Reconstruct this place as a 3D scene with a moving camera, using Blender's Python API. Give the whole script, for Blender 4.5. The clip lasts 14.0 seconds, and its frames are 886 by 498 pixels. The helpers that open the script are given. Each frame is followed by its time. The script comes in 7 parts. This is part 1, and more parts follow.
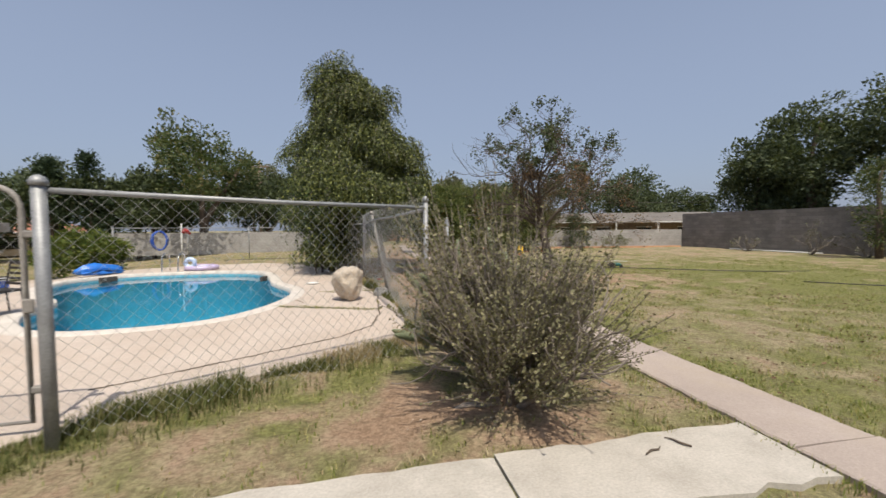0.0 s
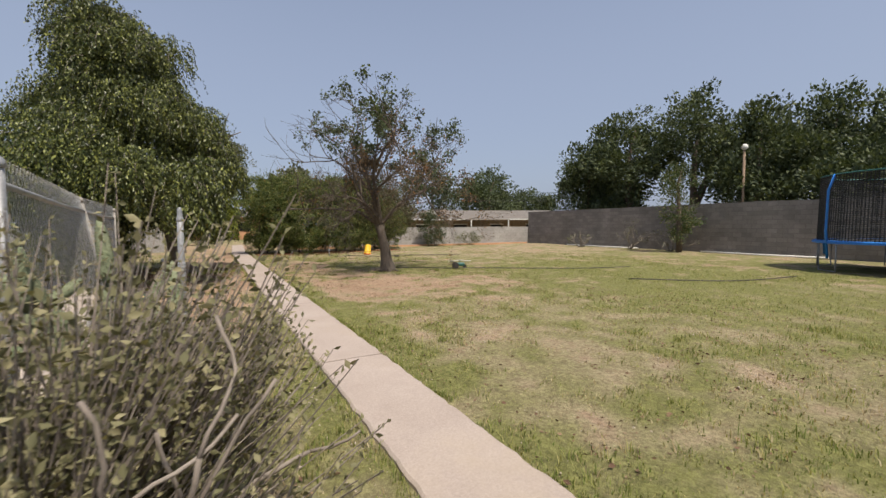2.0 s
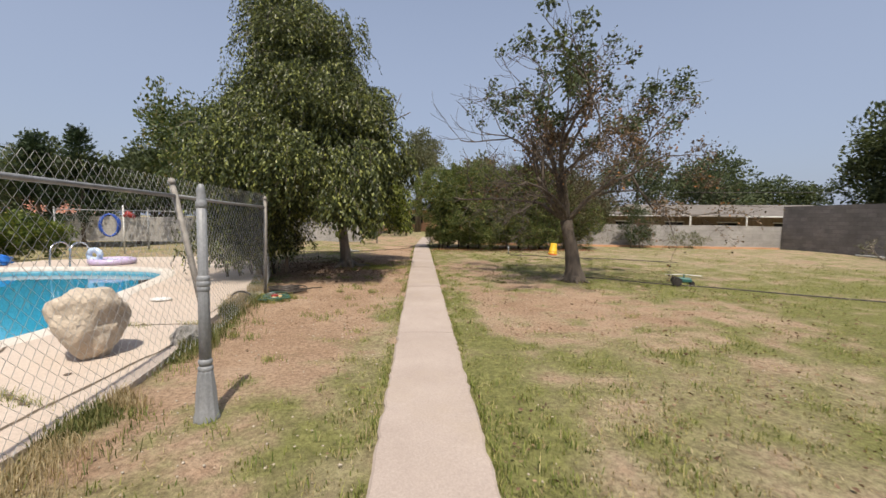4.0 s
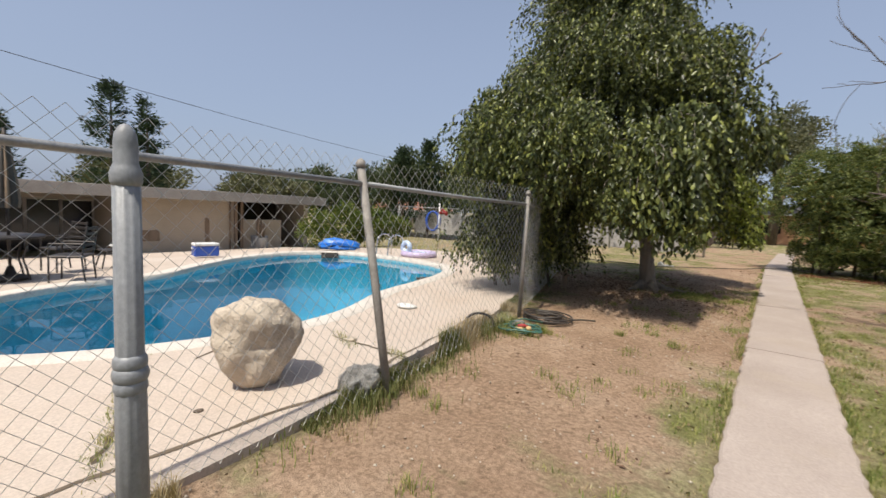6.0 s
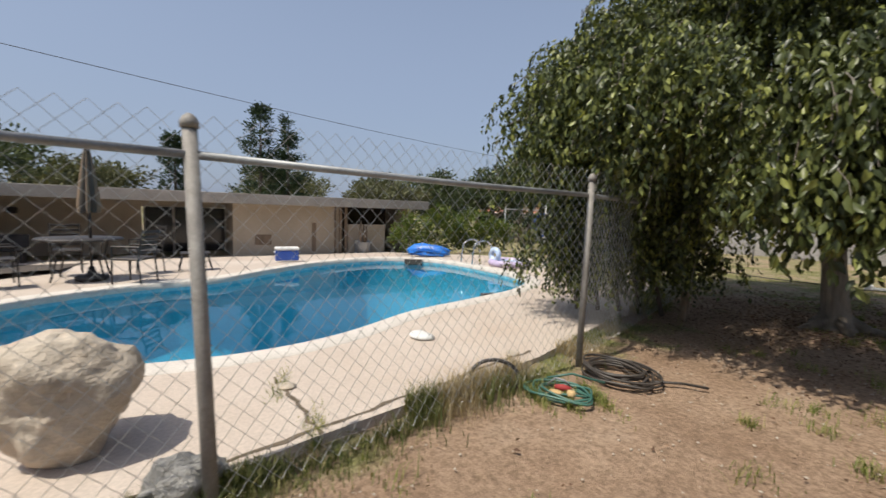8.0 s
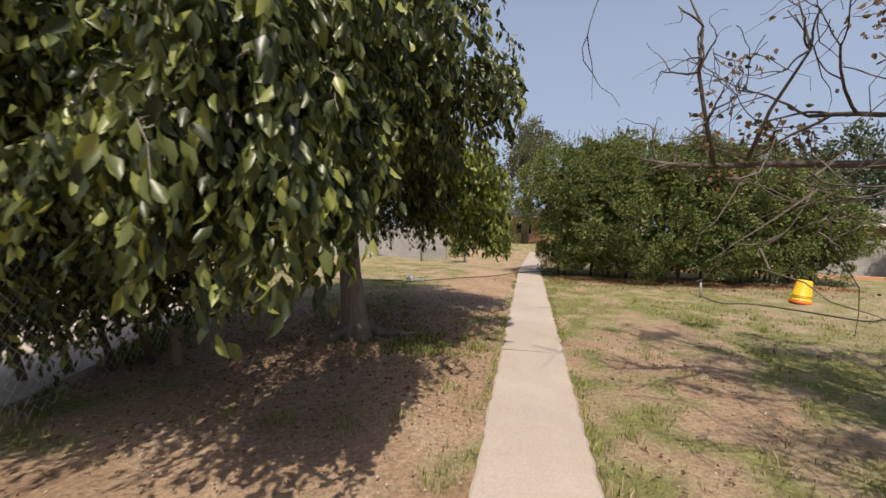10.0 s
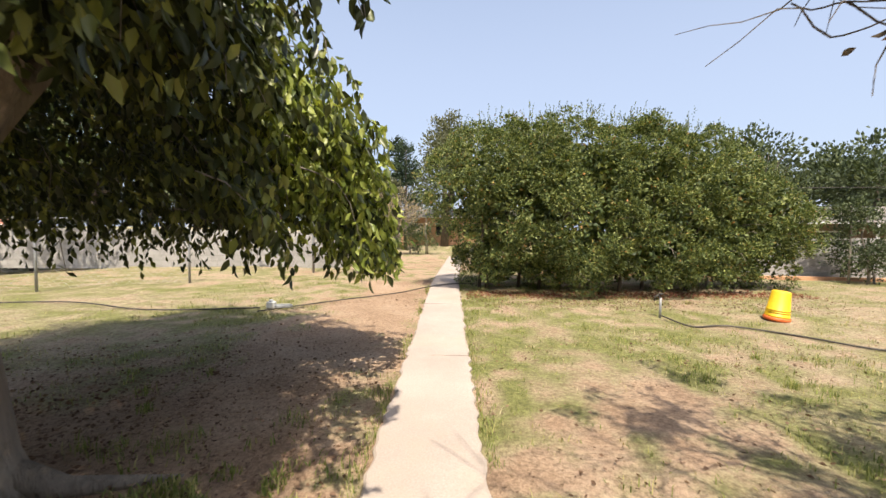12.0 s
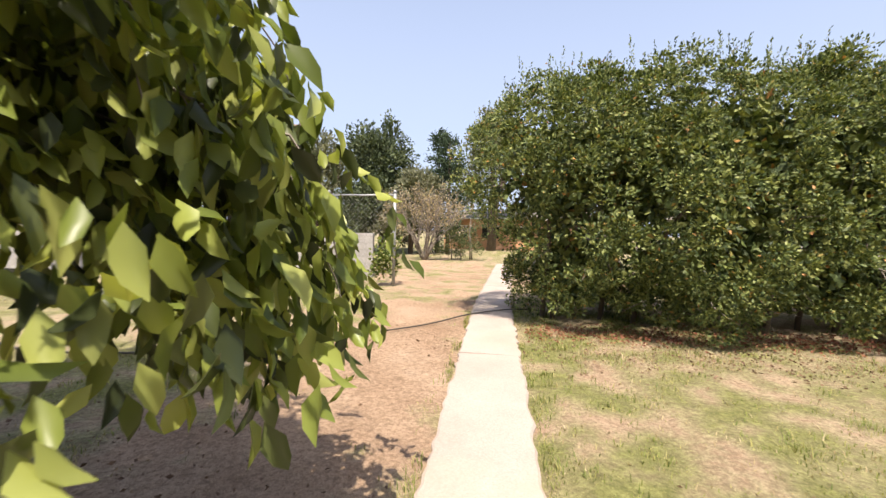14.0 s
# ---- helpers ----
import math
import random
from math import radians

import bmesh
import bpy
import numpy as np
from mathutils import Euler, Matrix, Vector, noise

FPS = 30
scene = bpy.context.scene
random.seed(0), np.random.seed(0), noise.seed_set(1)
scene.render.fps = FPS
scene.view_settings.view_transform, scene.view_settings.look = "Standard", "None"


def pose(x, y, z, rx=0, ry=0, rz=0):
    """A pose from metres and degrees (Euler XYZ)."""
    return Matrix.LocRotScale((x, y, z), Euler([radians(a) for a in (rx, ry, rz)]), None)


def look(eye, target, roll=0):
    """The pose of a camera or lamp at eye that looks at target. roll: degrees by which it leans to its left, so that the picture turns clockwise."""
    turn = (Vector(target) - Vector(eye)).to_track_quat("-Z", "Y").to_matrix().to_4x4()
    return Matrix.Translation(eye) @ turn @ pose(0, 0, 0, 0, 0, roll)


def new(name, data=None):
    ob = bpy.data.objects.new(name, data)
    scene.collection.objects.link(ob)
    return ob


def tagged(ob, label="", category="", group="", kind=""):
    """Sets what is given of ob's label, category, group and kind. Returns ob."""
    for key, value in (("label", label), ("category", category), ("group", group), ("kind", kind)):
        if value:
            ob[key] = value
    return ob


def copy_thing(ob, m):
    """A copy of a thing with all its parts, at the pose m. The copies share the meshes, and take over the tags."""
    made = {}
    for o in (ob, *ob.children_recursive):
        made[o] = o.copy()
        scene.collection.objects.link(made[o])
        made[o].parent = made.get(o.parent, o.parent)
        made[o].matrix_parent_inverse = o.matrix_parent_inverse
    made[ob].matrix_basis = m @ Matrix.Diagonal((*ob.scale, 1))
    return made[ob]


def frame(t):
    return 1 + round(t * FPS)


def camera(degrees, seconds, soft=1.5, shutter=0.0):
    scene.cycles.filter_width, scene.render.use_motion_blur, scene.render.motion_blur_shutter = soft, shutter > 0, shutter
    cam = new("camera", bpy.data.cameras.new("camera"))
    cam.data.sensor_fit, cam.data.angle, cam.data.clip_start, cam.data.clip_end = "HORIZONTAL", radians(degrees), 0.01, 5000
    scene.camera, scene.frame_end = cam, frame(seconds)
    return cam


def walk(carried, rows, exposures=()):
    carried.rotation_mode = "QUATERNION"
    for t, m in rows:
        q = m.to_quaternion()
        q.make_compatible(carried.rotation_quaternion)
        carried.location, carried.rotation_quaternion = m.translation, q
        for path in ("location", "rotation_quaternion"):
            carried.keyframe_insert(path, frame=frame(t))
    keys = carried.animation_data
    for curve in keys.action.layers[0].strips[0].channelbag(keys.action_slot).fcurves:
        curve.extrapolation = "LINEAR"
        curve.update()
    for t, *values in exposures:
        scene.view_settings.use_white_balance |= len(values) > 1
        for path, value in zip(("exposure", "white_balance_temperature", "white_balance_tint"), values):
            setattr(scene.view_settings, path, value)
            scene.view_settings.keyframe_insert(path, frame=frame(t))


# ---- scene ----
cam = camera(93.4, 14.0, shutter=0.15)
PATH = [
    (0, (-3.126, -4.16, 1.47), (-2.734, -2.201, 1.371), -0.4),
    (0.5, (-2.691, -3.829, 1.474), (-1.928, -1.984, 1.374), -0.6),
    (1, (-2.195, -3.471, 1.475), (-1.243, -1.715, 1.363), -0.6),
    (1.5, (-1.704, -3.023, 1.447), (-0.728, -1.281, 1.336), -0.6),
    (2, (-1.283, -2.529, 1.448), (-0.314, -0.784, 1.332), -0.3),
    (2.2, (-1.093, -2.312, 1.443), (-0.114, -0.572, 1.326), -0.5),
    (4.3, (-0.056, 0.663, 1.459), (-0.087, 2.657, 1.314), 1.8),
    (4.5, (-0.053, 0.988, 1.473), (-0.148, 2.981, 1.332), 2.5),
    (5, (-0.012, 1.655, 1.46), (-0.312, 3.627, 1.316), 2.5),
    (5.5, (-0.054, 2.232, 1.458), (-0.847, 4.06, 1.295), 1.9),
    (6, (-0.206, 2.788, 1.474), (-1.441, 4.351, 1.291), 2.7),
    (6.5, (-0.34, 3.277, 1.458), (-1.891, 4.526, 1.273), 2.2),
    (7, (-0.42, 3.761, 1.448), (-2.205, 4.639, 1.248), 1.9),
    (7.5, (-0.467, 4.356, 1.449), (-2.277, 5.185, 1.248), 1.8),
    (8, (-0.444, 4.965, 1.431), (-2.12, 6.041, 1.248), 1.9),
    (8.5, (-0.396, 5.597, 1.469), (-1.695, 7.108, 1.301), 2.2),
    (9, (-0.297, 6.215, 1.475), (-1.213, 7.986, 1.322), 2.1),
    (9.2, (-0.264, 6.455, 1.459), (-1.038, 8.293, 1.307), 2.0),
    (11.3, (0.101, 9.432, 1.445), (0.002, 11.427, 1.344), 0.6),
    (11.5, (0.097, 9.738, 1.44), (0.043, 11.734, 1.334), 0.7),
    (12, (0.129, 10.502, 1.439), (0.093, 12.499, 1.341), 0.6),
    (12.5, (0.156, 11.278, 1.447), (0.115, 13.275, 1.344), 0.6),
    (13, (0.148, 12.03, 1.469), (0.103, 14.027, 1.366), 0.6),
    (13.5, (0.141, 12.8, 1.437), (-0.03, 14.79, 1.343), 1.3),
    (14, (0.043, 13.518, 1.438), (-0.212, 15.5, 1.347), 1.4),
]
walk(cam, [(t, look(eye, target, roll)) for t, eye, target, roll in PATH], [(0, -0.08, 6450, 9), (2.0, 0.02, 6600, 10), (4.5, 0.08, 6600, 10), (6.5, 0.04, 6350, 8), (7.5, 0.0, 6300, 7), (9.0, -0.16, 6500, 10), (11.5, 0.78, 6750, 9), (12.5, 0.80, 6700, 9), (14.0, 0.92, 6700, 12)])

# ---------------------------------------------------------------- light
SUN_EL, SUN_DIR = radians(63), Vector((0.07, -1.0, 0)).normalized()
sun = new("sun", bpy.data.lights.new("sun", "SUN"))
sun.data.energy, sun.data.angle, sun.data.color = 4.8, radians(0.7), (1.0, 0.915, 0.79)
sun.matrix_world = look((0, 0, 40), Vector((0, 0, 40)) - Vector((SUN_DIR.x * math.cos(SUN_EL), SUN_DIR.y * math.cos(SUN_EL), math.sin(SUN_EL))))
world = bpy.data.worlds.new("sky")
scene.world = world
world.use_nodes = True
wn, wl = world.node_tree.nodes, world.node_tree.links
sky = wn.new("ShaderNodeTexSky")
sky.sky_type, sky.sun_disc = "NISHITA", False
sky.sun_elevation, sky.sun_rotation = SUN_EL, math.atan2(SUN_DIR.x, SUN_DIR.y)
sky.air_density, sky.dust_density, sky.ozone_density = 1.0, 3.0, 1.2
haze = wn.new("ShaderNodeMix")   # summer haze over the whole sky
haze.data_type, haze.inputs["Factor"].default_value, haze.inputs["B"].default_value = "RGBA", 0.62, (3.2, 3.72, 5.0, 1)
up = wn.new("ShaderNodeSeparateXYZ")   # the haze thins out overhead
wl.new(wn.new("ShaderNodeTexCoord").outputs["Generated"], up.inputs[0])
thin = wn.new("ShaderNodeMapRange")
thin.interpolation_type = "SMOOTHSTEP"
thin.inputs[1].default_value, thin.inputs[2].default_value, thin.inputs[3].default_value, thin.inputs[4].default_value = 0.25, 0.95, 0.66, 0.12
wl.new(up.outputs[2], thin.inputs[0])
wl.new(thin.outputs[0], haze.inputs["Factor"])
wl.new(sky.outputs[0], haze.inputs["A"])
wl.new(haze.outputs["Result"], wn["Background"].inputs[0])
wn["Background"].inputs[1].default_value = 0.126
scene.view_settings.exposure = 0.0


# ---------------------------------------------------------------- materials
def nodes_of(name):
    m = bpy.data.materials.new(name)
    m.use_nodes = True
    return m, m.node_tree.nodes, m.node_tree.links, m.node_tree.nodes["Principled BSDF"]


def noise_node(n, l, scale, detail=5.0, rough=0.6, coord=None, stretch=None):
    t = n.new("ShaderNodeTexNoise")
    t.inputs["Scale"].default_value, t.inputs["Detail"].default_value, t.inputs["Roughness"].default_value = scale, detail, rough
    if coord is not None:
        if stretch:
            mp = n.new("ShaderNodeMapping")
            mp.inputs["Scale"].default_value = stretch
            l.new(coord, mp.inputs[0])
            coord = mp.outputs[0]
        l.new(coord, t.inputs["Vector"])
    return t


def ramp_node(n, l, fac, stops):
    r = n.new("ShaderNodeValToRGB")
    e = r.color_ramp.elements
    while len(e) < len(stops):
        e.new(0.5)
    for k, (p, c) in zip(e, stops):
        k.position, k.color = p, (*c, 1)
    l.new(fac, r.inputs[0])
    return r


def mix_node(n, l, fac, a, b, mode="MIX"):
    m = n.new("ShaderNodeMix")
    m.data_type, m.blend_type = "RGBA", mode
    for sock, v in ((m.inputs["Factor"], fac), (m.inputs["A"], a), (m.inputs["B"], b)):
        if isinstance(v, (int, float)):
            sock.default_value = v
        elif isinstance(v, tuple):
            sock.default_value = (*v, 1)
        else:
            l.new(v, sock)
    return m.outputs["Result"]


def mat(name, c1, c2, rough=0.8, scale=4.0, fine=40.0, bump=0.25, metal=0.0, stretch=None, depth=0.01, stain=None):
    """Two-scale mottled surface: broad stains and a fine grain with relief."""
    m, n, l, p = nodes_of(name)
    co = n.new("ShaderNodeTexCoord").outputs["Object"]
    a, b = noise_node(n, l, scale, 6, 0.62, co, stretch), noise_node(n, l, fine, 4, 0.7, co, stretch)
    col = ramp_node(n, l, a.outputs[0], [(0.3, c1), (0.7, c2)]).outputs[0]
    grain = ramp_node(n, l, b.outputs[0], [(0.3, (0.72, 0.72, 0.72)), (0.7, (1.12, 1.12, 1.12))]).outputs[0]
    col = mix_node(n, l, 0.8, col, grain, "MULTIPLY")
    if stain:
        s = noise_node(n, l, scale * 0.45, 8, 0.7, co)
        col = mix_node(n, l, ramp_node(n, l, s.outputs[0], [(0.52, (0, 0, 0)), (0.72, (0.8, 0.8, 0.8))]).outputs[0], col, stain)
    l.new(col, p.inputs["Base Color"])
    p.inputs["Metallic"].default_value = metal
    rr = ramp_node(n, l, b.outputs[0], [(0.2, (max(rough - 0.12, 0.03),) * 3), (0.8, (min(rough + 0.1, 1),) * 3)])
    l.new(rr.outputs[0], p.inputs["Roughness"])
    bp = n.new("ShaderNodeBump")
    bp.inputs["Strength"].default_value, bp.inputs["Distance"].default_value = bump, depth
    l.new(b.outputs[0], bp.inputs["Height"])
    l.new(bp.outputs[0], p.inputs["Normal"])
    return m


def leaf_mat(name, stops, trans=0.35, rough=0.55):
    """Leaves: each takes its own hue from the stops, and some light passes through."""
    m, n, l, p = nodes_of(name)
    g = n.new("ShaderNodeNewGeometry")
    o = n.new("ShaderNodeObjectInfo")
    add = n.new("ShaderNodeMath")
    add.operation = "ADD"
    l.new(g.outputs["Random Per Island"], add.inputs[0])
    l.new(o.outputs["Random"], add.inputs[1])
    fr = n.new("ShaderNodeMath")
    fr.operation = "FRACT"
    l.new(add.outputs[0], fr.inputs[0])
    col = ramp_node(n, l, fr.outputs[0], stops).outputs[0]
    l.new(col, p.inputs["Base Color"])
    p.inputs["Roughness"].default_value = rough
    p.inputs["Specular IOR Level"].default_value = 0.33
    tr = n.new("ShaderNodeBsdfTranslucent")
    l.new(mix_node(n, l, 1.0, col, (1.25, 1.2, 0.55), "MULTIPLY"), tr.inputs[0])
    mx = n.new("ShaderNodeMixShader")
    mx.inputs[0].default_value = trans
    l.new(p.outputs[0], mx.inputs[1])
    l.new(tr.outputs[0], mx.inputs[2])
    l.new(mx.outputs[0], n["Material Output"].inputs[0])
    return m


def ground_mat():
    """Dirt, dry grass and green grass, by the soil map that the ground carries."""
    m, n, l, p = nodes_of("yard_ground")
    co = n.new("ShaderNodeTexCoord").outputs["Object"]
    at = n.new("ShaderNodeAttribute")
    at.attribute_name = "soil"
    sp = n.new("ShaderNodeSeparateColor")
    l.new(at.outputs["Color"], sp.inputs[0])
    big, mid, fine = noise_node(n, l, 0.9, 6, 0.65, co), noise_node(n, l, 9, 6, 0.7, co), noise_node(n, l, 110, 3, 0.7, co)
    dirt = ramp_node(n, l, big.outputs[0], [(0.3, (0.305, 0.202, 0.132)), (0.55, (0.405, 0.284, 0.194)), (0.75, (0.48, 0.360, 0.262))]).outputs[0]
    dry = ramp_node(n, l, mid.outputs[0], [(0.3, (0.25, 0.192, 0.120)), (0.7, (0.51, 0.430, 0.300))]).outputs[0]
    green = ramp_node(n, l, mid.outputs[0], [(0.25, (0.106, 0.114, 0.038)), (0.75, (0.300, 0.295, 0.112))]).outputs[0]

    def sharpen(sock, lo, hi):
        a = n.new("ShaderNodeMath")
        a.operation = "MULTIPLY_ADD"
        a.inputs[1].default_value, a.inputs[2].default_value = 0.75, -0.375
        l.new(mid.outputs[0], a.inputs[0])
        b = n.new("ShaderNodeMath")
        b.operation = "ADD"
        l.new(sock, b.inputs[0])
        l.new(a.outputs[0], b.inputs[1])
        r = n.new("ShaderNodeMapRange")
        r.inputs[1].default_value, r.inputs[2].default_value = lo, hi
        l.new(b.outputs[0], r.inputs[0])
        return r.outputs[0]
    col = mix_node(n, l, sharpen(sp.outputs[0], 0.18, 0.85), dirt, dry)
    col = mix_node(n, l, sharpen(sp.outputs[1], 0.28, 0.98), col, green)
    grain = ramp_node(n, l, fine.outputs[0], [(0.3, (0.42, 0.42, 0.42)), (0.7, (1.3, 1.3, 1.3))]).outputs[0]
    clod = noise_node(n, l, 26, 5, 0.75, co)
    col = mix_node(n, l, 0.68, col, ramp_node(n, l, clod.outputs[0], [(0.34, (0.40, 0.38, 0.35)), (0.62, (1.28, 1.28, 1.28))]).outputs[0], "MULTIPLY")
    l.new(mix_node(n, l, 0.55, col, grain, "MULTIPLY"), p.inputs["Base Color"])
    p.inputs["Roughness"].default_value = 0.95
    p.inputs["Specular IOR Level"].default_value = 0.15
    bp = n.new("ShaderNodeBump")
    bp.inputs["Strength"].default_value, bp.inputs["Distance"].default_value = 0.8, 0.045
    l.new(mix_node(n, l, 0.5, mid.outputs[0], fine.outputs[0]), bp.inputs["Height"])
    l.new(bp.outputs[0], p.inputs["Normal"])
    return m


def water_mat():
    m, n, l, p = nodes_of("pool_water")
    co = n.new("ShaderNodeTexCoord").outputs["Object"]
    a = noise_node(n, l, 2.2, 3, 0.5, co)
    bp = n.new("ShaderNodeBump")
    bp.inputs["Strength"].default_value, bp.inputs["Distance"].default_value = 0.10, 0.03
    l.new(a.outputs[0], bp.inputs["Height"])
    tr = n.new("ShaderNodeBsdfTransparent")
    tr.inputs[0].default_value = (0.38, 0.77, 0.88, 1)
    gl = n.new("ShaderNodeBsdfGlossy")
    gl.inputs["Roughness"].default_value = 0.02
    l.new(bp.outputs[0], gl.inputs["Normal"])
    fr = n.new("ShaderNodeFresnel")
    fr.inputs[0].default_value = 1.33
    l.new(bp.outputs[0], fr.inputs["Normal"])
    mx = n.new("ShaderNodeMixShader")
    l.new(fr.outputs[0], mx.inputs[0])
    l.new(tr.outputs[0], mx.inputs[1])
    l.new(gl.outputs[0], mx.inputs[2])
    l.new(mx.outputs[0], n["Material Output"].inputs[0])
    return m


def block_mat(name, c1, c2, mortar):
    """Concrete block: courses with recessed joints, stained."""
    m, n, l, p = nodes_of(name)
    uv = n.new("ShaderNodeUVMap")
    br = n.new("ShaderNodeTexBrick")
    br.inputs["Scale"].default_value = 1.0
    br.inputs["Brick Width"].default_value, br.inputs["Row Height"].default_value, br.inputs["Mortar Size"].default_value = 0.4, 0.2, 0.008
    br.inputs["Color1"].default_value, br.inputs["Color2"].default_value, br.inputs["Mortar"].default_value = (*c1, 1), (*c2, 1), (*mortar, 1)
    l.new(uv.outputs[0], br.inputs[0])
    a, b = noise_node(n, l, 0.6, 7, 0.7, uv.outputs[0]), noise_node(n, l, 14, 5, 0.7, uv.outputs[0])
    col = mix_node(n, l, 0.9, br.outputs[0], ramp_node(n, l, a.outputs[0], [(0.3, (0.6, 0.58, 0.56)), (0.7, (1.15, 1.13, 1.1))]).outputs[0], "MULTIPLY")
    col = mix_node(n, l, 0.6, col, ramp_node(n, l, b.outputs[0], [(0.3, (0.75, 0.75, 0.75)), (0.7, (1.1, 1.1, 1.1))]).outputs[0], "MULTIPLY")
    l.new(col, p.inputs["Base Color"])
    p.inputs["Roughness"].default_value = 0.93
    bp = n.new("ShaderNodeBump")
    bp.inputs["Strength"].default_value, bp.inputs["Distance"].default_value, bp.invert = 0.5, 0.01, True
    l.new(br.outputs[1], bp.inputs["Height"])
    l.new(bp.outputs[0], p.inputs["Normal"])
    return m


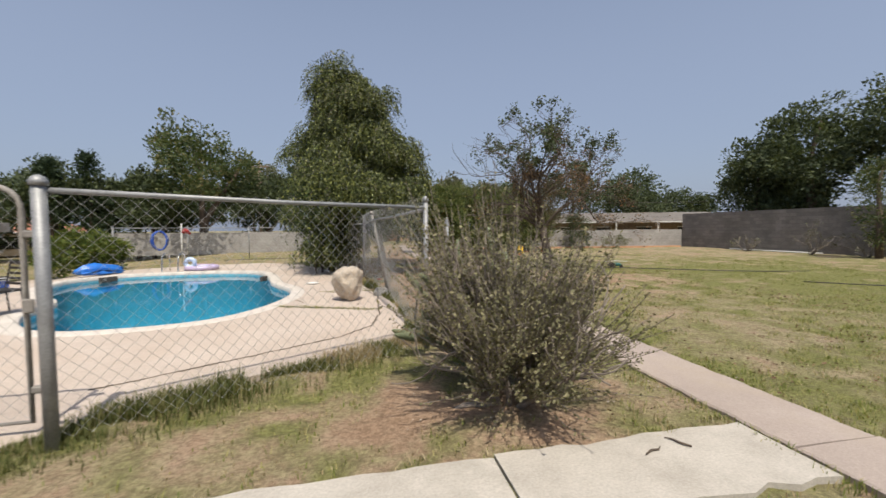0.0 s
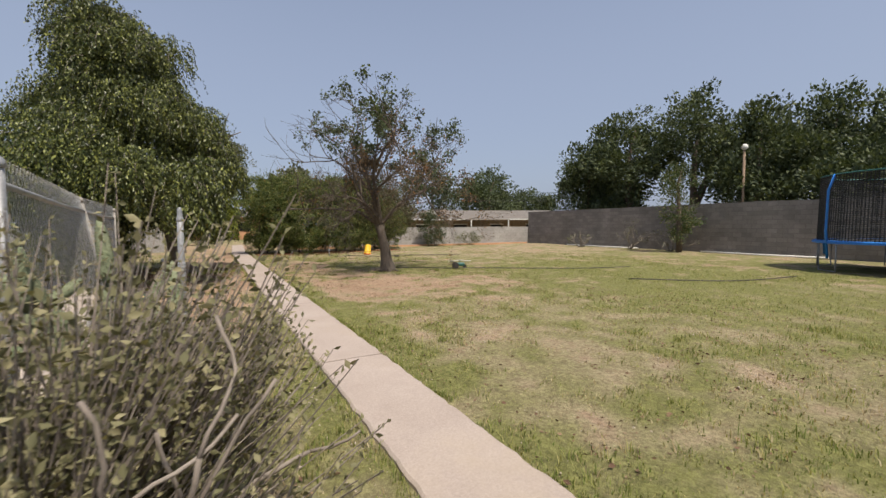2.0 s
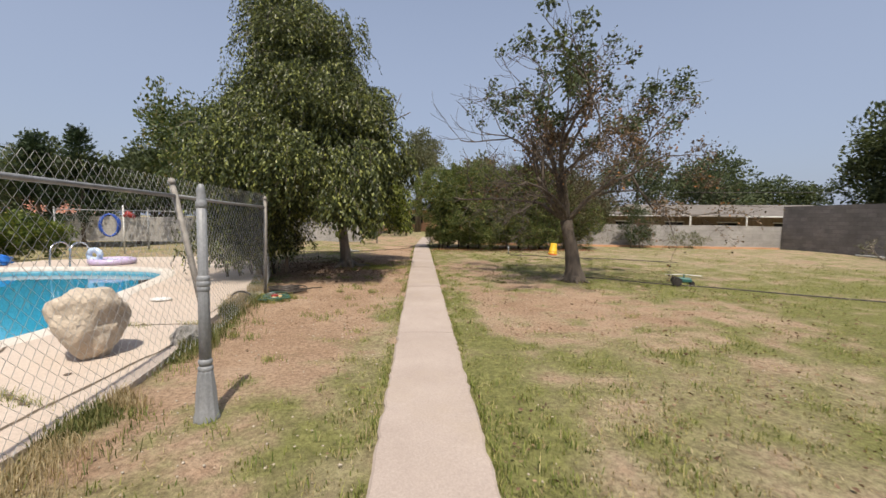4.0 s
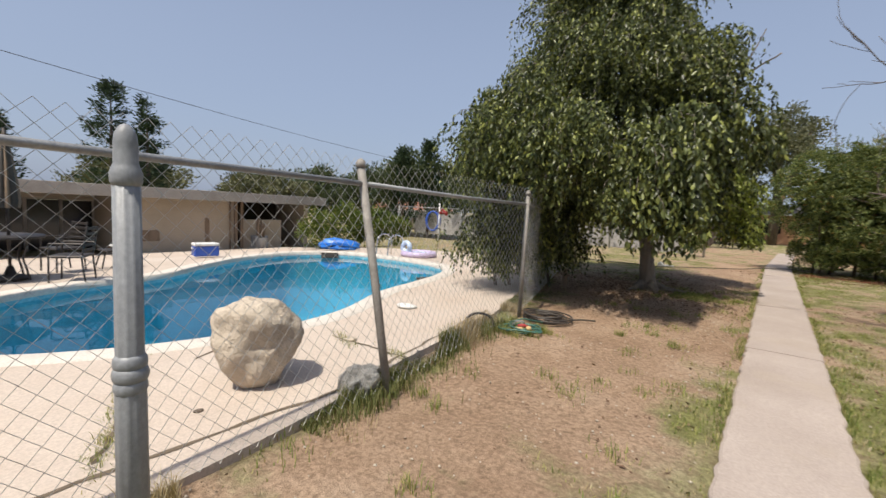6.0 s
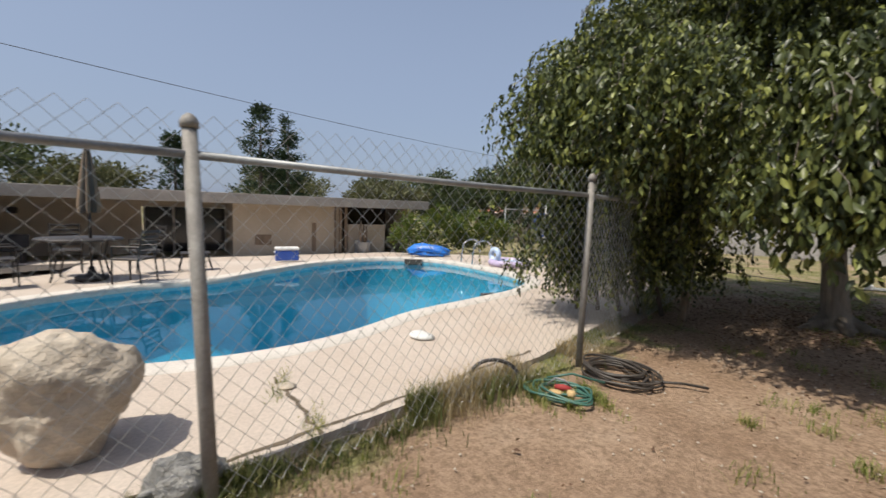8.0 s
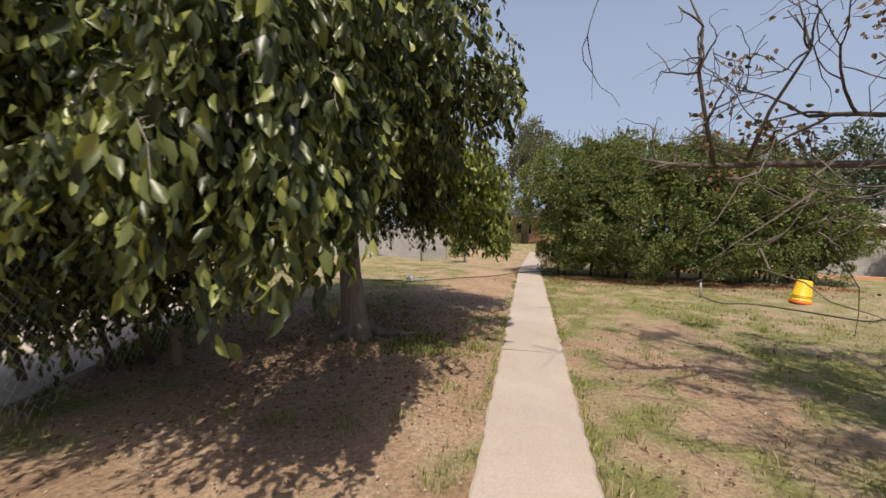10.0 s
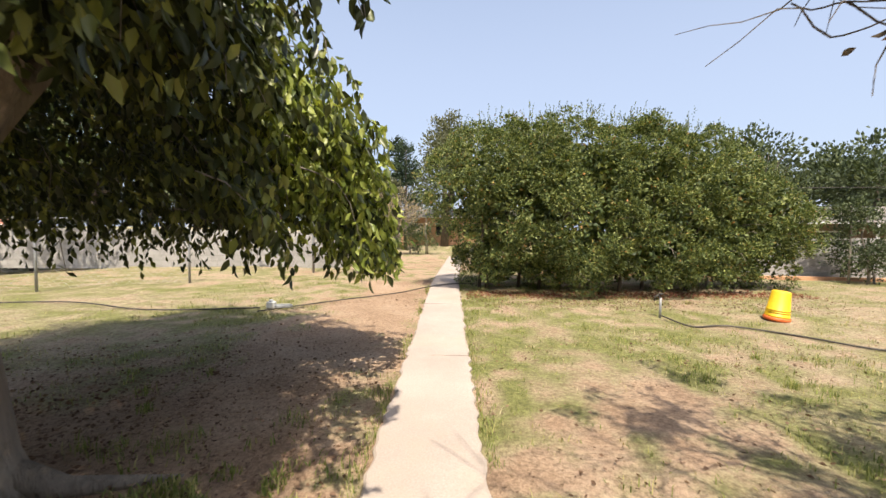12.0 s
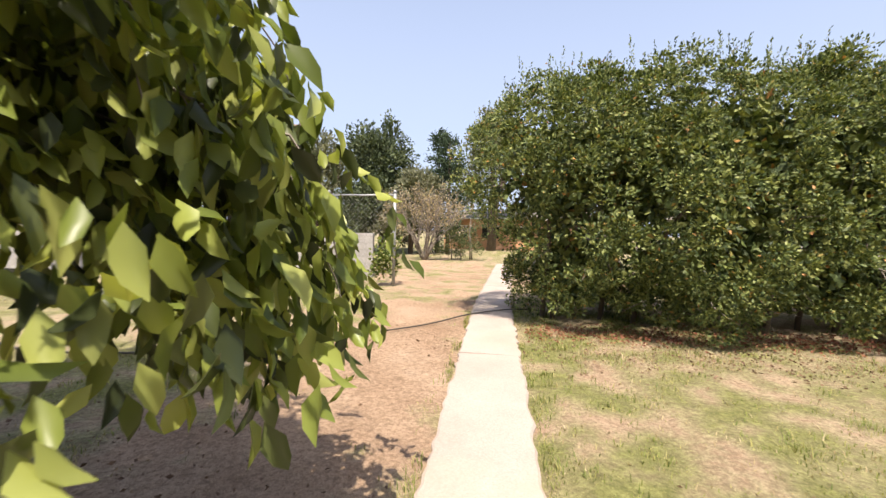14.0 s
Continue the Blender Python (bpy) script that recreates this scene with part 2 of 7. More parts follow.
M = {
    "ground": ground_mat(),
    "deck": mat("deck_concrete", (0.48, 0.395, 0.325), (0.57, 0.49, 0.42), 0.9, 0.7, 55, 0.35, stain=(0.47, 0.37, 0.29)),
    "coping": mat("pool_coping", (0.57, 0.52, 0.46), (0.66, 0.61, 0.55), 0.85, 2, 45, 0.3),
    "walkway": mat("walkway_concrete", (0.350, 0.288, 0.248), (0.435, 0.366, 0.322), 0.92, 1.1, 70, 0.35, stain=(0.36, 0.295, 0.225)),
    "slab": mat("old_slab_concrete", (0.40, 0.365, 0.315), (0.54, 0.50, 0.44), 0.92, 2.2, 60, 0.4, stain=(0.27, 0.25, 0.21)),
    # dark brown that puts the porch's shade into the deck's colour
    "porchshade": mat("painted_porch_shade", (0.060, 0.048, 0.040), (0.105, 0.085, 0.070), 0.9, 2.5, 40, 0.4),
    "joint": mat("joint_dirt", (0.10, 0.075, 0.05), (0.17, 0.13, 0.09), 0.95, 5, 60),
    "basin": mat("pool_plaster", (0.22, 0.50, 0.62), (0.28, 0.56, 0.66), 0.7, 0.8, 30, 0.1),
    "tileband": mat("waterline_tile", (0.16, 0.42, 0.52), (0.30, 0.58, 0.66), 0.25, 6, 18, 0.1),
    "water": water_mat(),
    "galv": mat("galvanised_steel", (0.25, 0.255, 0.26), (0.37, 0.375, 0.38), 0.55, 6, 60, 0.15, metal=0.4),
    "wire": mat("fence_wire", (0.46, 0.455, 0.44), (0.60, 0.595, 0.57), 0.55, 10, 60, 0.05, metal=0.4),
    "rust": mat("weathered_post", (0.23, 0.21, 0.19), (0.36, 0.34, 0.31), 0.75, 8, 50, 0.3, metal=0.25),
    "lamp": mat("lamp_post_paint", (0.21, 0.22, 0.23), (0.31, 0.32, 0.335), 0.5, 4, 40, 0.15, stain=(0.17, 0.17, 0.175)),
    "boulder": mat("pale_boulder", (0.44, 0.37, 0.29), (0.60, 0.52, 0.42), 0.95, 3.2, 22, 0.9, depth=0.03, stain=(0.42, 0.30, 0.20)),
    "rock": mat("grey_rubble", (0.26, 0.25, 0.23), (0.46, 0.44, 0.40), 0.95, 7, 30, 1.0, depth=0.03),
    "pebble": mat("pebble", (0.40, 0.33, 0.25), (0.60, 0.53, 0.44), 0.9, 12, 60),
    "bark": mat("pale_bark", (0.165, 0.132, 0.10), (0.31, 0.26, 0.205), 0.92, 9, 30, 1.0, depth=0.035, stretch=(1, 1, 0.16), stain=(0.12, 0.095, 0.07)),
    "greybark": mat("grey_bark", (0.075, 0.060, 0.048), (0.155, 0.125, 0.10), 0.95, 6, 26, 0.9, depth=0.02, stretch=(1, 1, 0.3)),
    "darkbark": mat("dark_bark", (0.075, 0.055, 0.04), (0.17, 0.13, 0.10), 0.95, 6, 26, 0.9, depth=0.02, stretch=(1, 1, 0.3)),
    "twig": mat("dry_twig", (0.16, 0.13, 0.11), (0.30, 0.26, 0.22), 0.9, 8, 40, 0.3),
    "mulberry": leaf_mat("mulberry_leaf", [(0.0, (0.025, 0.033, 0.014)), (0.42, (0.058, 0.073, 0.025)), (0.78, (0.125, 0.146, 0.045)), (0.97, (0.29, 0.31, 0.085))], 0.21, 0.36),
    # lit copy of the mulberry leaf: sunlight is put into its colour
    "sunlitleaf": leaf_mat("sunlit_mulberry_leaf", [(0.0, (0.075, 0.105, 0.024)), (0.35, (0.19, 0.235, 0.05)), (0.8, (0.33, 0.38, 0.09)), (1.0, (0.42, 0.45, 0.14))], 0.40, 0.36),
    "hedge": leaf_mat("hedge_leaf", [(0.0, (0.030, 0.048, 0.018)), (0.35, (0.085, 0.118, 0.036)), (0.7, (0.170, 0.205, 0.062)), (0.975, (0.29, 0.31, 0.10)), (1.0, (0.40, 0.19, 0.06))], 0.20, 0.55),
    "sage": leaf_mat("sage_leaf", [(0.0, (0.110, 0.108, 0.055)), (0.5, (0.190, 0.182, 0.098)), (1.0, (0.32, 0.29, 0.17))], 0.2, 0.75),
    "brownleaf": leaf_mat("dead_leaf", [(0.0, (0.072, 0.054, 0.040)), (0.6, (0.160, 0.115, 0.080)), (0.92, (0.25, 0.165, 0.11)), (1.0, (0.42, 0.19, 0.07))], 0.3, 0.8),
    "greytwigleaf": leaf_mat("sparse_leaf", [(0.0, (0.055, 0.085, 0.035)), (0.7, (0.10, 0.13, 0.05)), (1.0, (0.22, 0.20, 0.10))], 0.3, 0.6),
    "drybrush": leaf_mat("dry_brush_leaf", [(0.0, (0.060, 0.052, 0.034)), (0.6, (0.105, 0.088, 0.055)), (1.0, (0.18, 0.125, 0.08))], 0.2, 0.8),
    "fartree": leaf_mat("far_leaf", [(0.0, (0.040, 0.056, 0.030)), (0.6, (0.075, 0.100, 0.046)), (1.0, (0.135, 0.160, 0.072))], 0.2, 0.6),
    "fargrey": leaf_mat("far_grey_leaf", [(0.0, (0.085, 0.095, 0.055)), (1.0, (0.19, 0.19, 0.11))], 0.2, 0.8),
    "conifer": leaf_mat("conifer_needle", [(0.0, (0.020, 0.040, 0.022)), (1.0, (0.065, 0.095, 0.045))], 0.12, 0.7),
    "ivy": leaf_mat("ivy_leaf", [(0.0, (0.06, 0.095, 0.02)), (0.6, (0.12, 0.16, 0.035)), (1.0, (0.22, 0.24, 0.06))], 0.3, 0.5),
    "grass": leaf_mat("grass_blade", [(0.0, (0.10, 0.14, 0.03)), (0.5, (0.19, 0.225, 0.055)), (0.8, (0.32, 0.31, 0.11)), (1.0, (0.42, 0.36, 0.18))], 0.3, 0.7),
    "straw": leaf_mat("dry_blade", [(0.0, (0.26, 0.20, 0.11)), (0.6, (0.39, 0.315, 0.19)), (1.0, (0.50, 0.43, 0.29))], 0.3, 0.8),
    "weed": leaf_mat("weed_blade", [(0.0, (0.07, 0.09, 0.025)), (0.6, (0.15, 0.165, 0.055)), (1.0, (0.28, 0.25, 0.11))], 0.25, 0.7),
    "redlitter": leaf_mat("red_litter", [(0.0, (0.14, 0.045, 0.03)), (0.6, (0.25, 0.09, 0.055)), (1.0, (0.34, 0.20, 0.11))], 0.1, 0.9),
    "litter": leaf_mat("leaf_litter", [(0.0, (0.095, 0.055, 0.036)), (0.6, (0.19, 0.115, 0.075)), (1.0, (0.32, 0.22, 0.14))], 0.1, 0.9),
    "cactus": mat("cholla_skin", (0.15, 0.19, 0.10), (0.26, 0.28, 0.17), 0.8, 9, 55, 0.9, depth=0.02),
    "stucco": mat("tan_stucco", (0.44, 0.37, 0.28), (0.54, 0.46, 0.36), 0.95, 0.9, 70, 0.4),
    "fascia": mat("weathered_fascia", (0.30, 0.27, 0.235), (0.42, 0.38, 0.335), 0.85, 2, 40, 0.2),
    "roofing": mat("gravel_roof", (0.14, 0.125, 0.112), (0.21, 0.19, 0.172), 0.95, 2, 60, 0.5),
    "redroof": mat("red_tile_roof", (0.36, 0.15, 0.10), (0.46, 0.22, 0.15), 0.9, 3, 20, 0.5),
    # near-black colour that stands in for the shade inside openings
    "openingshade": mat("painted_opening_shade", (0.055, 0.045, 0.038), (0.10, 0.08, 0.065), 0.9, 3, 30),
    "glass": mat("dark_pane", (0.02, 0.02, 0.022), (0.035, 0.034, 0.034), 0.10, 3, 30, 0.02),
    "white": mat("white_paint", (0.66, 0.65, 0.62), (0.78, 0.77, 0.74), 0.6, 3, 40, 0.1),
    "grey": mat("grey_paint", (0.32, 0.33, 0.34), (0.42, 0.43, 0.44), 0.6, 3, 40, 0.1),
    "blueplastic": mat("blue_plastic", (0.030, 0.085, 0.40), (0.045, 0.12, 0.50), 0.4, 4, 40, 0.05),
    "bluevinyl": mat("blue_vinyl", (0.02, 0.14, 0.55), (0.04, 0.22, 0.68), 0.35, 5, 25, 0.3, depth=0.02),
    "palevinyl": mat("pale_vinyl", (0.42, 0.55, 0.80), (0.60, 0.70, 0.86), 0.3, 5, 20, 0.1),
    "pinkvinyl": mat("lilac_vinyl", (0.50, 0.40, 0.60), (0.60, 0.52, 0.72), 0.3, 4, 20, 0.1),
    "bluepipe": mat("trampoline_blue", (0.02, 0.16, 0.55), (0.03, 0.24, 0.70), 0.5, 5, 30, 0.05),
    "net": mat("black_net", (0.020, 0.020, 0.022), (0.045, 0.045, 0.047), 0.8, 8, 60, 0.2),
    "yellow": mat("yellow_plastic", (0.70, 0.43, 0.015), (0.82, 0.54, 0.03), 0.45, 3, 40, 0.08),
    "orange": mat("red_orange_plastic", (0.62, 0.12, 0.03), (0.74, 0.20, 0.05), 0.5, 4, 40, 0.1),
    "hose": mat("black_hose", (0.022, 0.019, 0.017), (0.085, 0.070, 0.058), 0.5, 9, 40, 0.2),
    "greenhose": mat("green_hose", (0.035, 0.10, 0.08), (0.07, 0.17, 0.13), 0.4, 9, 40, 0.1),
    "teal": mat("teal_cast_iron", (0.02, 0.10, 0.09), (0.04, 0.17, 0.15), 0.5, 9, 40, 0.1),
    "red": mat("red_cloth", (0.26, 0.025, 0.025), (0.38, 0.045, 0.04), 0.7, 9, 40, 0.2),
    "tan": mat("tan_rag", (0.50, 0.32, 0.14), (0.64, 0.44, 0.22), 0.9, 9, 40, 0.4),
    "chrome": mat("bright_steel", (0.62, 0.62, 0.61), (0.74, 0.74, 0.73), 0.22, 4, 60, 0.02, metal=0.95),
    "stripe": mat("umbrella_canvas", (0.05, 0.045, 0.04), (0.11, 0.10, 0.085), 0.9, 5, 50, 0.2),
    "darkmetal": mat("dark_patio_metal", (0.035, 0.03, 0.028), (0.08, 0.07, 0.065), 0.55, 6, 40, 0.1, metal=0.4),
    "wood": mat("weathered_timber", (0.20, 0.14, 0.095), (0.32, 0.24, 0.17), 0.9, 4, 30, 0.5, stretch=(1, 1, 0.15)),
    "tanwall": mat("orange_brick_far", (0.50, 0.26, 0.14), (0.60, 0.35, 0.20), 0.9, 3, 30, 0.3),
    "blockwall": block_mat("grey_block", (0.225, 0.205, 0.195), (0.295, 0.27, 0.255), (0.19, 0.175, 0.165)),
    "palewall": block_mat("pale_block", (0.37, 0.36, 0.35), (0.42, 0.41, 0.40), (0.31, 0.30, 0.29)),
}


# ---------------------------------------------------------------- builders
class Acc:
    """Gathers points and faces of one mesh."""

    def __init__(self):
        self.v, self.f = [], []

    def add(self, verts, faces):
        k = len(self.v)
        self.v += [tuple(map(float, p)) for p in verts]
        self.f += [tuple(i + k for i in f) for f in faces]
        return self

    def box(self, c, s, rz=0.0, rx=0.0, ry=0.0, bevel=0.008):
        bm = bmesh.new()
        bmesh.ops.create_cube(bm, size=1.0)
        bmesh.ops.scale(bm, vec=s, verts=bm.verts)
        b = min(bevel, min(s) * 0.3)
        if b > 0:
            bmesh.ops.bevel(bm, geom=bm.edges[:], offset=b, segments=1, affect="EDGES")
        bmesh.ops.transform(bm, matrix=pose(*c, rx, ry, rz), verts=bm.verts)
        bm.verts.index_update()
        self.add([v.co for v in bm.verts], [[v.index for v in f.verts] for f in bm.faces])
        bm.free()
        return self

    def tube(self, pts, radii, sides=8, caps=True, closed=False):
        pts = [Vector(p) for p in pts]
        if isinstance(radii, (int, float)):
            radii = [radii] * len(pts)
        n, verts, faces = len(pts), [], []
        ref = Vector((0.31, 0.17, 0.94))
        for i, p in enumerate(pts):
            a, b = pts[(i - 1) % n if closed else max(i - 1, 0)], pts[(i + 1) % n if closed else min(i + 1, n - 1)]
            d = (b - a).normalized()
            u = d.cross(ref)
            if u.length < 0.1:
                u = d.cross(Vector((1, 0, 0)))
            u.normalize()
            w = d.cross(u)
            for k in range(sides):
                t = 2 * math.pi * k / sides
                verts.append(p + (u * math.cos(t) + w * math.sin(t)) * radii[i])
        for i in range(n if closed else n - 1):
            j = (i + 1) % n
            for k in range(sides):
                q = (k + 1) % sides
                faces.append((i * sides + k, j * sides + k, j * sides + q, i * sides + q))
        if caps and not closed:
            faces.append(tuple(range(sides)))
            faces.append(tuple((n - 1) * sides + k for k in reversed(range(sides))))
        return self.add(verts, faces)

    def lathe(self, profile, c=(0, 0, 0), seg=20, wob=None):
        verts, faces = [], []
        for r, z in profile:
            for k in range(seg):
                t = 2 * math.pi * k / seg
                rr = r * (wob(t, z) if wob else 1.0)
                verts.append((c[0] + rr * math.cos(t), c[1] + rr * math.sin(t), c[2] + z))
        m = len(profile)
        for i in range(m - 1):
            for k in range(seg):
                q = (k + 1) % seg
                faces.append((i * seg + k, i * seg + q, (i + 1) * seg + q, (i + 1) * seg + k))
        faces.append(tuple(reversed(range(seg))))
        faces.append(tuple((m - 1) * seg + k for k in range(seg)))
        return self.add(verts, faces)

    def prism(self, loop, z0, z1):
        n = len(loop)
        verts = [(x, y, z0) for x, y in loop] + [(x, y, z1) for x, y in loop]
        faces = [tuple(reversed(range(n))), tuple(range(n, 2 * n))]
        faces += [(i, (i + 1) % n, n + (i + 1) % n, n + i) for i in range(n)]
        return self.add(verts, faces)

    def mesh(self, name, smooth=False):
        me = bpy.data.meshes.new(name)
        me.from_pydata(self.v, [], self.f)
        if smooth:
            me.shade_smooth()
        return me


def put(name, geo, material, parent=None, label="", smooth=False, kind=""):
    """One mesh object, under a thing or a part."""
    me = geo.mesh(name, smooth) if isinstance(geo, Acc) else geo
    if not me.materials:
        me.materials.append(material)
    ob = new(name, me)
    if parent:
        ob.parent = parent
    return tagged(ob, label, kind=kind)


def thing(name, at, label, category, group="", rz=0.0, kind=""):
    ob = new(name)
    ob.matrix_world = pose(*at, 0, 0, rz)
    return tagged(ob, label, category, group, kind)


def raw_mesh(name, verts, faces, material):
    """A large mesh from arrays: faces all triangles or all quads."""
    verts, faces = np.asarray(verts, np.float32), np.asarray(faces, np.int32)
    me = bpy.data.meshes.new(name)
    k = faces.shape[1]
    me.vertices.add(len(verts))
    me.vertices.foreach_set("co", verts.ravel())
    me.loops.add(faces.size)
    me.loops.foreach_set("vertex_index", faces.ravel())
    me.polygons.add(len(faces))
    me.polygons.foreach_set("loop_start", np.arange(0, faces.size, k, dtype=np.int32))
    me.update(calc_edges=True)
    me.materials.append(material)
    return me


def unit(a):
    return a / np.maximum(np.linalg.norm(a, axis=-1, keepdims=True), 1e-9)


def leaf_mesh(name, pos, axis, length, width, material, rng, fold=0.25, rich=False):
    """One folded leaf at each place, pointing along its axis."""
    n = len(pos)
    axis = unit(np.asarray(axis, float))
    side = unit(np.cross(axis, rng.normal(size=(n, 3))))
    up = np.cross(side, axis)
    ln = np.broadcast_to(length, (n,))[:, None] * rng.uniform(0.7, 1.25, (n, 1))
    wd = ln * width
    if rich:
        cols = [pos, pos + axis * ln * 0.35 + side * wd * 0.5 + up * wd * fold, pos + axis * ln * 0.72 + side * wd * 0.36 + up * wd * fold * 0.6,
                pos + axis * ln - up * wd * 0.3, pos + axis * ln * 0.72 - side * wd * 0.36 + up * wd * fold * 0.6, pos + axis * ln * 0.35 - side * wd * 0.5 + up * wd * fold,
                pos + axis * ln * 0.5]
        tri = [(0, 1, 6), (1, 2, 6), (2, 3, 6), (3, 4, 6), (4, 5, 6), (5, 0, 6)]
    else:
        cols = [pos, pos + axis * ln * 0.5 + side * wd * 0.5 + up * wd * fold, pos + axis * ln, pos + axis * ln * 0.5 - side * wd * 0.5 + up * wd * fold]
        tri = [(0, 1, 2), (0, 2, 3)]
    k = len(cols)
    verts = np.stack(cols, 1).reshape(-1, 3)
    faces = (np.arange(n)[:, None, None] * k + np.array(tri)[None]).reshape(-1, 3)
    return raw_mesh(name, verts, faces, material)


def smooth_loop(pts, per=8):
    """A closed smooth curve through the points."""
    p, out = np.asarray(pts, float), []
    n = len(p)
    for i in range(n):
        a, b, c, d = p[i - 1], p[i], p[(i + 1) % n], p[(i + 2) % n]
        for s in range(per):
            t = s / per
            out.append(0.5 * (2 * b + (c - a) * t + (2 * a - 5 * b + 4 * c - d) * t * t + (3 * b - a - 3 * c + d) * t ** 3))
    return np.array(out)


def offset_loop(loop, d):
    """The loop moved outwards by d (it runs anticlockwise)."""
    t = unit(np.roll(loop, -1, 0) - np.roll(loop, 1, 0))
    return loop + np.stack([t[:, 1], -t[:, 0]], 1) * d


def inside(loop, x, y):
    """Which of the points lie within the loop."""
    x, y = np.asarray(x, float), np.asarray(y, float)
    hit = np.zeros(x.shape, bool)
    for (x0, y0), (x1, y1) in zip(loop, np.roll(loop, -1, 0)):
        cross = (y0 > y) != (y1 > y)
        hit ^= cross & (x < (x1 - x0) * (y - y0) / (y1 - y0 + 1e-12) + x0)
    return hit


def val_noise(x, y, scale, seed):
    """Smooth value noise, 0 to 1, as arrays."""
    g = np.random.default_rng(seed).uniform(size=(256, 256))
    u, v = np.asarray(x) / scale + 77.3, np.asarray(y) / scale + 41.7
    i, j = np.floor(u).astype(int), np.floor(v).astype(int)
    a, b = u - i, v - j
    a, b = a * a * (3 - 2 * a), b * b * (3 - 2 * b)
    q = lambda s, t: g[(i + s) % 256, (j + t) % 256]
    return (q(0, 0) * (1 - a) + q(1, 0) * a) * (1 - b) + (q(0, 1) * (1 - a) + q(1, 1) * a) * b


def blob(x, y, cx, cy, rx, ry):
    return np.exp(-(((x - cx) / rx) ** 2 + ((y - cy) / ry) ** 2))


# ---------------------------------------------------------------- the plan
POOL = smooth_loop([(-6.55, 2.70), (-5.63, 3.00), (-5.12, 3.62), (-4.78, 4.55), (-4.66, 5.55), (-4.86, 6.50), (-5.45, 7.70), (-5.76, 8.90), (-6.22, 10.35),
                    (-7.05, 11.30), (-8.65, 11.50), (-10.45, 11.15), (-11.30, 9.85), (-10.95, 8.15), (-10.05, 6.75), (-9.15, 5.60), (-8.85, 4.35), (-8.15, 3.20), (-7.40, 2.72)])
DECK = [(-13.5, -8.0), (-6.6, -3.4), (-5.85, -1.35), (-5.08, -0.44), (-4.45, 0.00), (-3.15, 0.86), (-2.60, 1.40), (-2.45, 2.2), (-2.46, 3.4), (-2.56, 4.2), (-2.70, 4.95), (-2.88, 5.6), (-3.04, 6.55),
        (-3.28, 7.95), (-3.6, 8.95), (-4.3, 11.2), (-5.5, 13.8), (-7.2, 15.0), (-9.6, 14.4), (-11.5, 13.4), (-13.2, 12.4), (-17.0, 12.2), (-17.0, -8.0)]
WALK_L, WALK_R = -0.355, 0.355


def dip(x):
    """The terrace drops towards the house, fitted so that the house sits right in the camera's view."""
    return -0.08 * np.maximum(0.0, -11.2 - np.asarray(x, float)).clip(0, 5.5)


def soil(x, y):
    """How grassy (dry or green) the ground is at a place, and how green."""
    n1, n2, n3 = val_noise(x, y, 2.4, 5), val_noise(x, y, 0.7, 6), val_noise(x, y, 0.25, 7)
    n = 0.18 * n1 + 0.38 * n2 + 0.44 * n3
    cover = 0.85 + 0 * x
    cover -= 1.5 * blob(x, y, -1.80, 7.8, 1.15, 4.8)
    cover -= 0.95 * blob(x, y, -2.6, 12.2, 2.3, 2.4)
    cover -= 0.95 * blob(x, y, -1.15, 18.5, 1.1, 5.0)
    cover -= 0.70 * blob(x, y, 2.7, 6.9, 2.3, 2.6)
    cover -= 0.45 * blob(x, y, 1.6, 12.3, 1.2, 2.2)
    cover -= 0.50 * blob(x, y, -3.5, -1.0, 1.7, 0.8)
    cover -= 0.35 * blob(x, y, -1.9, -0.9, 1.3, 0.8)
    cover += 0.35 * blob(x, y, 6.5, 1.0, 5.5, 4.2)
    cover -= 0.55 * blob(x, y, 0.5, 28.0, 6.0, 5.5)
    cover += 0.55 * blob(x, y, -0.55, 3.5, 0.22, 4.0) + 0.40 * blob(x, y, 0.62, 5.0, 0.25, 6.0)
    cover += 0.55 * blob(x, y, -1.3, 11.3, 0.45, 0.5) + 0.45 * blob(x, y, -0.75, 13.9, 0.3, 0.7)
    cover = cover + (n - 0.5) * 1.15 + (n3 - 0.5) * 0.35
    green = 0.62 + 0.50 * blob(x, y, 9.5, 5.5, 7.0, 6.0) + 0.15 * blob(x, y, -0.7, 3.0, 0.7, 5.0) + 0.42 * blob(x, y, 0.62, 4.0, 0.30, 6.0)
    green = green + 0.12 * blob(x, y, 5.5, 0.5, 4.5, 4.5) + 0.3 * blob(x, y, -4.6, 0.0, 1.6, 0.5) + 0.3 * blob(x, y, -1.3, 11.3, 0.6, 0.6)
    green = green + 0.22 * blob(x, y, 2.2, 16.6, 2.6, 2.4) + 0.30 * blob(x, y, 0.75, 14.0, 0.45, 3.5) - 0.30 * blob(x, y, 3.0, 6.5, 3.0, 3.6) - 0.15 * blob(x, y, 12.0, 17.5, 8.0, 4.0)
    green = green + (val_noise(x, y, 1.5, 9) - 0.5) * 0.25 + (n2 - 0.5) * 0.45 + (n3 - 0.5) * 0.7
    return np.clip(cover, 0, 1), np.clip(green, 0, 1)


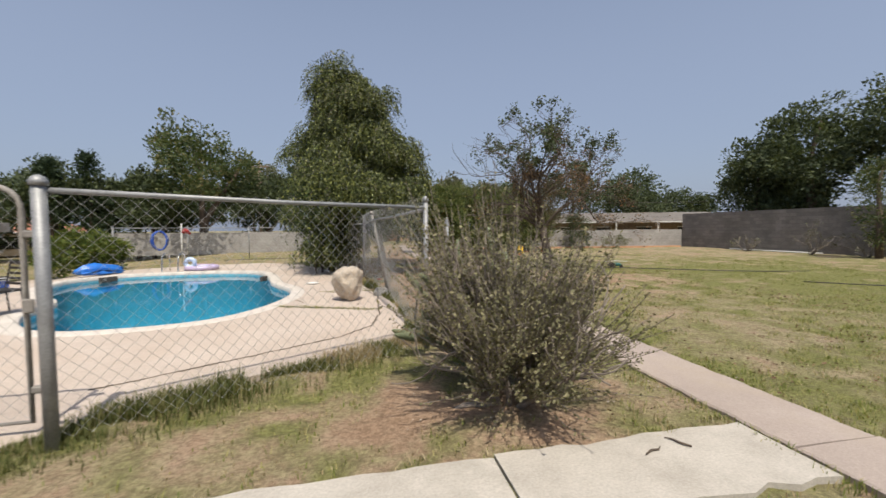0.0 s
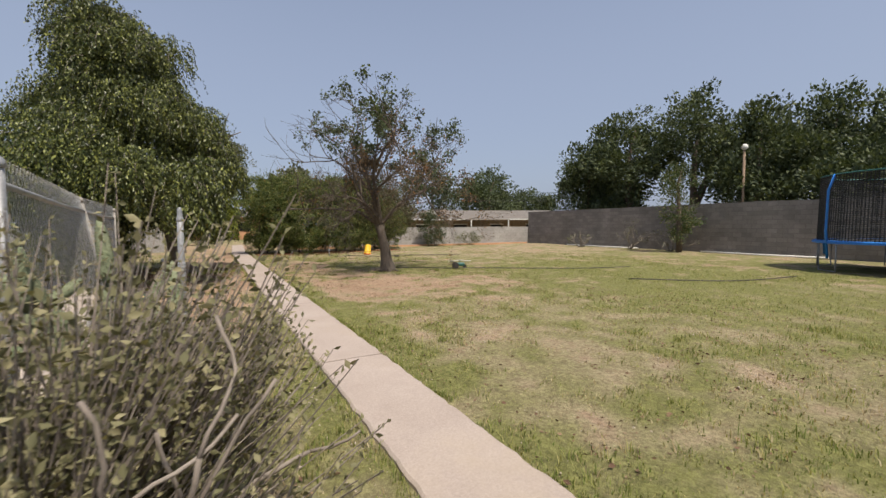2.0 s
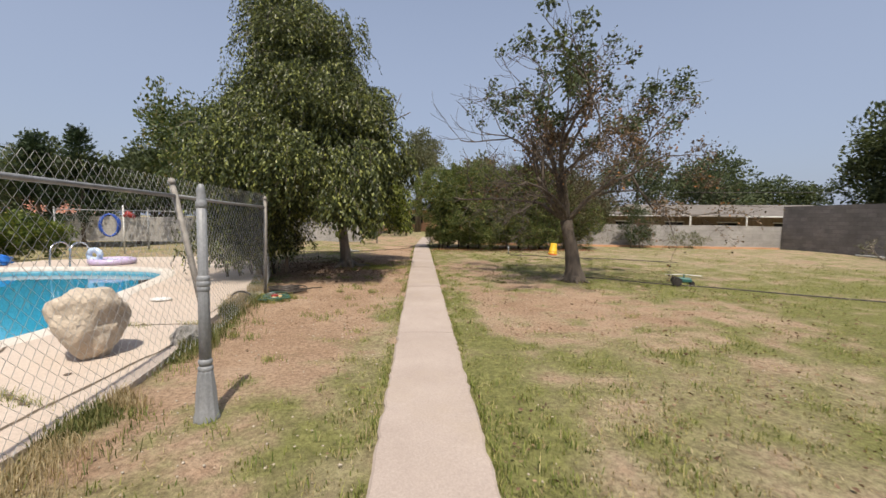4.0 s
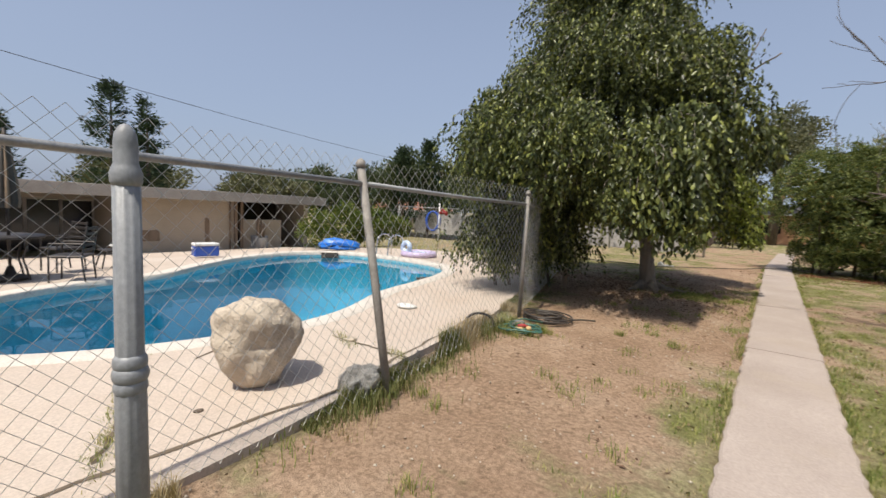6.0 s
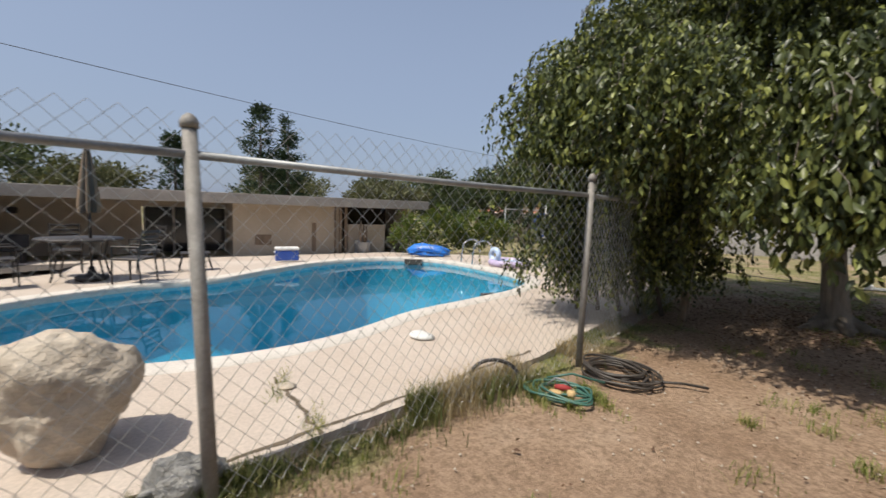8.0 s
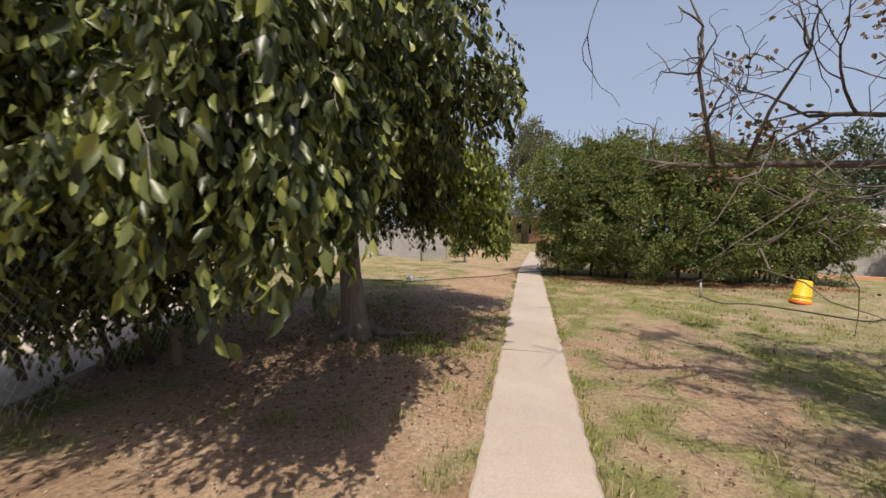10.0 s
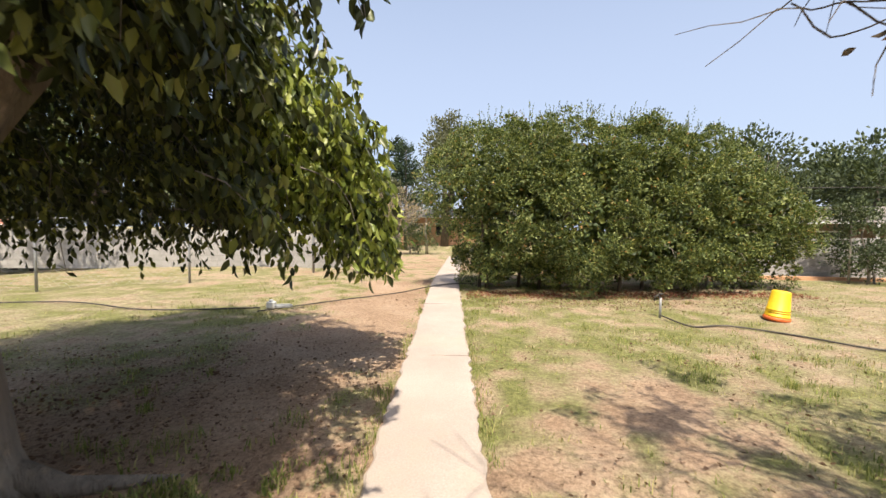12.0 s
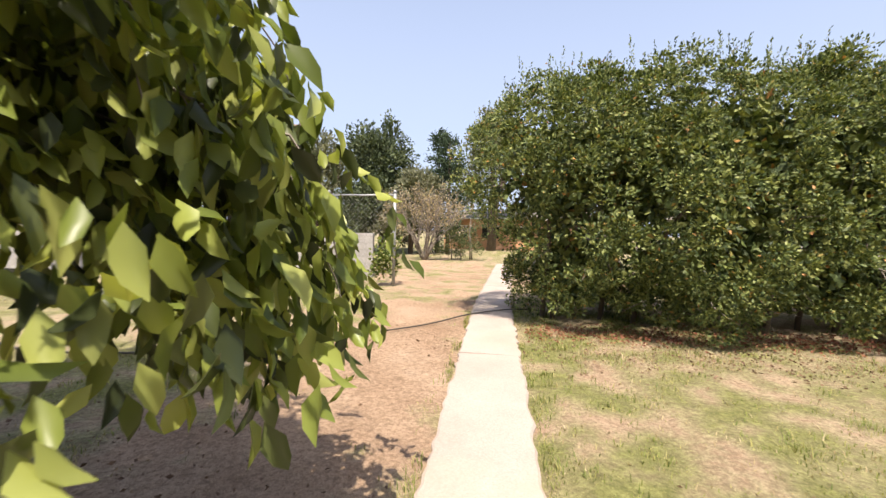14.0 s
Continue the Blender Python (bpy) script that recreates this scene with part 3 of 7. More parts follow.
# ---------------------------------------------------------------- ground, deck, pool
def build_ground():
    def axis(lo, hi, step):
        mid = np.arange(lo, hi + step / 2, step)
        grow = np.cumsum(step * 1.28 ** np.arange(1, 30))
        grow = grow[grow < 700]
        return np.concatenate([lo - grow[::-1], mid, hi + grow])
    xs, ys = axis(-16, 22, 0.13), axis(-8, 28, 0.13)
    gx, gy = np.meshgrid(xs, ys, indexing="ij")
    near = np.exp(-(np.maximum(0, np.hypot(gx, gy - 8) - 25) / 12) ** 2)
    gz = ((val_noise(gx, gy, 0.45, 21) - 0.5) * 0.035 + (val_noise(gx, gy, 1.9, 22) - 0.5) * 0.05) * near - 0.012
    deck = inside(np.array(DECK), gx, gy)
    gz = np.where(deck, -0.06, gz) + dip(gx)
    walk_d = np.abs(gx)
    gz = np.where(walk_d < 0.5, np.minimum(gz, -0.008), gz)
    nx, ny = gx.shape
    idx = np.arange(nx * ny).reshape(nx, ny)
    faces = np.stack([idx[:-1, :-1], idx[1:, :-1], idx[1:, 1:], idx[:-1, 1:]], -1).reshape(-1, 4)
    hole = inside(offset_loop(POOL, 0.30), gx, gy)
    keep = ~(hole.ravel()[faces].any(1))
    me = raw_mesh("ground", np.stack([gx, gy, gz], -1).reshape(-1, 3), faces[keep], M["ground"])
    cover, green = soil(gx.ravel(), gy.ravel())
    at = me.color_attributes.new("soil", "FLOAT_COLOR", "POINT")
    at.data.foreach_set("color", np.stack([cover, green * np.clip(cover * 1.35, 0, 1), 0 * green, 0 * green + 1], 1).astype(np.float32).ravel())
    me.shade_smooth()
    tagged(new("ground", me), "patchy dry lawn and reddish bare dirt", "ground", kind="structure")


def ring_fill(name, outer, inner, z, thick, material, label, category):
    """A flat slab between two loops, with its edges."""
    bm = bmesh.new()
    loops = []
    for lp in (outer, inner):
        vs = [bm.verts.new((p[0], p[1], z)) for p in lp]
        loops.append([bm.edges.new((vs[i], vs[(i + 1) % len(vs)])) for i in range(len(vs))])
    bmesh.ops.triangle_fill(bm, use_beauty=True, use_dissolve=False, edges=loops[0] + loops[1])
    for f in bm.faces:
        if f.normal.z < 0:
            f.normal_flip()
    ex = bmesh.ops.extrude_edge_only(bm, edges=[e for e in bm.edges if e.is_boundary])
    for g in ex["geom"]:
        if isinstance(g, bmesh.types.BMVert):
            g.co.z -= thick
    for v in bm.verts:
        v.co.z += float(dip(v.co.x))
    me = bpy.data.meshes.new(name)
    bm.to_mesh(me)
    bm.free()
    me.materials.append(material)
    return tagged(new(name, me), label, category, kind="structure")


def build_pool():
    ring_fill("pool_deck", DECK, offset_loop(POOL, 0.28), 0.03, 0.10, M["deck"], "cream brushed concrete deck round the pool", "pool deck")
    pool = thing("swimming_pool", (-7.8, 7.0, 0), "freeform in-ground swimming pool with clear blue water", "pool")
    inv = pool.matrix_world.inverted()

    def local(ob):
        ob.matrix_parent_inverse = inv
        return ob
    n = len(POOL)
    rim = [(offset_loop(POOL, d), z) for d, z in ((0.30, 0.028), (0.29, 0.040), (0.03, 0.046), (0.0, 0.036), (0.0, -0.06))]
    a = Acc()
    verts = [(p[0], p[1], z) for lp, z in rim for p in lp]
    a.add(verts, [(k * n + i, k * n + (i + 1) % n, (k + 1) * n + (i + 1) % n, (k + 1) * n + i) for k in range(len(rim) - 1) for i in range(n)])
    local(put("coping", a, M["coping"], pool, "pale rounded concrete coping", True))
    band = Acc()
    lo = [(p[0], p[1], z) for z in (-0.058, -0.30) for p in offset_loop(POOL, 0.004)]
    band.add(lo, [(i, (i + 1) % n, n + (i + 1) % n, n + i) for i in range(n)])
    local(put("tile_band", band, M["tileband"], pool, "pale blue waterline tile band"))
    # basin: shallow to the south, deep to the north
    cen = POOL.mean(0)
    rings = []
    for s in (1.0, 0.96, 0.86, 0.6, 0.3, 0.02):
        lp = cen + (POOL - cen) * s
        depth = 1.1 + 1.1 * np.clip((lp[:, 1] - 3.5) / 6.0, 0, 1)
        z = -0.29 if s == 1.0 else -depth * (1.0 if s < 0.9 else 0.8)
        rings.append(np.column_stack([lp, np.broadcast_to(z, (n,))]))
    b = Acc().add(np.concatenate(rings), [(k * n + i, k * n + (i + 1) % n, (k + 1) * n + (i + 1) % n, (k + 1) * n + i) for k in range(len(rings) - 1) for i in range(n)])
    local(put("basin", b, M["basin"], pool, "blue plastered basin", True))
    w = bmesh.new()
    vs = [w.verts.new((*p, -0.115)) for p in offset_loop(POOL, 0.002)]
    es = [w.edges.new((vs[i], vs[(i + 1) % n])) for i in range(n)]
    bmesh.ops.triangle_fill(w, use_beauty=True, edges=es)
    for f in w.faces:
        if f.normal.z < 0:
            f.normal_flip()
    me = bpy.data.meshes.new("water")
    w.to_mesh(me)
    w.free()
    local(put("water", me, M["water"], pool, "clear still blue water"))
    for k, r in enumerate((1.5, 1.05, 0.62)):
        st = Acc()
        arc = [(-7.05 + r * math.cos(t), 3.0 + r * math.sin(t)) for t in np.linspace(0.1, math.pi - 0.1, 14)]
        st.prism(arc, -1.05, -1.0 + 0.2 * k)
        local(put("step", st, M["basin"], pool))
    sk = Acc().box((-10.86, 10.66, -0.06), (0.50, 0.10, 0.16), 60)
    local(put("skimmer_mouth", sk, M["openingshade"], pool, "dark skimmer opening"))
    sk = Acc().box((-6.05, 9.55, -0.05), (0.30, 0.08, 0.14), 70)
    local(put("skimmer_mouth", sk, M["openingshade"], pool))


def build_ladder():
    lad = thing("pool_ladder", (-9.45, 11.6, 0.03), "bright steel pool ladder with two arched rails", "pool ladder")
    for dx in (-0.25, 0.25):
        pts = [(dx, 0.55, 0.0), (dx, 0.55, 0.35)] + [(dx, 0.25 + 0.30 * math.cos(t), 0.42 + 0.22 * math.sin(t)) for t in np.linspace(0.2, math.pi - 0.1, 9)] + [(dx, -0.08, 0.2), (dx, -0.10, -0.55)]
        put("rail", Acc().tube(pts, 0.022, 8), M["chrome"], lad, "", True)
    for z in (-0.2, -0.45):
        put("rung", Acc().box((0, -0.10, z), (0.5, 0.08, 0.03)), M["white"], lad)


build_ground()
build_pool()
build_ladder()


def build_walks():
    walk_ob = tagged(new("sidewalk"), "narrow cream concrete garden path in long sections", "path", kind="structure")
    rng = np.random.default_rng(3)
    ys = [-9.0, -6.6, -4.3, -2.0, 1.80, 5.34, 8.9, 12.35, 15.1, 18.3, 20.9, 24.4, 28.0, 32.0]
    for y0, y1 in zip(ys, ys[1:]):
        a = Acc()
        m = max(10, int((y1 - y0) / 0.09))
        yy = np.linspace(y0 + 0.010, y1 - 0.010, m)
        worn = 0.022 if y0 > 11 else 0.012
        jl, jr = (rng.uniform(-1, 1, m) * worn, rng.uniform(-1, 1, m) * worn)
        bend = 0.12 * np.maximum(0, yy - 22) / 3
        left = [(WALK_L + bend[i] + jl[i], yy[i]) for i in range(m)]
        right = [(WALK_R + bend[i] + jr[i], yy[i]) for i in range(m)]
        lift, tilt = rng.uniform(0.018, 0.026), rng.uniform(-0.004, 0.004)
        verts = []
        for i in range(m):
            (xl, y), (xr, _) = left[i], right[i]
            verts += [(xl, y, -0.05), (xl + 0.004, y, lift - 0.012), (xl + 0.022, y, lift + tilt), (0.5 * (xl + xr), y, lift + 0.003), (xr - 0.022, y, lift - tilt), (xr - 0.004, y, lift - 0.012), (xr, y, -0.05)]
        a.add(verts, [(i * 7 + k, i * 7 + k + 1, (i + 1) * 7 + k + 1, (i + 1) * 7 + k) for i in range(m - 1) for k in range(6)])
        a.add(verts[:7] + verts[-7:], [tuple(range(7)), tuple(reversed(range(7, 14)))])
        put("slab", a, M["walkway"], walk_ob)
    cross = tagged(new("cross_path"), "worn pale concrete path from the gate to the sidewalk", "path", kind="structure")
    for x0, x1 in ((-0.395, -2.30), (-2.32, -4.25), (-4.27, -6.2)):
        top, bot = -1.60 - 0.03 * abs(x1 + 2.3) * 0, -2.24
        k = 12
        edge = [(x0 + (x1 - x0) * i / k, top + rng.uniform(-0.03, 0.03) - 0.045 * (-x0 - (x1 - x0) * i / k - 0.4)) for i in range(k + 1)]
        back = [(x0 + (x1 - x0) * i / k, bot + rng.uniform(-0.05, 0.05) - 0.05 * (-x0 - (x1 - x0) * i / k)) for i in range(k, -1, -1)]
        put("slab", Acc().prism(edge + back, -0.05, 0.020 + rng.uniform(-0.004, 0.004)), M["slab"], cross)


build_walks()


def build_deck_joints():
    """Weedy expansion joints and the long seam on the deck."""
    rng = np.random.default_rng(12)
    lines = [[(-4.62, 4.00), (-3.9, 3.74), (-3.45, 3.57), (-2.95, 3.33)], [(-3.95, 5.60), (-3.4, 5.66), (-2.9, 5.70)],
             [(-5.54, 0.12), (-5.25, 0.27), (-4.33, 0.88), (-3.41, 1.50), (-2.98, 2.05), (-2.82, 2.9), (-2.80, 3.8), (-2.78, 4.8), (-2.98, 5.7), (-3.18, 6.7), (-3.45, 8.0)], [(-4.6, 5.0), (-4.2, 4.3)]]
    for line in lines:
        a = Acc()
        pts = []
        for p, q in zip(line, line[1:]):
            for s in np.linspace(0, 1, 8, endpoint=False):
                pts.append(np.array(p) * (1 - s) + np.array(q) * s + rng.normal(0, 0.012, 2))
        pts.append(np.array(line[-1]))
        pts = np.array(pts)
        t = unit(np.gradient(pts, axis=0))
        nrm = np.stack([-t[:, 1], t[:, 0]], 1)
        w = rng.uniform(0.008, 0.022, len(pts))[:, None]
        vs = [(*p, 0.0345) for p in pts + nrm * w] + [(*p, 0.0345) for p in pts - nrm * w]
        m = len(pts)
        a.add(vs, [(i, i + 1, m + i + 1, m + i) for i in range(m - 1)])
        tagged(put("deck_joint", a, M["joint"]), "dirt-filled joint across the pool deck", "joint", kind="structure")


build_deck_joints()


# ---------------------------------------------------------------- boundary walls
def build_wall(name, p, q, height, material, label, z0=-0.1, thick=0.2):
    p, q = Vector(p), Vector(q)
    d = (q - p).normalized()
    nrm = Vector((-d.y, d.x)) * thick / 2
    length = (q - p).length
    me = bpy.data.meshes.new(name)
    bm = bmesh.new()
    uv = bm.loops.layers.uv.new("UVMap")
    m = max(2, int(length / 1.6))
    rng = random.Random(name)
    tops = [height + rng.uniform(-0.02, 0.02) for _ in range(m + 1)]
    cols = []
    for i in range(m + 1):
        c = p + d * (length * i / m)
        cols.append([bm.verts.new((c.x + s * nrm.x, c.y + s * nrm.y, z)) for s, z in ((1, z0), (1, tops[i]), (-1, tops[i]), (-1, z0))])
    for i in range(m):
        for k in range(3):
            f = bm.faces.new((cols[i][k], cols[i + 1][k], cols[i + 1][k + 1], cols[i][k + 1]))
            for lp in f.loops:
                along = length * (i + (1 if lp.vert in cols[i + 1] else 0)) / m
                lp[uv].uv = (along, lp.vert.co.z if k != 1 else (0.2 if lp.vert is cols[i][1] or lp.vert is cols[i + 1][1] else 0.0))
    bm.faces.new(cols[0])
    bm.faces.new(list(reversed(cols[-1])))
    bmesh.ops.recalc_face_normals(bm, faces=bm.faces[:])
    bm.to_mesh(me)
    bm.free()
    me.materials.append(material)
    return tagged(new(name, me), label, "wall", kind="structure")


build_wall("wall_east", (20.6, -14), (20.6, 22.9), 2.42, M["blockwall"], "tall dark grey concrete block garden wall")
build_wall("wall_north", (20.5, 23.0), (4.0, 24.6), 1.28, M["palewall"], "low pale grey concrete block garden wall")
build_wall("wall_north_west", (-3.6, 25.6), (-20.0, 24.6), 1.30, M["palewall"], "pale grey block wall behind the lawn")
build_wall("wall_south", (-14, -14), (20.6, -14), 2.2, M["palewall"], "plain block wall behind the garden")
kerb = Acc()
kerb.box((11.5, 23.25, 0.03), (17, 0.12, 0.14), -5.5)
tagged(put("brick_edging", kerb, M["tanwall"]), "low reddish edging along the foot of the wall", "edging", kind="structure")
for y0, y1 in ((4.5, 9.5), (13.0, 18.5)):
    pipe = Acc().tube([(20.2, y0, 0.04), (20.22, (y0 + y1) / 2, 0.03), (20.2, y1, 0.04)], 0.04, 8)
    tagged(put("loose_pipe", pipe, M["white"], None, "", True), "pale pipe lying along the wall", "pipe")


# ---------------------------------------------------------------- chain-link fence
def link_mesh(p, q, z0, z1, pitch=0.105, wire=0.0021, lean0=(0, 0), lean1=(0, 0), sag=0.0):
    """Woven diamond mesh between two posts: bent wires, each a thin tube, with twisted tips above."""
    p, q = np.array(p, float), np.array(q, float)
    length = np.linalg.norm(q - p)
    d = (q - p) / length
    nrm = np.array([-d[1], d[0]])
    n = int(length / pitch)
    rows = int((z1 - z0) / (pitch * 0.5))
    k = np.arange(rows + 1)
    z = z0 + (z1 - z0) * k / rows
    verts, faces = [], []
    ang = np.arange(3) * 2 * math.pi / 3
    base = 0
    rng = np.random.default_rng(int(abs(p[0] * 100 + p[1] * 10)))
    for i in range(n):
        for flip in (0, 1):
            off = np.where(k % 2 == 0, 0.0, 0.5) * pitch
            s = i * pitch + (pitch - off if flip else off)
            depth = np.where(k % 2 == 0, 0.003, -0.003) * (1 if flip else -1)
            f = np.clip(s / length, 0, 1)
            hz = (z - z0) / (z1 - z0)
            bulge = sag * np.sin(math.pi * f) * np.sin(math.pi * hz)
            lx = (lean0[0] * (1 - f) + lean1[0] * f) * hz
            ly = (lean0[1] * (1 - f) + lean1[1] * f) * hz
            x = p[0] + d[0] * s + nrm[0] * (depth + bulge) + lx
            y = p[1] + d[1] * s + nrm[1] * (depth + bulge) + ly
            c = np.stack([x, y, z], 1)
            ring = (c[:, None, :] + wire * (np.cos(ang)[None, :, None] * np.array([d[0], d[1], 0]) + np.sin(ang)[None, :, None] * np.array([nrm[0], nrm[1], 0.0]))).reshape(-1, 3)
            verts.append(ring)
            m = len(c)
            for t in range(3):
                u = (t + 1) % 3
                a = base + np.arange(m - 1) * 3
                faces.append(np.stack([a + t, a + u, a + 3 + u, a + 3 + t], 1))
            base += m * 3
    return raw_mesh("mesh", np.concatenate(verts), np.concatenate(faces), M["wire"])


def fence_post(parent, p, h, r=0.030, lean=(0, 0), material=None, cap=True):
    a = Acc().tube([(p[0], p[1], -0.08), (p[0] + lean[0] * 0.5, p[1] + lean[1] * 0.5, h * 0.5), (p[0] + lean[0], p[1] + lean[1], h)], r, 12)
    ob = put("post", a, material or M["galv"], parent, "", True)
    if cap:
        c = Acc().lathe([(r * 1.25, 0), (r * 1.25, 0.03), (r * 0.9, 0.055), (r * 0.3, 0.07)], (p[0] + lean[0], p[1] + lean[1], h - 0.01), 12)
        put("post_cap", c, material or M["galv"], parent, "", True)
    return ob


def rail(parent, p, q, z0, z1, r=0.021):
    put("rail", Acc().tube([(*p, z0), (*[(a + b) / 2 for a, b in zip(p, q)], (z0 + z1) / 2 - 0.012), (*q, z1)], r, 10), M["galv"], parent, "", True)


G1, E1, B1, C1, N1 = (-5.18, -0.945), (-2.34, 0.82), (-2.50, 5.08), (-3.02, 8.22), (-4.6, 13.4)
LB = (-0.36, -0.05)
pool_fence = thing("pool_fence", (0, 0, 0), "galvanised chain-link pool fence with a leaning rusty post", "fence")
for spec in ((G1, 1.78, 0.042, (0, 0), "galv"), (E1, 1.80, 0.030, (0, 0), "galv"), (B1, 1.80, 0.034, LB, "rust"), (C1, 1.76, 0.030, (0.02, 0.0), "rust"), (N1, 1.76, 0.030, (0, 0), "rust")):
    fence_post(pool_fence, spec[0], spec[1], spec[2], spec[3], M[spec[4]])
rail(pool_fence, G1, E1, 1.74, 1.72)
rail(pool_fence, E1, (B1[0] + LB[0] + 0.03, B1[1] + LB[1]), 1.70, 1.66)
rail(pool_fence, (B1[0] + LB[0] + 0.03, B1[1] + LB[1]), C1, 1.66, 1.62)
rail(pool_fence, C1, N1, 1.62, 1.60)
for a, b, l0, l1, sg in ((G1, E1, (0, 0), (0, 0), 0.02), (E1, B1, (0, 0), LB, 0.05), (B1, C1, LB, (0, 0), 0.06), (C1, N1, (0, 0), (0, 0), 0.03)):
    put("mesh", link_mesh(a, b, 0.05, 1.86 if a is not G1 else 1.76, lean0=l0, lean1=l1, sag=sg), M["wire"], pool_fence, "woven diamond wire mesh", kind="stuff")
put("brace", Acc().tube([(E1[0] - 0.03, E1[1], 1.25), (E1[0] + 0.02, E1[1] + 1.3, 0.05)], 0.016, 8), M["rust"], pool_fence)

gate = thing("garden_gate", (-5.36, -0.74, 0), "open chain-link gate with a rounded steel frame", "gate", rz=183)
gf = [(0.06, 0, 0.12), (0.06, 0, 1.62)] + [(0.06 + 0.16 - 0.16 * math.cos(t), 0, 1.62 + 0.16 * math.sin(t)) for t in np.linspace(0.2, math.pi / 2, 5)] + \
     [(0.86, 0, 1.78), (0.98, 0, 1.70), (1.0, 0, 1.6), (1.0, 0, 0.12)]
put("gate_frame", Acc().tube(gf, 0.020, 8, closed=True), M["rust"], gate, "rusty rounded tube frame", True)
put("mesh", link_mesh((0.08, 0.0), (0.98, 0.0), 0.14, 1.76), M["wire"], gate, kind="stuff")
for z in (0.35, 1.45):
    put("hinge", Acc().box((0.0, 0, z), (0.10, 0.05, 0.05)), M["rust"], gate)
put("latch", Acc().box((0.03, 0.03, 0.95), (0.07, 0.025, 0.10)), M["rust"], gate)

# far fence behind the pool and the tall fence panel by the dirt track
far_fence = thing("back_fence", (0, 0, 0), "old chain-link fence behind the pool lawn", "fence")
FP = [(-13.6, 16.4), (-11.2, 17.9), (-8.8, 19.3), (-6.4, 20.8)]
for a in FP:
    fence_post(far_fence, a, 1.62, 0.028)
for a, b in zip(FP, FP[1:]):
    rail(far_fence, a, b, 1.58, 1.58, 0.019)
    put("mesh", link_mesh(a, b, 0.05, 1.56, 0.14, 0.002), M["wire"], far_fence, kind="stuff")
panel = thing("tall_fence_panel", (0, 0, 0), "tall chain-link fence panel beside the dirt track", "fence")
TP = [(-2.50, 23.7), (-4.3, 23.9), (-6.6, 24.2)]
for a in TP:
    fence_post(panel, a, 2.34, 0.04)
for a, b in zip(TP, TP[1:]):
    rail(panel, a, b, 2.28, 2.28, 0.024)
    put("mesh", link_mesh(a, b, 0.05, 2.28, 0.12, 0.002), M["wire"], panel, kind="stuff")


# ---------------------------------------------------------------- lamp post
def build_lamp_post():
    base = thing("lamp_post", (-1.59, 3.145, 0.0), "bare grey fluted garden lamp post without its lantern", "lamp post", rz=10)
    base.scale = (0.72, 0.72, 1.0)
    flute = lambda t, z: 1.0 + 0.05 * math.cos(10 * t)
    put("base", Acc().lathe([(0.115, -0.03), (0.120, 0.02), (0.105, 0.05), (0.092, 0.20), (0.070, 0.34), (0.066, 0.36)], seg=40, wob=flute), M["lamp"], base, "flared fluted foot", True)
    for z, r in ((0.37, 0.068), (0.42, 0.064), (0.94, 0.056), (0.975, 0.060), (1.01, 0.056)):
        put("ring", Acc().lathe([(r * 0.86, -0.022), (r, -0.012), (r * 1.04, 0), (r, 0.012), (r * 0.86, 0.022)], (0, 0, z), 28), M["lamp"], base, "", True)
    put("shaft", Acc().lathe([(0.056, 0.36), (0.052, 0.9), (0.047, 1.02), (0.044, 1.50)], seg=40, wob=lambda t, z: 1.0 + 0.035 * math.cos(10 * t)), M["lamp"], base, "", True)
    put("collar", Acc().lathe([(0.045, 1.50), (0.052, 1.512), (0.052, 1.535), (0.046, 1.548), (0.040, 1.56), (0.039, 1.615), (0.034, 1.64), (0.018, 1.66), (0.006, 1.665)], seg=28), M["lamp"], base, "", True)


build_lamp_post()


# ---------------------------------------------------------------- rocks
def rock_mesh(rx, ry, rz, seed, rough=0.22, sub=4, taper=0.0, low=None):
    bm = bmesh.new()
    bmesh.ops.create_icosphere(bm, subdivisions=sub, radius=1.0)
    o = Vector((seed * 3.1, seed * 1.7, seed * 0.9))
    for v in bm.verts:
        p = v.co.copy()
        f = 1 + rough * noise.noise(p * 0.9 + o) + rough * 0.5 * noise.noise(p * 2.1 + o) + rough * 0.18 * noise.noise(p * 6 + o)
        p = p * f
        k = 1 - taper * p.z
        v.co = Vector((p.x * rx * k, p.y * ry * k, p.z * rz))
    zmin = min(v.co.z for v in bm.verts)
    cut = zmin + rz * 0.16
    for v in bm.verts:
        v.co.z = max(v.co.z, cut) - cut
    me = bpy.data.meshes.new("rock")
    bm.to_mesh(me)
    bm.free()
    me.shade_smooth()
    return me


me = rock_mesh(0.285, 0.335, 0.355, 9, 0.30, 5, -0.20)
ob = put("boulder", me, M["boulder"])
ob.matrix_world = pose(-3.38, 4.42, 0.02, -4, 3, 20)
tagged(ob, "large pale boulder standing on the pool deck", "boulder")
me = rock_mesh(0.14, 0.18, 0.125, 3, 0.55, 4)
ob = put("rubble_stone", me, M["rock"])
ob.matrix_world = pose(-2.68, 4.96, -0.01, 0, 0, 15)
tagged(ob, "rough grey stone at the foot of the fence post", "stone")
for k, (x, y, r) in enumerate([(-4.35, 7.22, 0.16), (-3.7, 5.66, 0.08), (-3.17, 3.93, 0.035), (-3.45, 7.75, 0.09)]):
    me = rock_mesh(r, r * 0.8, r * 0.22, 11 + k, 0.3, 2)
    ob = put("flat_stone", me, (M["white"], M["boulder"], M["darkbark"], M["boulder"])[k])
    ob.matrix_world = pose(x, y, 0.028, 0, 0, 40 * k)
    tagged(ob, "small flat stone lying on the pool deck", "stone")


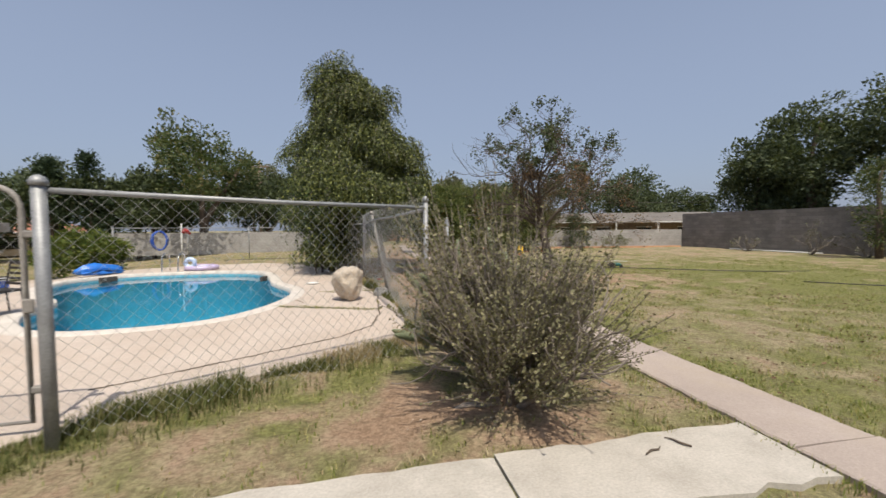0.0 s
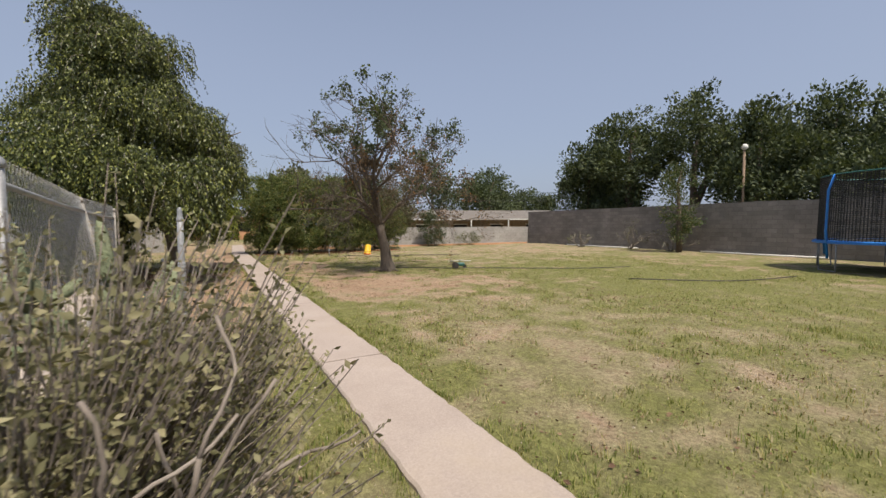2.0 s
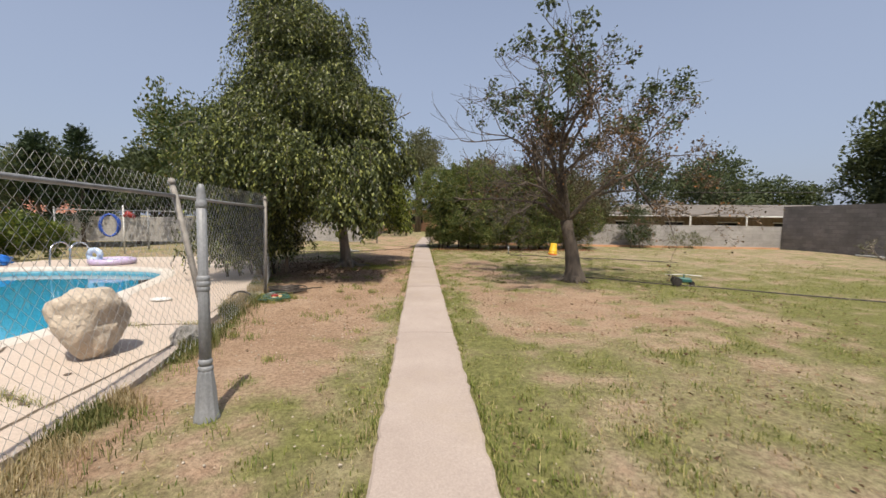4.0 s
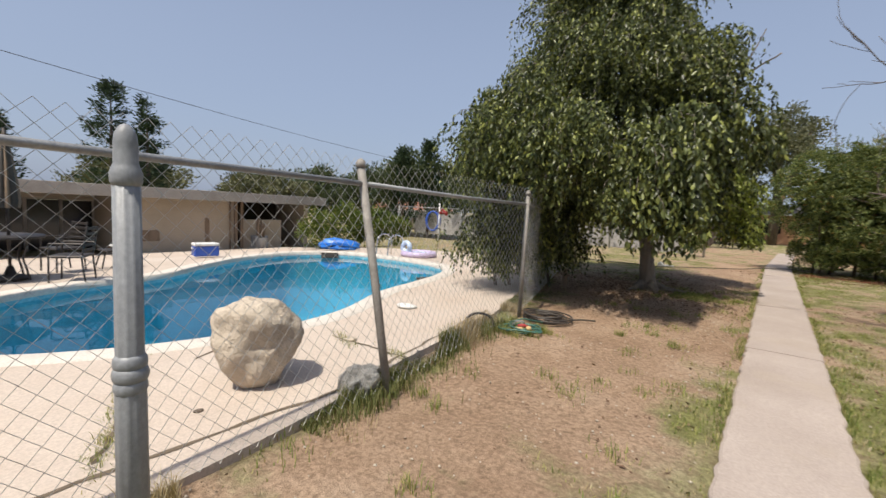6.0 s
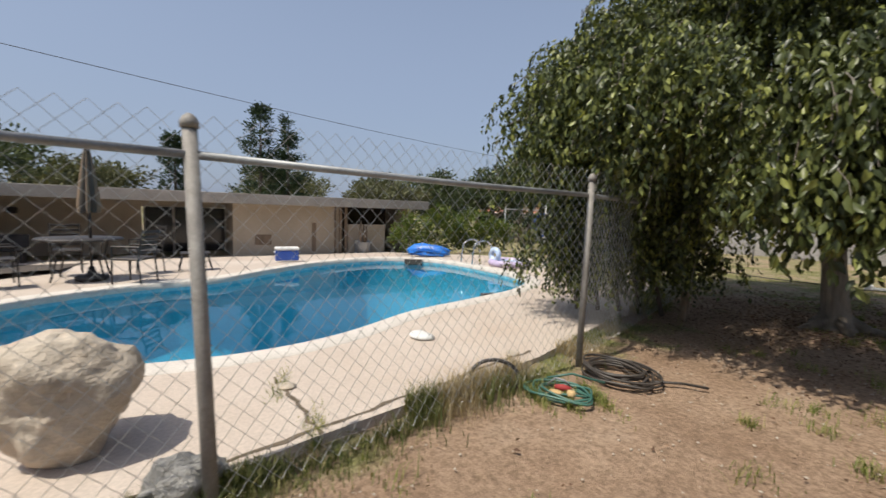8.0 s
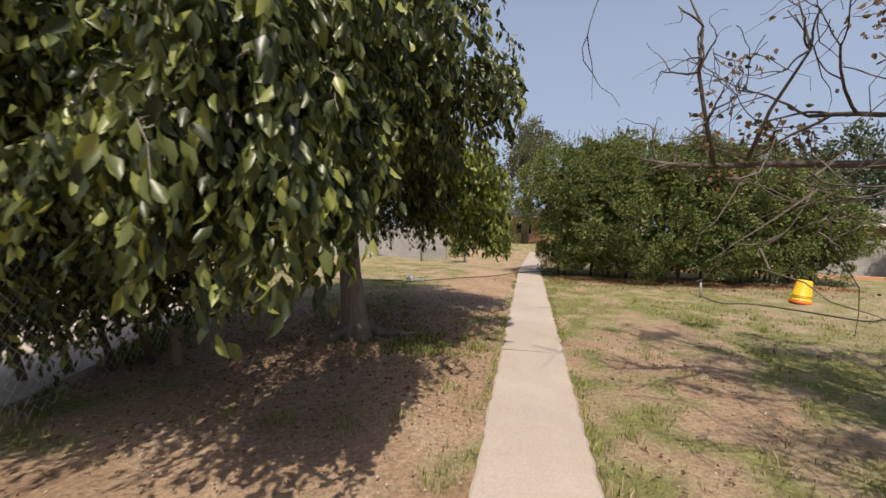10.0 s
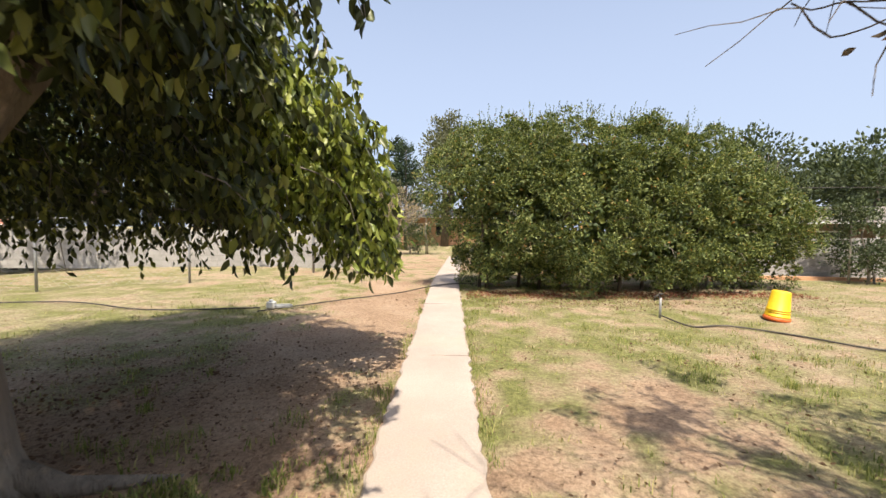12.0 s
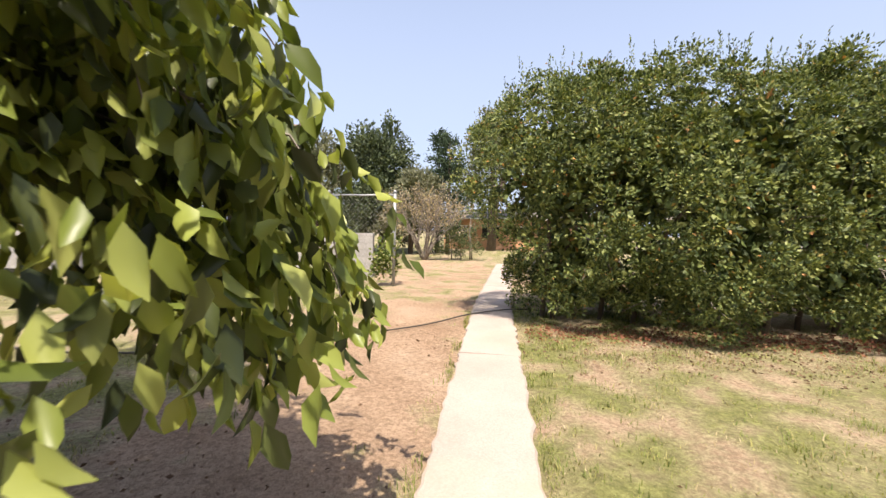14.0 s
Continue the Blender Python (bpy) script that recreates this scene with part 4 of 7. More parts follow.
# ---------------------------------------------------------------- house by the pool
def build_house():
    h = thing("house", (-16.5, 2.0, -0.44), "low tan stucco house with a flat gravel roof and long fascia", "house")
    X = 0.0   # the front wall's face is at local x = 0

    def wall(y0, y1, z0, z1, material=M["stucco"], x=-0.1, t=0.2):
        return put("wall", Acc().box((x, (y0 + y1) / 2, (z0 + z1) / 2), (t, y1 - y0, z1 - z0), bevel=0.004), material, h)
    # back walls of the two open bays: their shade is painted into the colour
    wall(-12.0, -2.9, 0, 1.96, M["openingshade"], x=-3.6)
    put("return_wall", Acc().box((-2.9, -2.8, 0.98), (1.4, 0.2, 1.96), bevel=0.004), M["stucco"], h)
    wall(-2.9, 1.95, 0, 1.96, x=-2.2)
    wall(1.95, 4.62, 1.72, 1.96, x=-2.2)
    put("return_wall", Acc().box((-1.2, 4.72, 0.98), (2.2, 0.2, 1.96), bevel=0.004), M["stucco"], h)
    wall(4.62, 8.45, 0, 1.96)
    wall(8.45, 11.4, 0, 1.96, M["openingshade"], x=-2.4)
    put("end_wall", Acc().box((-3.5, 11.5, 0.98), (7.0, 0.2, 1.96), bevel=0.004), M["stucco"], h)
    put("side_wall", Acc().box((-1.3, 8.35, 0.98), (2.2, 0.2, 1.96), bevel=0.004), M["stucco"], h)
    put("half_wall", Acc().box((-0.1, 9.55, 0.60), (0.16, 1.6, 1.20)), M["stucco"], h, "low pale wall at the carport")
    put("roof", Acc().box((-3.3, -0.2, 2.12), (8.2, 24.2, 0.16)), M["roofing"], h, "flat gravel roof")
    put("fascia", Acc().box((0.82, -0.2, 2.05), (0.05, 24.3, 0.34)), M["fascia"], h, "weathered fascia board")
    put("soffit", Acc().box((-1.2, -0.2, 1.985), (4.0, 24.0, 0.03)), M["wood"], h)
    for y in (8.40, 8.62):
        put("roof_post", Acc().box((0.10, y, 0.98), (0.10, 0.10, 1.96)), M["wood"], h)
    # sliding glass door and dark window wall
    for y0, y1 in ((2.0, 2.9), (2.9, 3.75), (3.75, 4.60)):
        d = put("door_panel", Acc().box((-2.22, (y0 + y1) / 2, 0.86), (0.03, y1 - y0 - 0.08, 1.62), bevel=0.002), M["glass"], h, "dark sliding glass panel")
        for yy in (y0 + 0.02, y1 - 0.02):
            put("door_frame", Acc().box((-2.17, yy, 0.86), (0.06, 0.05, 1.72), bevel=0.003), M["fascia"], d)
    put("lintel", Acc().box((-2.16, 3.3, 1.70), (0.08, 2.7, 0.05), bevel=0.003), M["fascia"], h)
    # porch cover added mostly out of view, sized to cast shade on the terrace
    put("shade_porch_roof", Acc().box((4.2, -5.6, 2.12), (6.8, 9.0, 0.14), bevel=0.01), M["roofing"], h, "flat porch roof added to shade the terrace")
    put("porch_fascia", Acc().box((4.2, -1.075, 2.08), (6.8, 0.05, 0.24)), M["fascia"], h)
    for y in (-3.6, -6.7, -9.8):
        put("porch_post", Acc().box((7.4, y, 1.25), (0.10, 0.10, 1.60)), M["wood"], h)
    put("wall_vent", Acc().box((0.02, 5.6, 0.62), (0.05, 0.55, 0.36)), M["wood"], h, "rusty wall vent")
    put("downpipe", Acc().tube([(0.06, 8.2, 0.0), (0.06, 8.2, 1.95)], 0.03, 8), M["wood"], h, "", True)
    put("wall_lamp", Acc().box((-2.04, -1.3, 1.45), (0.14, 0.22, 0.20)), M["darkmetal"], h)
    put("utility_box", Acc().box((0.28, 9.25, 0.30), (0.45, 0.5, 0.58), bevel=0.03), M["grey"], h, "grey utility box")
    put("wall_stain", Acc().box((0.004, 7.4, 0.7), (0.012, 0.16, 1.1), bevel=0.0), M["wood"], h, "rust streak on the wall")


build_house()


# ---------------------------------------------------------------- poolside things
def build_porch_shade_sheet():
    """Dark sheet painting the porch's shade on the deck, following the fall of the terrace."""
    # outline follows the edge of the shade on the deck
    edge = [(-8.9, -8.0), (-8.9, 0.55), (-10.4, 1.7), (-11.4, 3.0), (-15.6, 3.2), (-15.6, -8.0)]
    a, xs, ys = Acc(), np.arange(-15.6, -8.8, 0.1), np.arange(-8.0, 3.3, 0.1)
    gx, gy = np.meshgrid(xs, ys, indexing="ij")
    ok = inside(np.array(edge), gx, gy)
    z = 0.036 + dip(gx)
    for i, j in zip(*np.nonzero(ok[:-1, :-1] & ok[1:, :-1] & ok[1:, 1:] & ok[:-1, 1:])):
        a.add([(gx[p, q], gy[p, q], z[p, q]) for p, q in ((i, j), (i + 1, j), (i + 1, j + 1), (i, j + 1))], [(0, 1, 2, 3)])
    tagged(put("porch_shade_sheet", a, M["porchshade"]), "dark brown sheet painted as the porch's shade", "floor", kind="structure")


build_porch_shade_sheet()


def build_cooler():
    c = thing("cool_box", (-11.55, 7.35, 0.0), "blue plastic cool box with a white lid on the deck", "cool box", rz=80)
    put("body", Acc().box((0, 0, 0.17), (0.56, 0.36, 0.26), bevel=0.02), M["blueplastic"], c)
    put("lid", Acc().box((0, 0, 0.335), (0.58, 0.38, 0.07), bevel=0.02), M["white"], c, "white lid")
    for s in (-1, 1):
        put("handle", Acc().box((s * 0.295, 0, 0.24), (0.03, 0.16, 0.04)), M["white"], c)


def build_umbrella():
    u = thing("patio_umbrella", (-9.9, 3.70, 0.03), "closed striped canvas patio umbrella on a pole", "umbrella")
    put("pole", Acc().tube([(0, 0, 0), (0, 0, 2.42)], 0.022, 10), M["darkmetal"], u, "", True)
    put("base", Acc().lathe([(0.24, 0), (0.24, 0.05), (0.08, 0.08), (0.035, 0.22)], seg=24), M["darkmetal"], u, "", True)
    for k in range(8):
        a = Acc()
        t = k * math.pi / 4
        prof = [(0.02, 2.38), (0.08, 2.05), (0.135, 1.62), (0.17, 1.28), (0.155, 1.16)]
        pts = []
        for r, z in prof:
            for j in (-1, 0, 1):
                rr = r * (1.0 if j == 0 else 0.55)
                pts.append((rr * math.cos(t + j * 0.36), rr * math.sin(t + j * 0.36), z))
        a.add(pts, [(i * 3 + j, i * 3 + j + 1, i * 3 + j + 4, i * 3 + j + 3) for i in range(4) for j in range(2)])
        put("canopy_gore", a, M["stripe"] if k % 2 else M["wood"], u, "", True)


def build_table():
    t = thing("patio_table", (-10.0, 3.55, 0.03), "dark round metal patio table under the umbrella", "table")
    put("tabletop", Acc().lathe([(0.60, 0.68), (0.62, 0.70), (0.60, 0.72)], seg=32), M["darkmetal"], t, "", True)
    for k in range(4):
        a = math.pi / 4 + k * math.pi / 2
        put("leg", Acc().tube([(0.5 * math.cos(a), 0.5 * math.sin(a), 0), (0.40 * math.cos(a), 0.40 * math.sin(a), 0.35), (0.5 * math.cos(a), 0.5 * math.sin(a), 0.69)], 0.016, 6), M["darkmetal"], t)


def build_chair(at, rz):
    c = thing("patio_chair", at, "dark metal patio chair with a slatted back", "chair", "chairs round the patio table", rz)
    put("seat", Acc().box((0, 0, 0.42), (0.48, 0.46, 0.04), bevel=0.015), M["darkmetal"], c)
    for s in (-1, 1):
        put("leg", Acc().tube([(s * 0.22, 0.22, 0), (s * 0.22, 0.21, 0.42), (s * 0.23, 0.20, 0.62)], 0.014, 6), M["darkmetal"], c)
        put("leg", Acc().tube([(s * 0.22, -0.25, 0), (s * 0.22, -0.21, 0.42), (s * 0.21, -0.30, 0.92)], 0.014, 6), M["darkmetal"], c)
        put("armrest", Acc().box((s * 0.23, -0.03, 0.63), (0.05, 0.46, 0.025), bevel=0.01), M["darkmetal"], c)
    for k in range(5):
        put("back_slat", Acc().box((0, -0.235 - 0.016 * k, 0.52 + 0.09 * k), (0.42, 0.014, 0.045), rx=-10, bevel=0.005), M["darkmetal"], c)
    return c


pot = thing("potted_cactus", (-16.05, 11.2, -0.42), "grey planter with dark upright stems by the house", "plant")
put("planter", Acc().lathe([(0.20, 0), (0.26, 0.5), (0.28, 0.52), (0.24, 0.5)], seg=16), M["grey"], pot, "", True)
for k in range(5):
    put("stem", Acc().tube([(0.10 * math.cos(k * 1.3), 0.10 * math.sin(k * 1.3), 0.45), (0.13 * math.cos(k * 1.3), 0.13 * math.sin(k * 1.3), 0.85), (0.12 * math.cos(k * 1.3), 0.12 * math.sin(k * 1.3), 1.05 + 0.08 * k)], [0.04, 0.045, 0.02], 8), M["wood"], pot, "", True)
# dark benches added to fill the shaded strip along the porch
for k, y in enumerate((-2.6, -0.9, 0.9)):
    pl = thing("porch_bench", (-15.6, y, -0.36), "dark low bench added to deepen the porch's shade", "bench", "benches under the porch", 90)
    put("seat", Acc().box((0, 0, 0.40), (1.5, 0.45, 0.06), bevel=0.02), M["darkmetal"], pl)
    put("backrest", Acc().box((0, 0.22, 0.62), (1.5, 0.05, 0.36), rx=-8, bevel=0.02), M["darkmetal"], pl)
    for sx in (-0.65, 0.65):
        put("leg", Acc().box((sx, 0, 0.19), (0.06, 0.42, 0.38), bevel=0.01), M["darkmetal"], pl)
build_cooler()
build_umbrella()
build_table()
chair = build_chair((-9.55, 2.60, 0.03), 20)
for x, y, r in ((-10.9, 3.2, -80), (-9.25, 4.35, 150), (-10.55, 4.45, 200), (-9.35, 1.75, 10)):
    copy_thing(chair, pose(x, y, 0.03, 0, 0, r))

side = thing("side_table", (-10.65, 5.3, 0.03), "small dark side table with a tray", "table")
put("tabletop", Acc().box((0, 0, 0.34), (0.42, 0.55, 0.03)), M["darkmetal"], side)
for sx in (-1, 1):
    for sy in (-1, 1):
        put("leg", Acc().tube([(sx * 0.24, sy * 0.30, 0), (sx * 0.16, sy * 0.22, 0.34)], 0.014, 6), M["darkmetal"], side)
put("bowl", Acc().lathe([(0.06, 0.355), (0.14, 0.43), (0.13, 0.44), (0.05, 0.37)], seg=16), M["white"], side, "pale bowl", True)


def soft_roll(pts, radii, seed, material, parent, name, label=""):
    a = Acc()
    a.tube(pts, radii, 18)
    rng = np.random.default_rng(seed)
    a.v = [(x + rng.normal(0, 0.022), y + rng.normal(0, 0.022), max(0.85 * z + rng.normal(0, 0.024), 0.0)) for x, y, z in a.v]
    return put(name, a, material, parent, label, True)


tarp = thing("pool_cover_roll", (-11.6, 11.55, 0.03), "crumpled roll of bright blue pool cover on the deck", "pool cover", rz=48)
soft_roll([(-0.62, 0, 0.15), (-0.4, 0.02, 0.20), (-0.1, 0, 0.22), (0.2, 0.03, 0.19), (0.5, 0, 0.17), (0.68, 0, 0.12)], [0.08, 0.19, 0.21, 0.19, 0.17, 0.07], 1, M["bluevinyl"], tarp, "cover")
soft_roll([(-0.5, -0.25, 0.08), (0.0, -0.3, 0.10), (0.55, -0.22, 0.07)], [0.05, 0.10, 0.05], 2, M["bluevinyl"], tarp, "fold")

raft = thing("inflatable_ring", (-8.75, 12.4, 0.03), "pale blue and lilac inflatable ring with a headrest", "pool float")
put("ring", Acc().tube([(0.48 * math.cos(t), 0.48 * math.sin(t), 0.085) for t in np.linspace(0, 2 * math.pi, 28, endpoint=False)], 0.085, 14, closed=True), M["pinkvinyl"], raft, "lilac ring", True)
put("headrest", Acc().tube([(-0.30 + 0.15 * math.cos(t), -0.25, 0.27 + 0.14 * math.sin(t)) for t in np.linspace(0, 2 * math.pi, 18, endpoint=False)], 0.075, 12, closed=True), M["palevinyl"], raft, "pale blue ring", True)
put("seat", Acc().lathe([(0.40, 0.07), (0.42, 0.11), (0.2, 0.14)], seg=24), M["palevinyl"], raft, "", True)

reel = thing("hanging_hose", (-12.0, 16.9, 0.45), "dark blue coil hanging on the back fence", "hose", rz=30)
for k in range(4):
    put("loop", Acc().tube([((0.26 + 0.02 * k) * math.cos(t), 0.03 * k - 0.05, 0.55 + 0.42 * math.sin(t)) for t in np.linspace(0, 2 * math.pi, 24, endpoint=False)], 0.035, 8, closed=True), M["blueplastic"], reel, "", True)
pole = thing("umbrella_stand", (-10.6, 15.6, 0.0), "slim pole with a red folded parasol at its top", "pole")
put("pole", Acc().tube([(0, 0, 0), (0, 0, 1.75)], 0.025, 8), M["white"], pole, "", True)
put("canopy", Acc().tube([(0.02, 0, 1.35), (0.12, 0.05, 1.45), (0.2, 0.1, 1.40), (0.3, 0.15, 1.30)], [0.05, 0.11, 0.10, 0.04], 10), M["red"], pole, "folded red canopy", True)


# ---------------------------------------------------------------- trampoline
def build_trampoline():
    t = thing("trampoline", (16.3, 1.35, 0), "round blue trampoline with a dark safety net", "trampoline")
    R = 2.15
    circ = lambda r, z, m=40: [(r * math.cos(a), r * math.sin(a), z) for a in np.linspace(0, 2 * math.pi, m, endpoint=False)]
    put("frame_ring", Acc().tube(circ(R, 0.88), 0.045, 8, closed=True), M["bluepipe"], t, "", True)
    pad = Acc()
    m = 40
    pad.add(circ(R + 0.06, 0.90) + circ(R - 0.28, 0.92) + circ(R + 0.06, 0.84), [(i, (i + 1) % m, m + (i + 1) % m, m + i) for i in range(m)] + [(i, 2 * m + i, 2 * m + (i + 1) % m, (i + 1) % m) for i in range(m)])
    put("safety_pad", pad, M["bluepipe"], t, "bright blue edge pad")
    put("jumping_mat", Acc().lathe([(R - 0.27, 0.89), (R - 0.27, 0.905)], seg=40), M["net"], t)
    for k in range(6):
        a = 0.35 + k * math.pi / 3
        x, y = R * math.cos(a), R * math.sin(a)
        put("pole", Acc().tube([(x, y, 0.4), (x * 1.03, y * 1.03, 1.2), (x * 1.02, y * 1.02, 2.4), (x * 0.95, y * 0.95, 2.86)], 0.035, 8), M["bluepipe"], t, "", True)
        tx, ty = -math.sin(a) * 0.35, math.cos(a) * 0.35
        put("leg", Acc().tube([(x + tx, y + ty, 0.86), (x + tx, y + ty, 0.03), (x - tx, y - ty, 0.03), (x - tx, y - ty, 0.86)], 0.022, 8), M["galv"], t, "", True)
    put("top_ring", Acc().tube(circ(R * 0.95, 2.86), 0.02, 6, closed=True), M["teal"], t, "", True)
    # net: a lattice of cords
    net = Acc()
    for a in np.linspace(0, 2 * math.pi, 150, endpoint=False):
        net.tube([(R * 0.97 * math.cos(a), R * 0.97 * math.sin(a), 0.92), (R * 0.95 * math.cos(a), R * 0.95 * math.sin(a), 2.84)], 0.016, 3, False)
    for z in np.linspace(0.95, 2.82, 38):
        net.tube(circ(R * 0.96, z, 48), 0.013, 3, closed=True)
    put("safety_net", net, M["net"], t, "black mesh enclosure", kind="stuff")


build_trampoline()


# ---------------------------------------------------------------- lawn things
bucket = thing("yellow_bucket", (5.46, 17.36, 0), "upturned yellow plastic bucket tilted on a red base", "bucket")
put("body", Acc().lathe([(0.225, 0.10), (0.222, 0.13), (0.212, 0.135), (0.165, 0.56), (0.15, 0.575), (0.02, 0.578)], seg=28), M["yellow"], bucket, "", True)
put("rim", Acc().lathe([(0.225, 0.03), (0.24, 0.045), (0.24, 0.085), (0.222, 0.10)], seg=28), M["orange"], bucket, "red-orange rim", True)
for z, r in ((0.19, 0.211), (0.23, 0.207)):
    put("rib", Acc().lathe([(r, -0.008), (r + 0.008, 0), (r, 0.008)], (0, 0, z), 28), M["yellow"], bucket, "", True)
bucket.matrix_world = pose(5.46, 17.36, -0.02, 4, 5, 0) @ Matrix.Diagonal((0.78, 0.78, 0.88, 1))

spig = thing("garden_tap", (3.60, 17.40, 0), "galvanised garden tap standing in the lawn", "tap")
put("riser", Acc().tube([(0, 0, -0.05), (0, 0, 0.34)], 0.02, 8), M["galv"], spig, "", True)
put("spout", Acc().tube([(0, 0, 0.33), (-0.05, 0.0, 0.38), (-0.09, 0.0, 0.35), (-0.10, 0.0, 0.29)], 0.018, 8), M["darkmetal"], spig, "", True)
put("valve_handle", Acc().lathe([(0.035, 0.39), (0.04, 0.40), (0.035, 0.41)], seg=12), M["darkmetal"], spig, "", True)

sprk = thing("tractor_sprinkler", (5.95, 9.35, 0.0), "small dark green travelling sprinkler with white spray arms", "sprinkler", rz=-20)
put("body", Acc().box((0, 0, 0.13), (0.32, 0.15, 0.11), bevel=0.03), M["teal"], sprk)
for x, y, r in ((-0.15, 0.11, 0.10), (-0.15, -0.11, 0.10), (0.17, 0.0, 0.06)):
    w = Acc()
    w.tube([(x, y - 0.02, r), (x, y + 0.02, r)], r, 16)
    put("wheel", w, M["darkmetal"], sprk)
put("spindle", Acc().tube([(0, 0, 0.18), (0, 0, 0.27)], 0.016, 8), M["teal"], sprk)
for s in (-1, 1):
    put("spray_arm", Acc().tube([(0, 0, 0.26), (s * 0.20, 0.02, 0.24), (s * 0.38, 0.06, 0.235)], 0.011, 6), M["white"], sprk, "", True)


def hose(name, pts, r, material, label):
    p, out = np.asarray(pts, float), []
    for i in range(len(p) - 1):
        a, b, c, d = p[max(i - 1, 0)], p[i], p[i + 1], p[min(i + 2, len(p) - 1)]
        for s in range(6):
            t = s / 6
            out.append(0.5 * (2 * b + (c - a) * t + (2 * a - 5 * b + 4 * c - d) * t * t + (3 * b - a - 3 * c + d) * t ** 3))
    out.append(p[-1])
    ob = put(name, Acc().tube([(x, y, z) for x, y, z in out], r, 6), material, None, label, True)
    return tagged(ob, category="hose")


hose("garden_hose", [(3.9, 10.6, 0.015), (4.6, 10.2, 0.02), (5.4, 9.5, 0.02), (6.3, 9.1, 0.015), (7.6, 8.1, 0.02), (9.4, 7.0, 0.02), (11.0, 6.6, 0.02)], 0.014, M["hose"], "black hose lying across the lawn")
hose("garden_hose", [(3.6, 17.35, 0.05), (3.75, 16.75, 0.015), (4.3, 16.8, 0.02), (4.9, 16.3, 0.015), (5.4, 15.6, 0.02), (6.0, 15.9, 0.02), (6.3, 15.3, 0.02), (6.0, 15.0, 0.02), (6.2, 15.7, 0.03), (7.4, 15.4, 0.02), (9.0, 14.4, 0.02)], 0.014, M["hose"], "tangled black hose leading from the tap")
hose("garden_hose", [(-3.1, 17.4, 0.02), (-2.0, 18.6, 0.02), (-1.0, 19.6, 0.02), (-0.4, 20.4, 0.045), (0.3, 21.0, 0.055), (0.9, 21.2, 0.02)], 0.011, M["hose"], "black hose crossing the path")
hose("garden_hose", [(-3.2, 17.7, 0.02), (-5.0, 17.4, 0.02), (-7.0, 18.0, 0.02), (-9.5, 17.4, 0.02)], 0.014, M["hose"], "black hose trailing over the lawn")
hose("garden_hose", [(8.2, 4.6, 0.02), (10.0, 3.0, 0.02), (12.4, 2.6, 0.02)], 0.014, M["hose"], "black hose on the far lawn")


def coil(at, radius, turns, r, material, label, seed, squash=1.0, tail=None, rot=0.0):
    rng = np.random.default_rng(seed)
    c = thing("hose_coil", at, label, "hose")
    for k in range(turns):
        rr, ox, oy = radius * rng.uniform(0.66, 1.10), rng.normal(0, 0.035), rng.normal(0, 0.03)
        pts = []
        for t in np.linspace(0, 2 * math.pi, 26, endpoint=False):
            x, y = rr * math.cos(t), rr * squash * math.sin(t)
            pts.append((ox + x * math.cos(rot) - y * math.sin(rot), oy + x * math.sin(rot) + y * math.cos(rot), 0.015 + 0.009 * k + 0.012 * math.sin(2 * t + 1.7 * k)))
            pts[-1] = (pts[-1][0] + 0.02 * math.sin(3 * t + k), pts[-1][1] + 0.018 * math.cos(2 * t + k), max(pts[-1][2], 0.012))
        put("loop", Acc().tube(pts, r, 6, closed=True), material, c, "", True)
    if tail:
        put("tail", Acc().tube(tail, r, 6), material, c, "", True)
    return c


coil((-2.62, 8.28, 0.0), 0.30, 9, 0.011, M["hose"], "coil of black hose by the fence post", 4, 0.85, [(0.25, 0.1, 0.03), (0.40, 0.30, 0.03), (0.55, 0.42, 0.02)])
coil((-2.62, 7.52, 0.0), 0.24, 5, 0.010, M["greenhose"], "coil of green hose lying in the grass", 5, 0.7, [(-0.2, 0.05, 0.06), (-0.1, 0.25, 0.09), (0.1, 0.42, 0.05)], 0.5)
ring = thing("black_hoop", (-3.02, 7.17, 0.0), "black hoop standing half hidden in the grass", "hoop", rz=60)
put("hoop", Acc().tube([(0.20 * math.cos(t), 0.07 * math.sin(t), 0.07 + 0.12 * math.sin(t)) for t in np.linspace(0, 2 * math.pi, 28, endpoint=False)], 0.017, 8, closed=True), M["hose"], ring, "", True)
rag = thing("hose_nozzle", (-2.60, 7.52, 0.03), "red and yellow sprinkler nozzle lying on the hose coil", "nozzle", rz=30)
rag.scale = (0.62, 0.62, 0.62)
put("body", Acc().tube([(-0.10, 0, 0.05), (0.0, 0, 0.06), (0.10, 0.02, 0.05)], [0.03, 0.045, 0.03], 10), M["red"], rag, "red body", True)
put("dial", Acc().lathe([(0.045, 0.0), (0.055, 0.02), (0.05, 0.07), (0.02, 0.075)], (0.12, -0.08, 0.0), 12), M["tan"], rag, "yellow dial", True)
cl = put("cloth", rock_mesh(0.09, 0.06, 0.03, 31, 0.45, 2), M["tan"], rag, "tan cloth")
cl.location = (-0.05, -0.09, 0)
put("stem", Acc().tube([(-0.22, 0.1, 0.02), (-0.12, 0.12, 0.12), (0.0, 0.10, 0.12), (0.06, 0.12, 0.06)], 0.014, 8), M["galv"], rag, "", True)

valve = thing("valve_box", (-3.02, 17.75, 0.0), "pale irrigation valve with looped pipes in the grass", "valve")
valve.scale = (0.72, 0.72, 0.72)
put("body", Acc().box((0, 0, 0.09), (0.20, 0.16, 0.16), bevel=0.02), M["white"], valve)
put("top", Acc().lathe([(0.05, 0.16), (0.06, 0.19), (0.04, 0.22)], seg=12), M["grey"], valve, "", True)
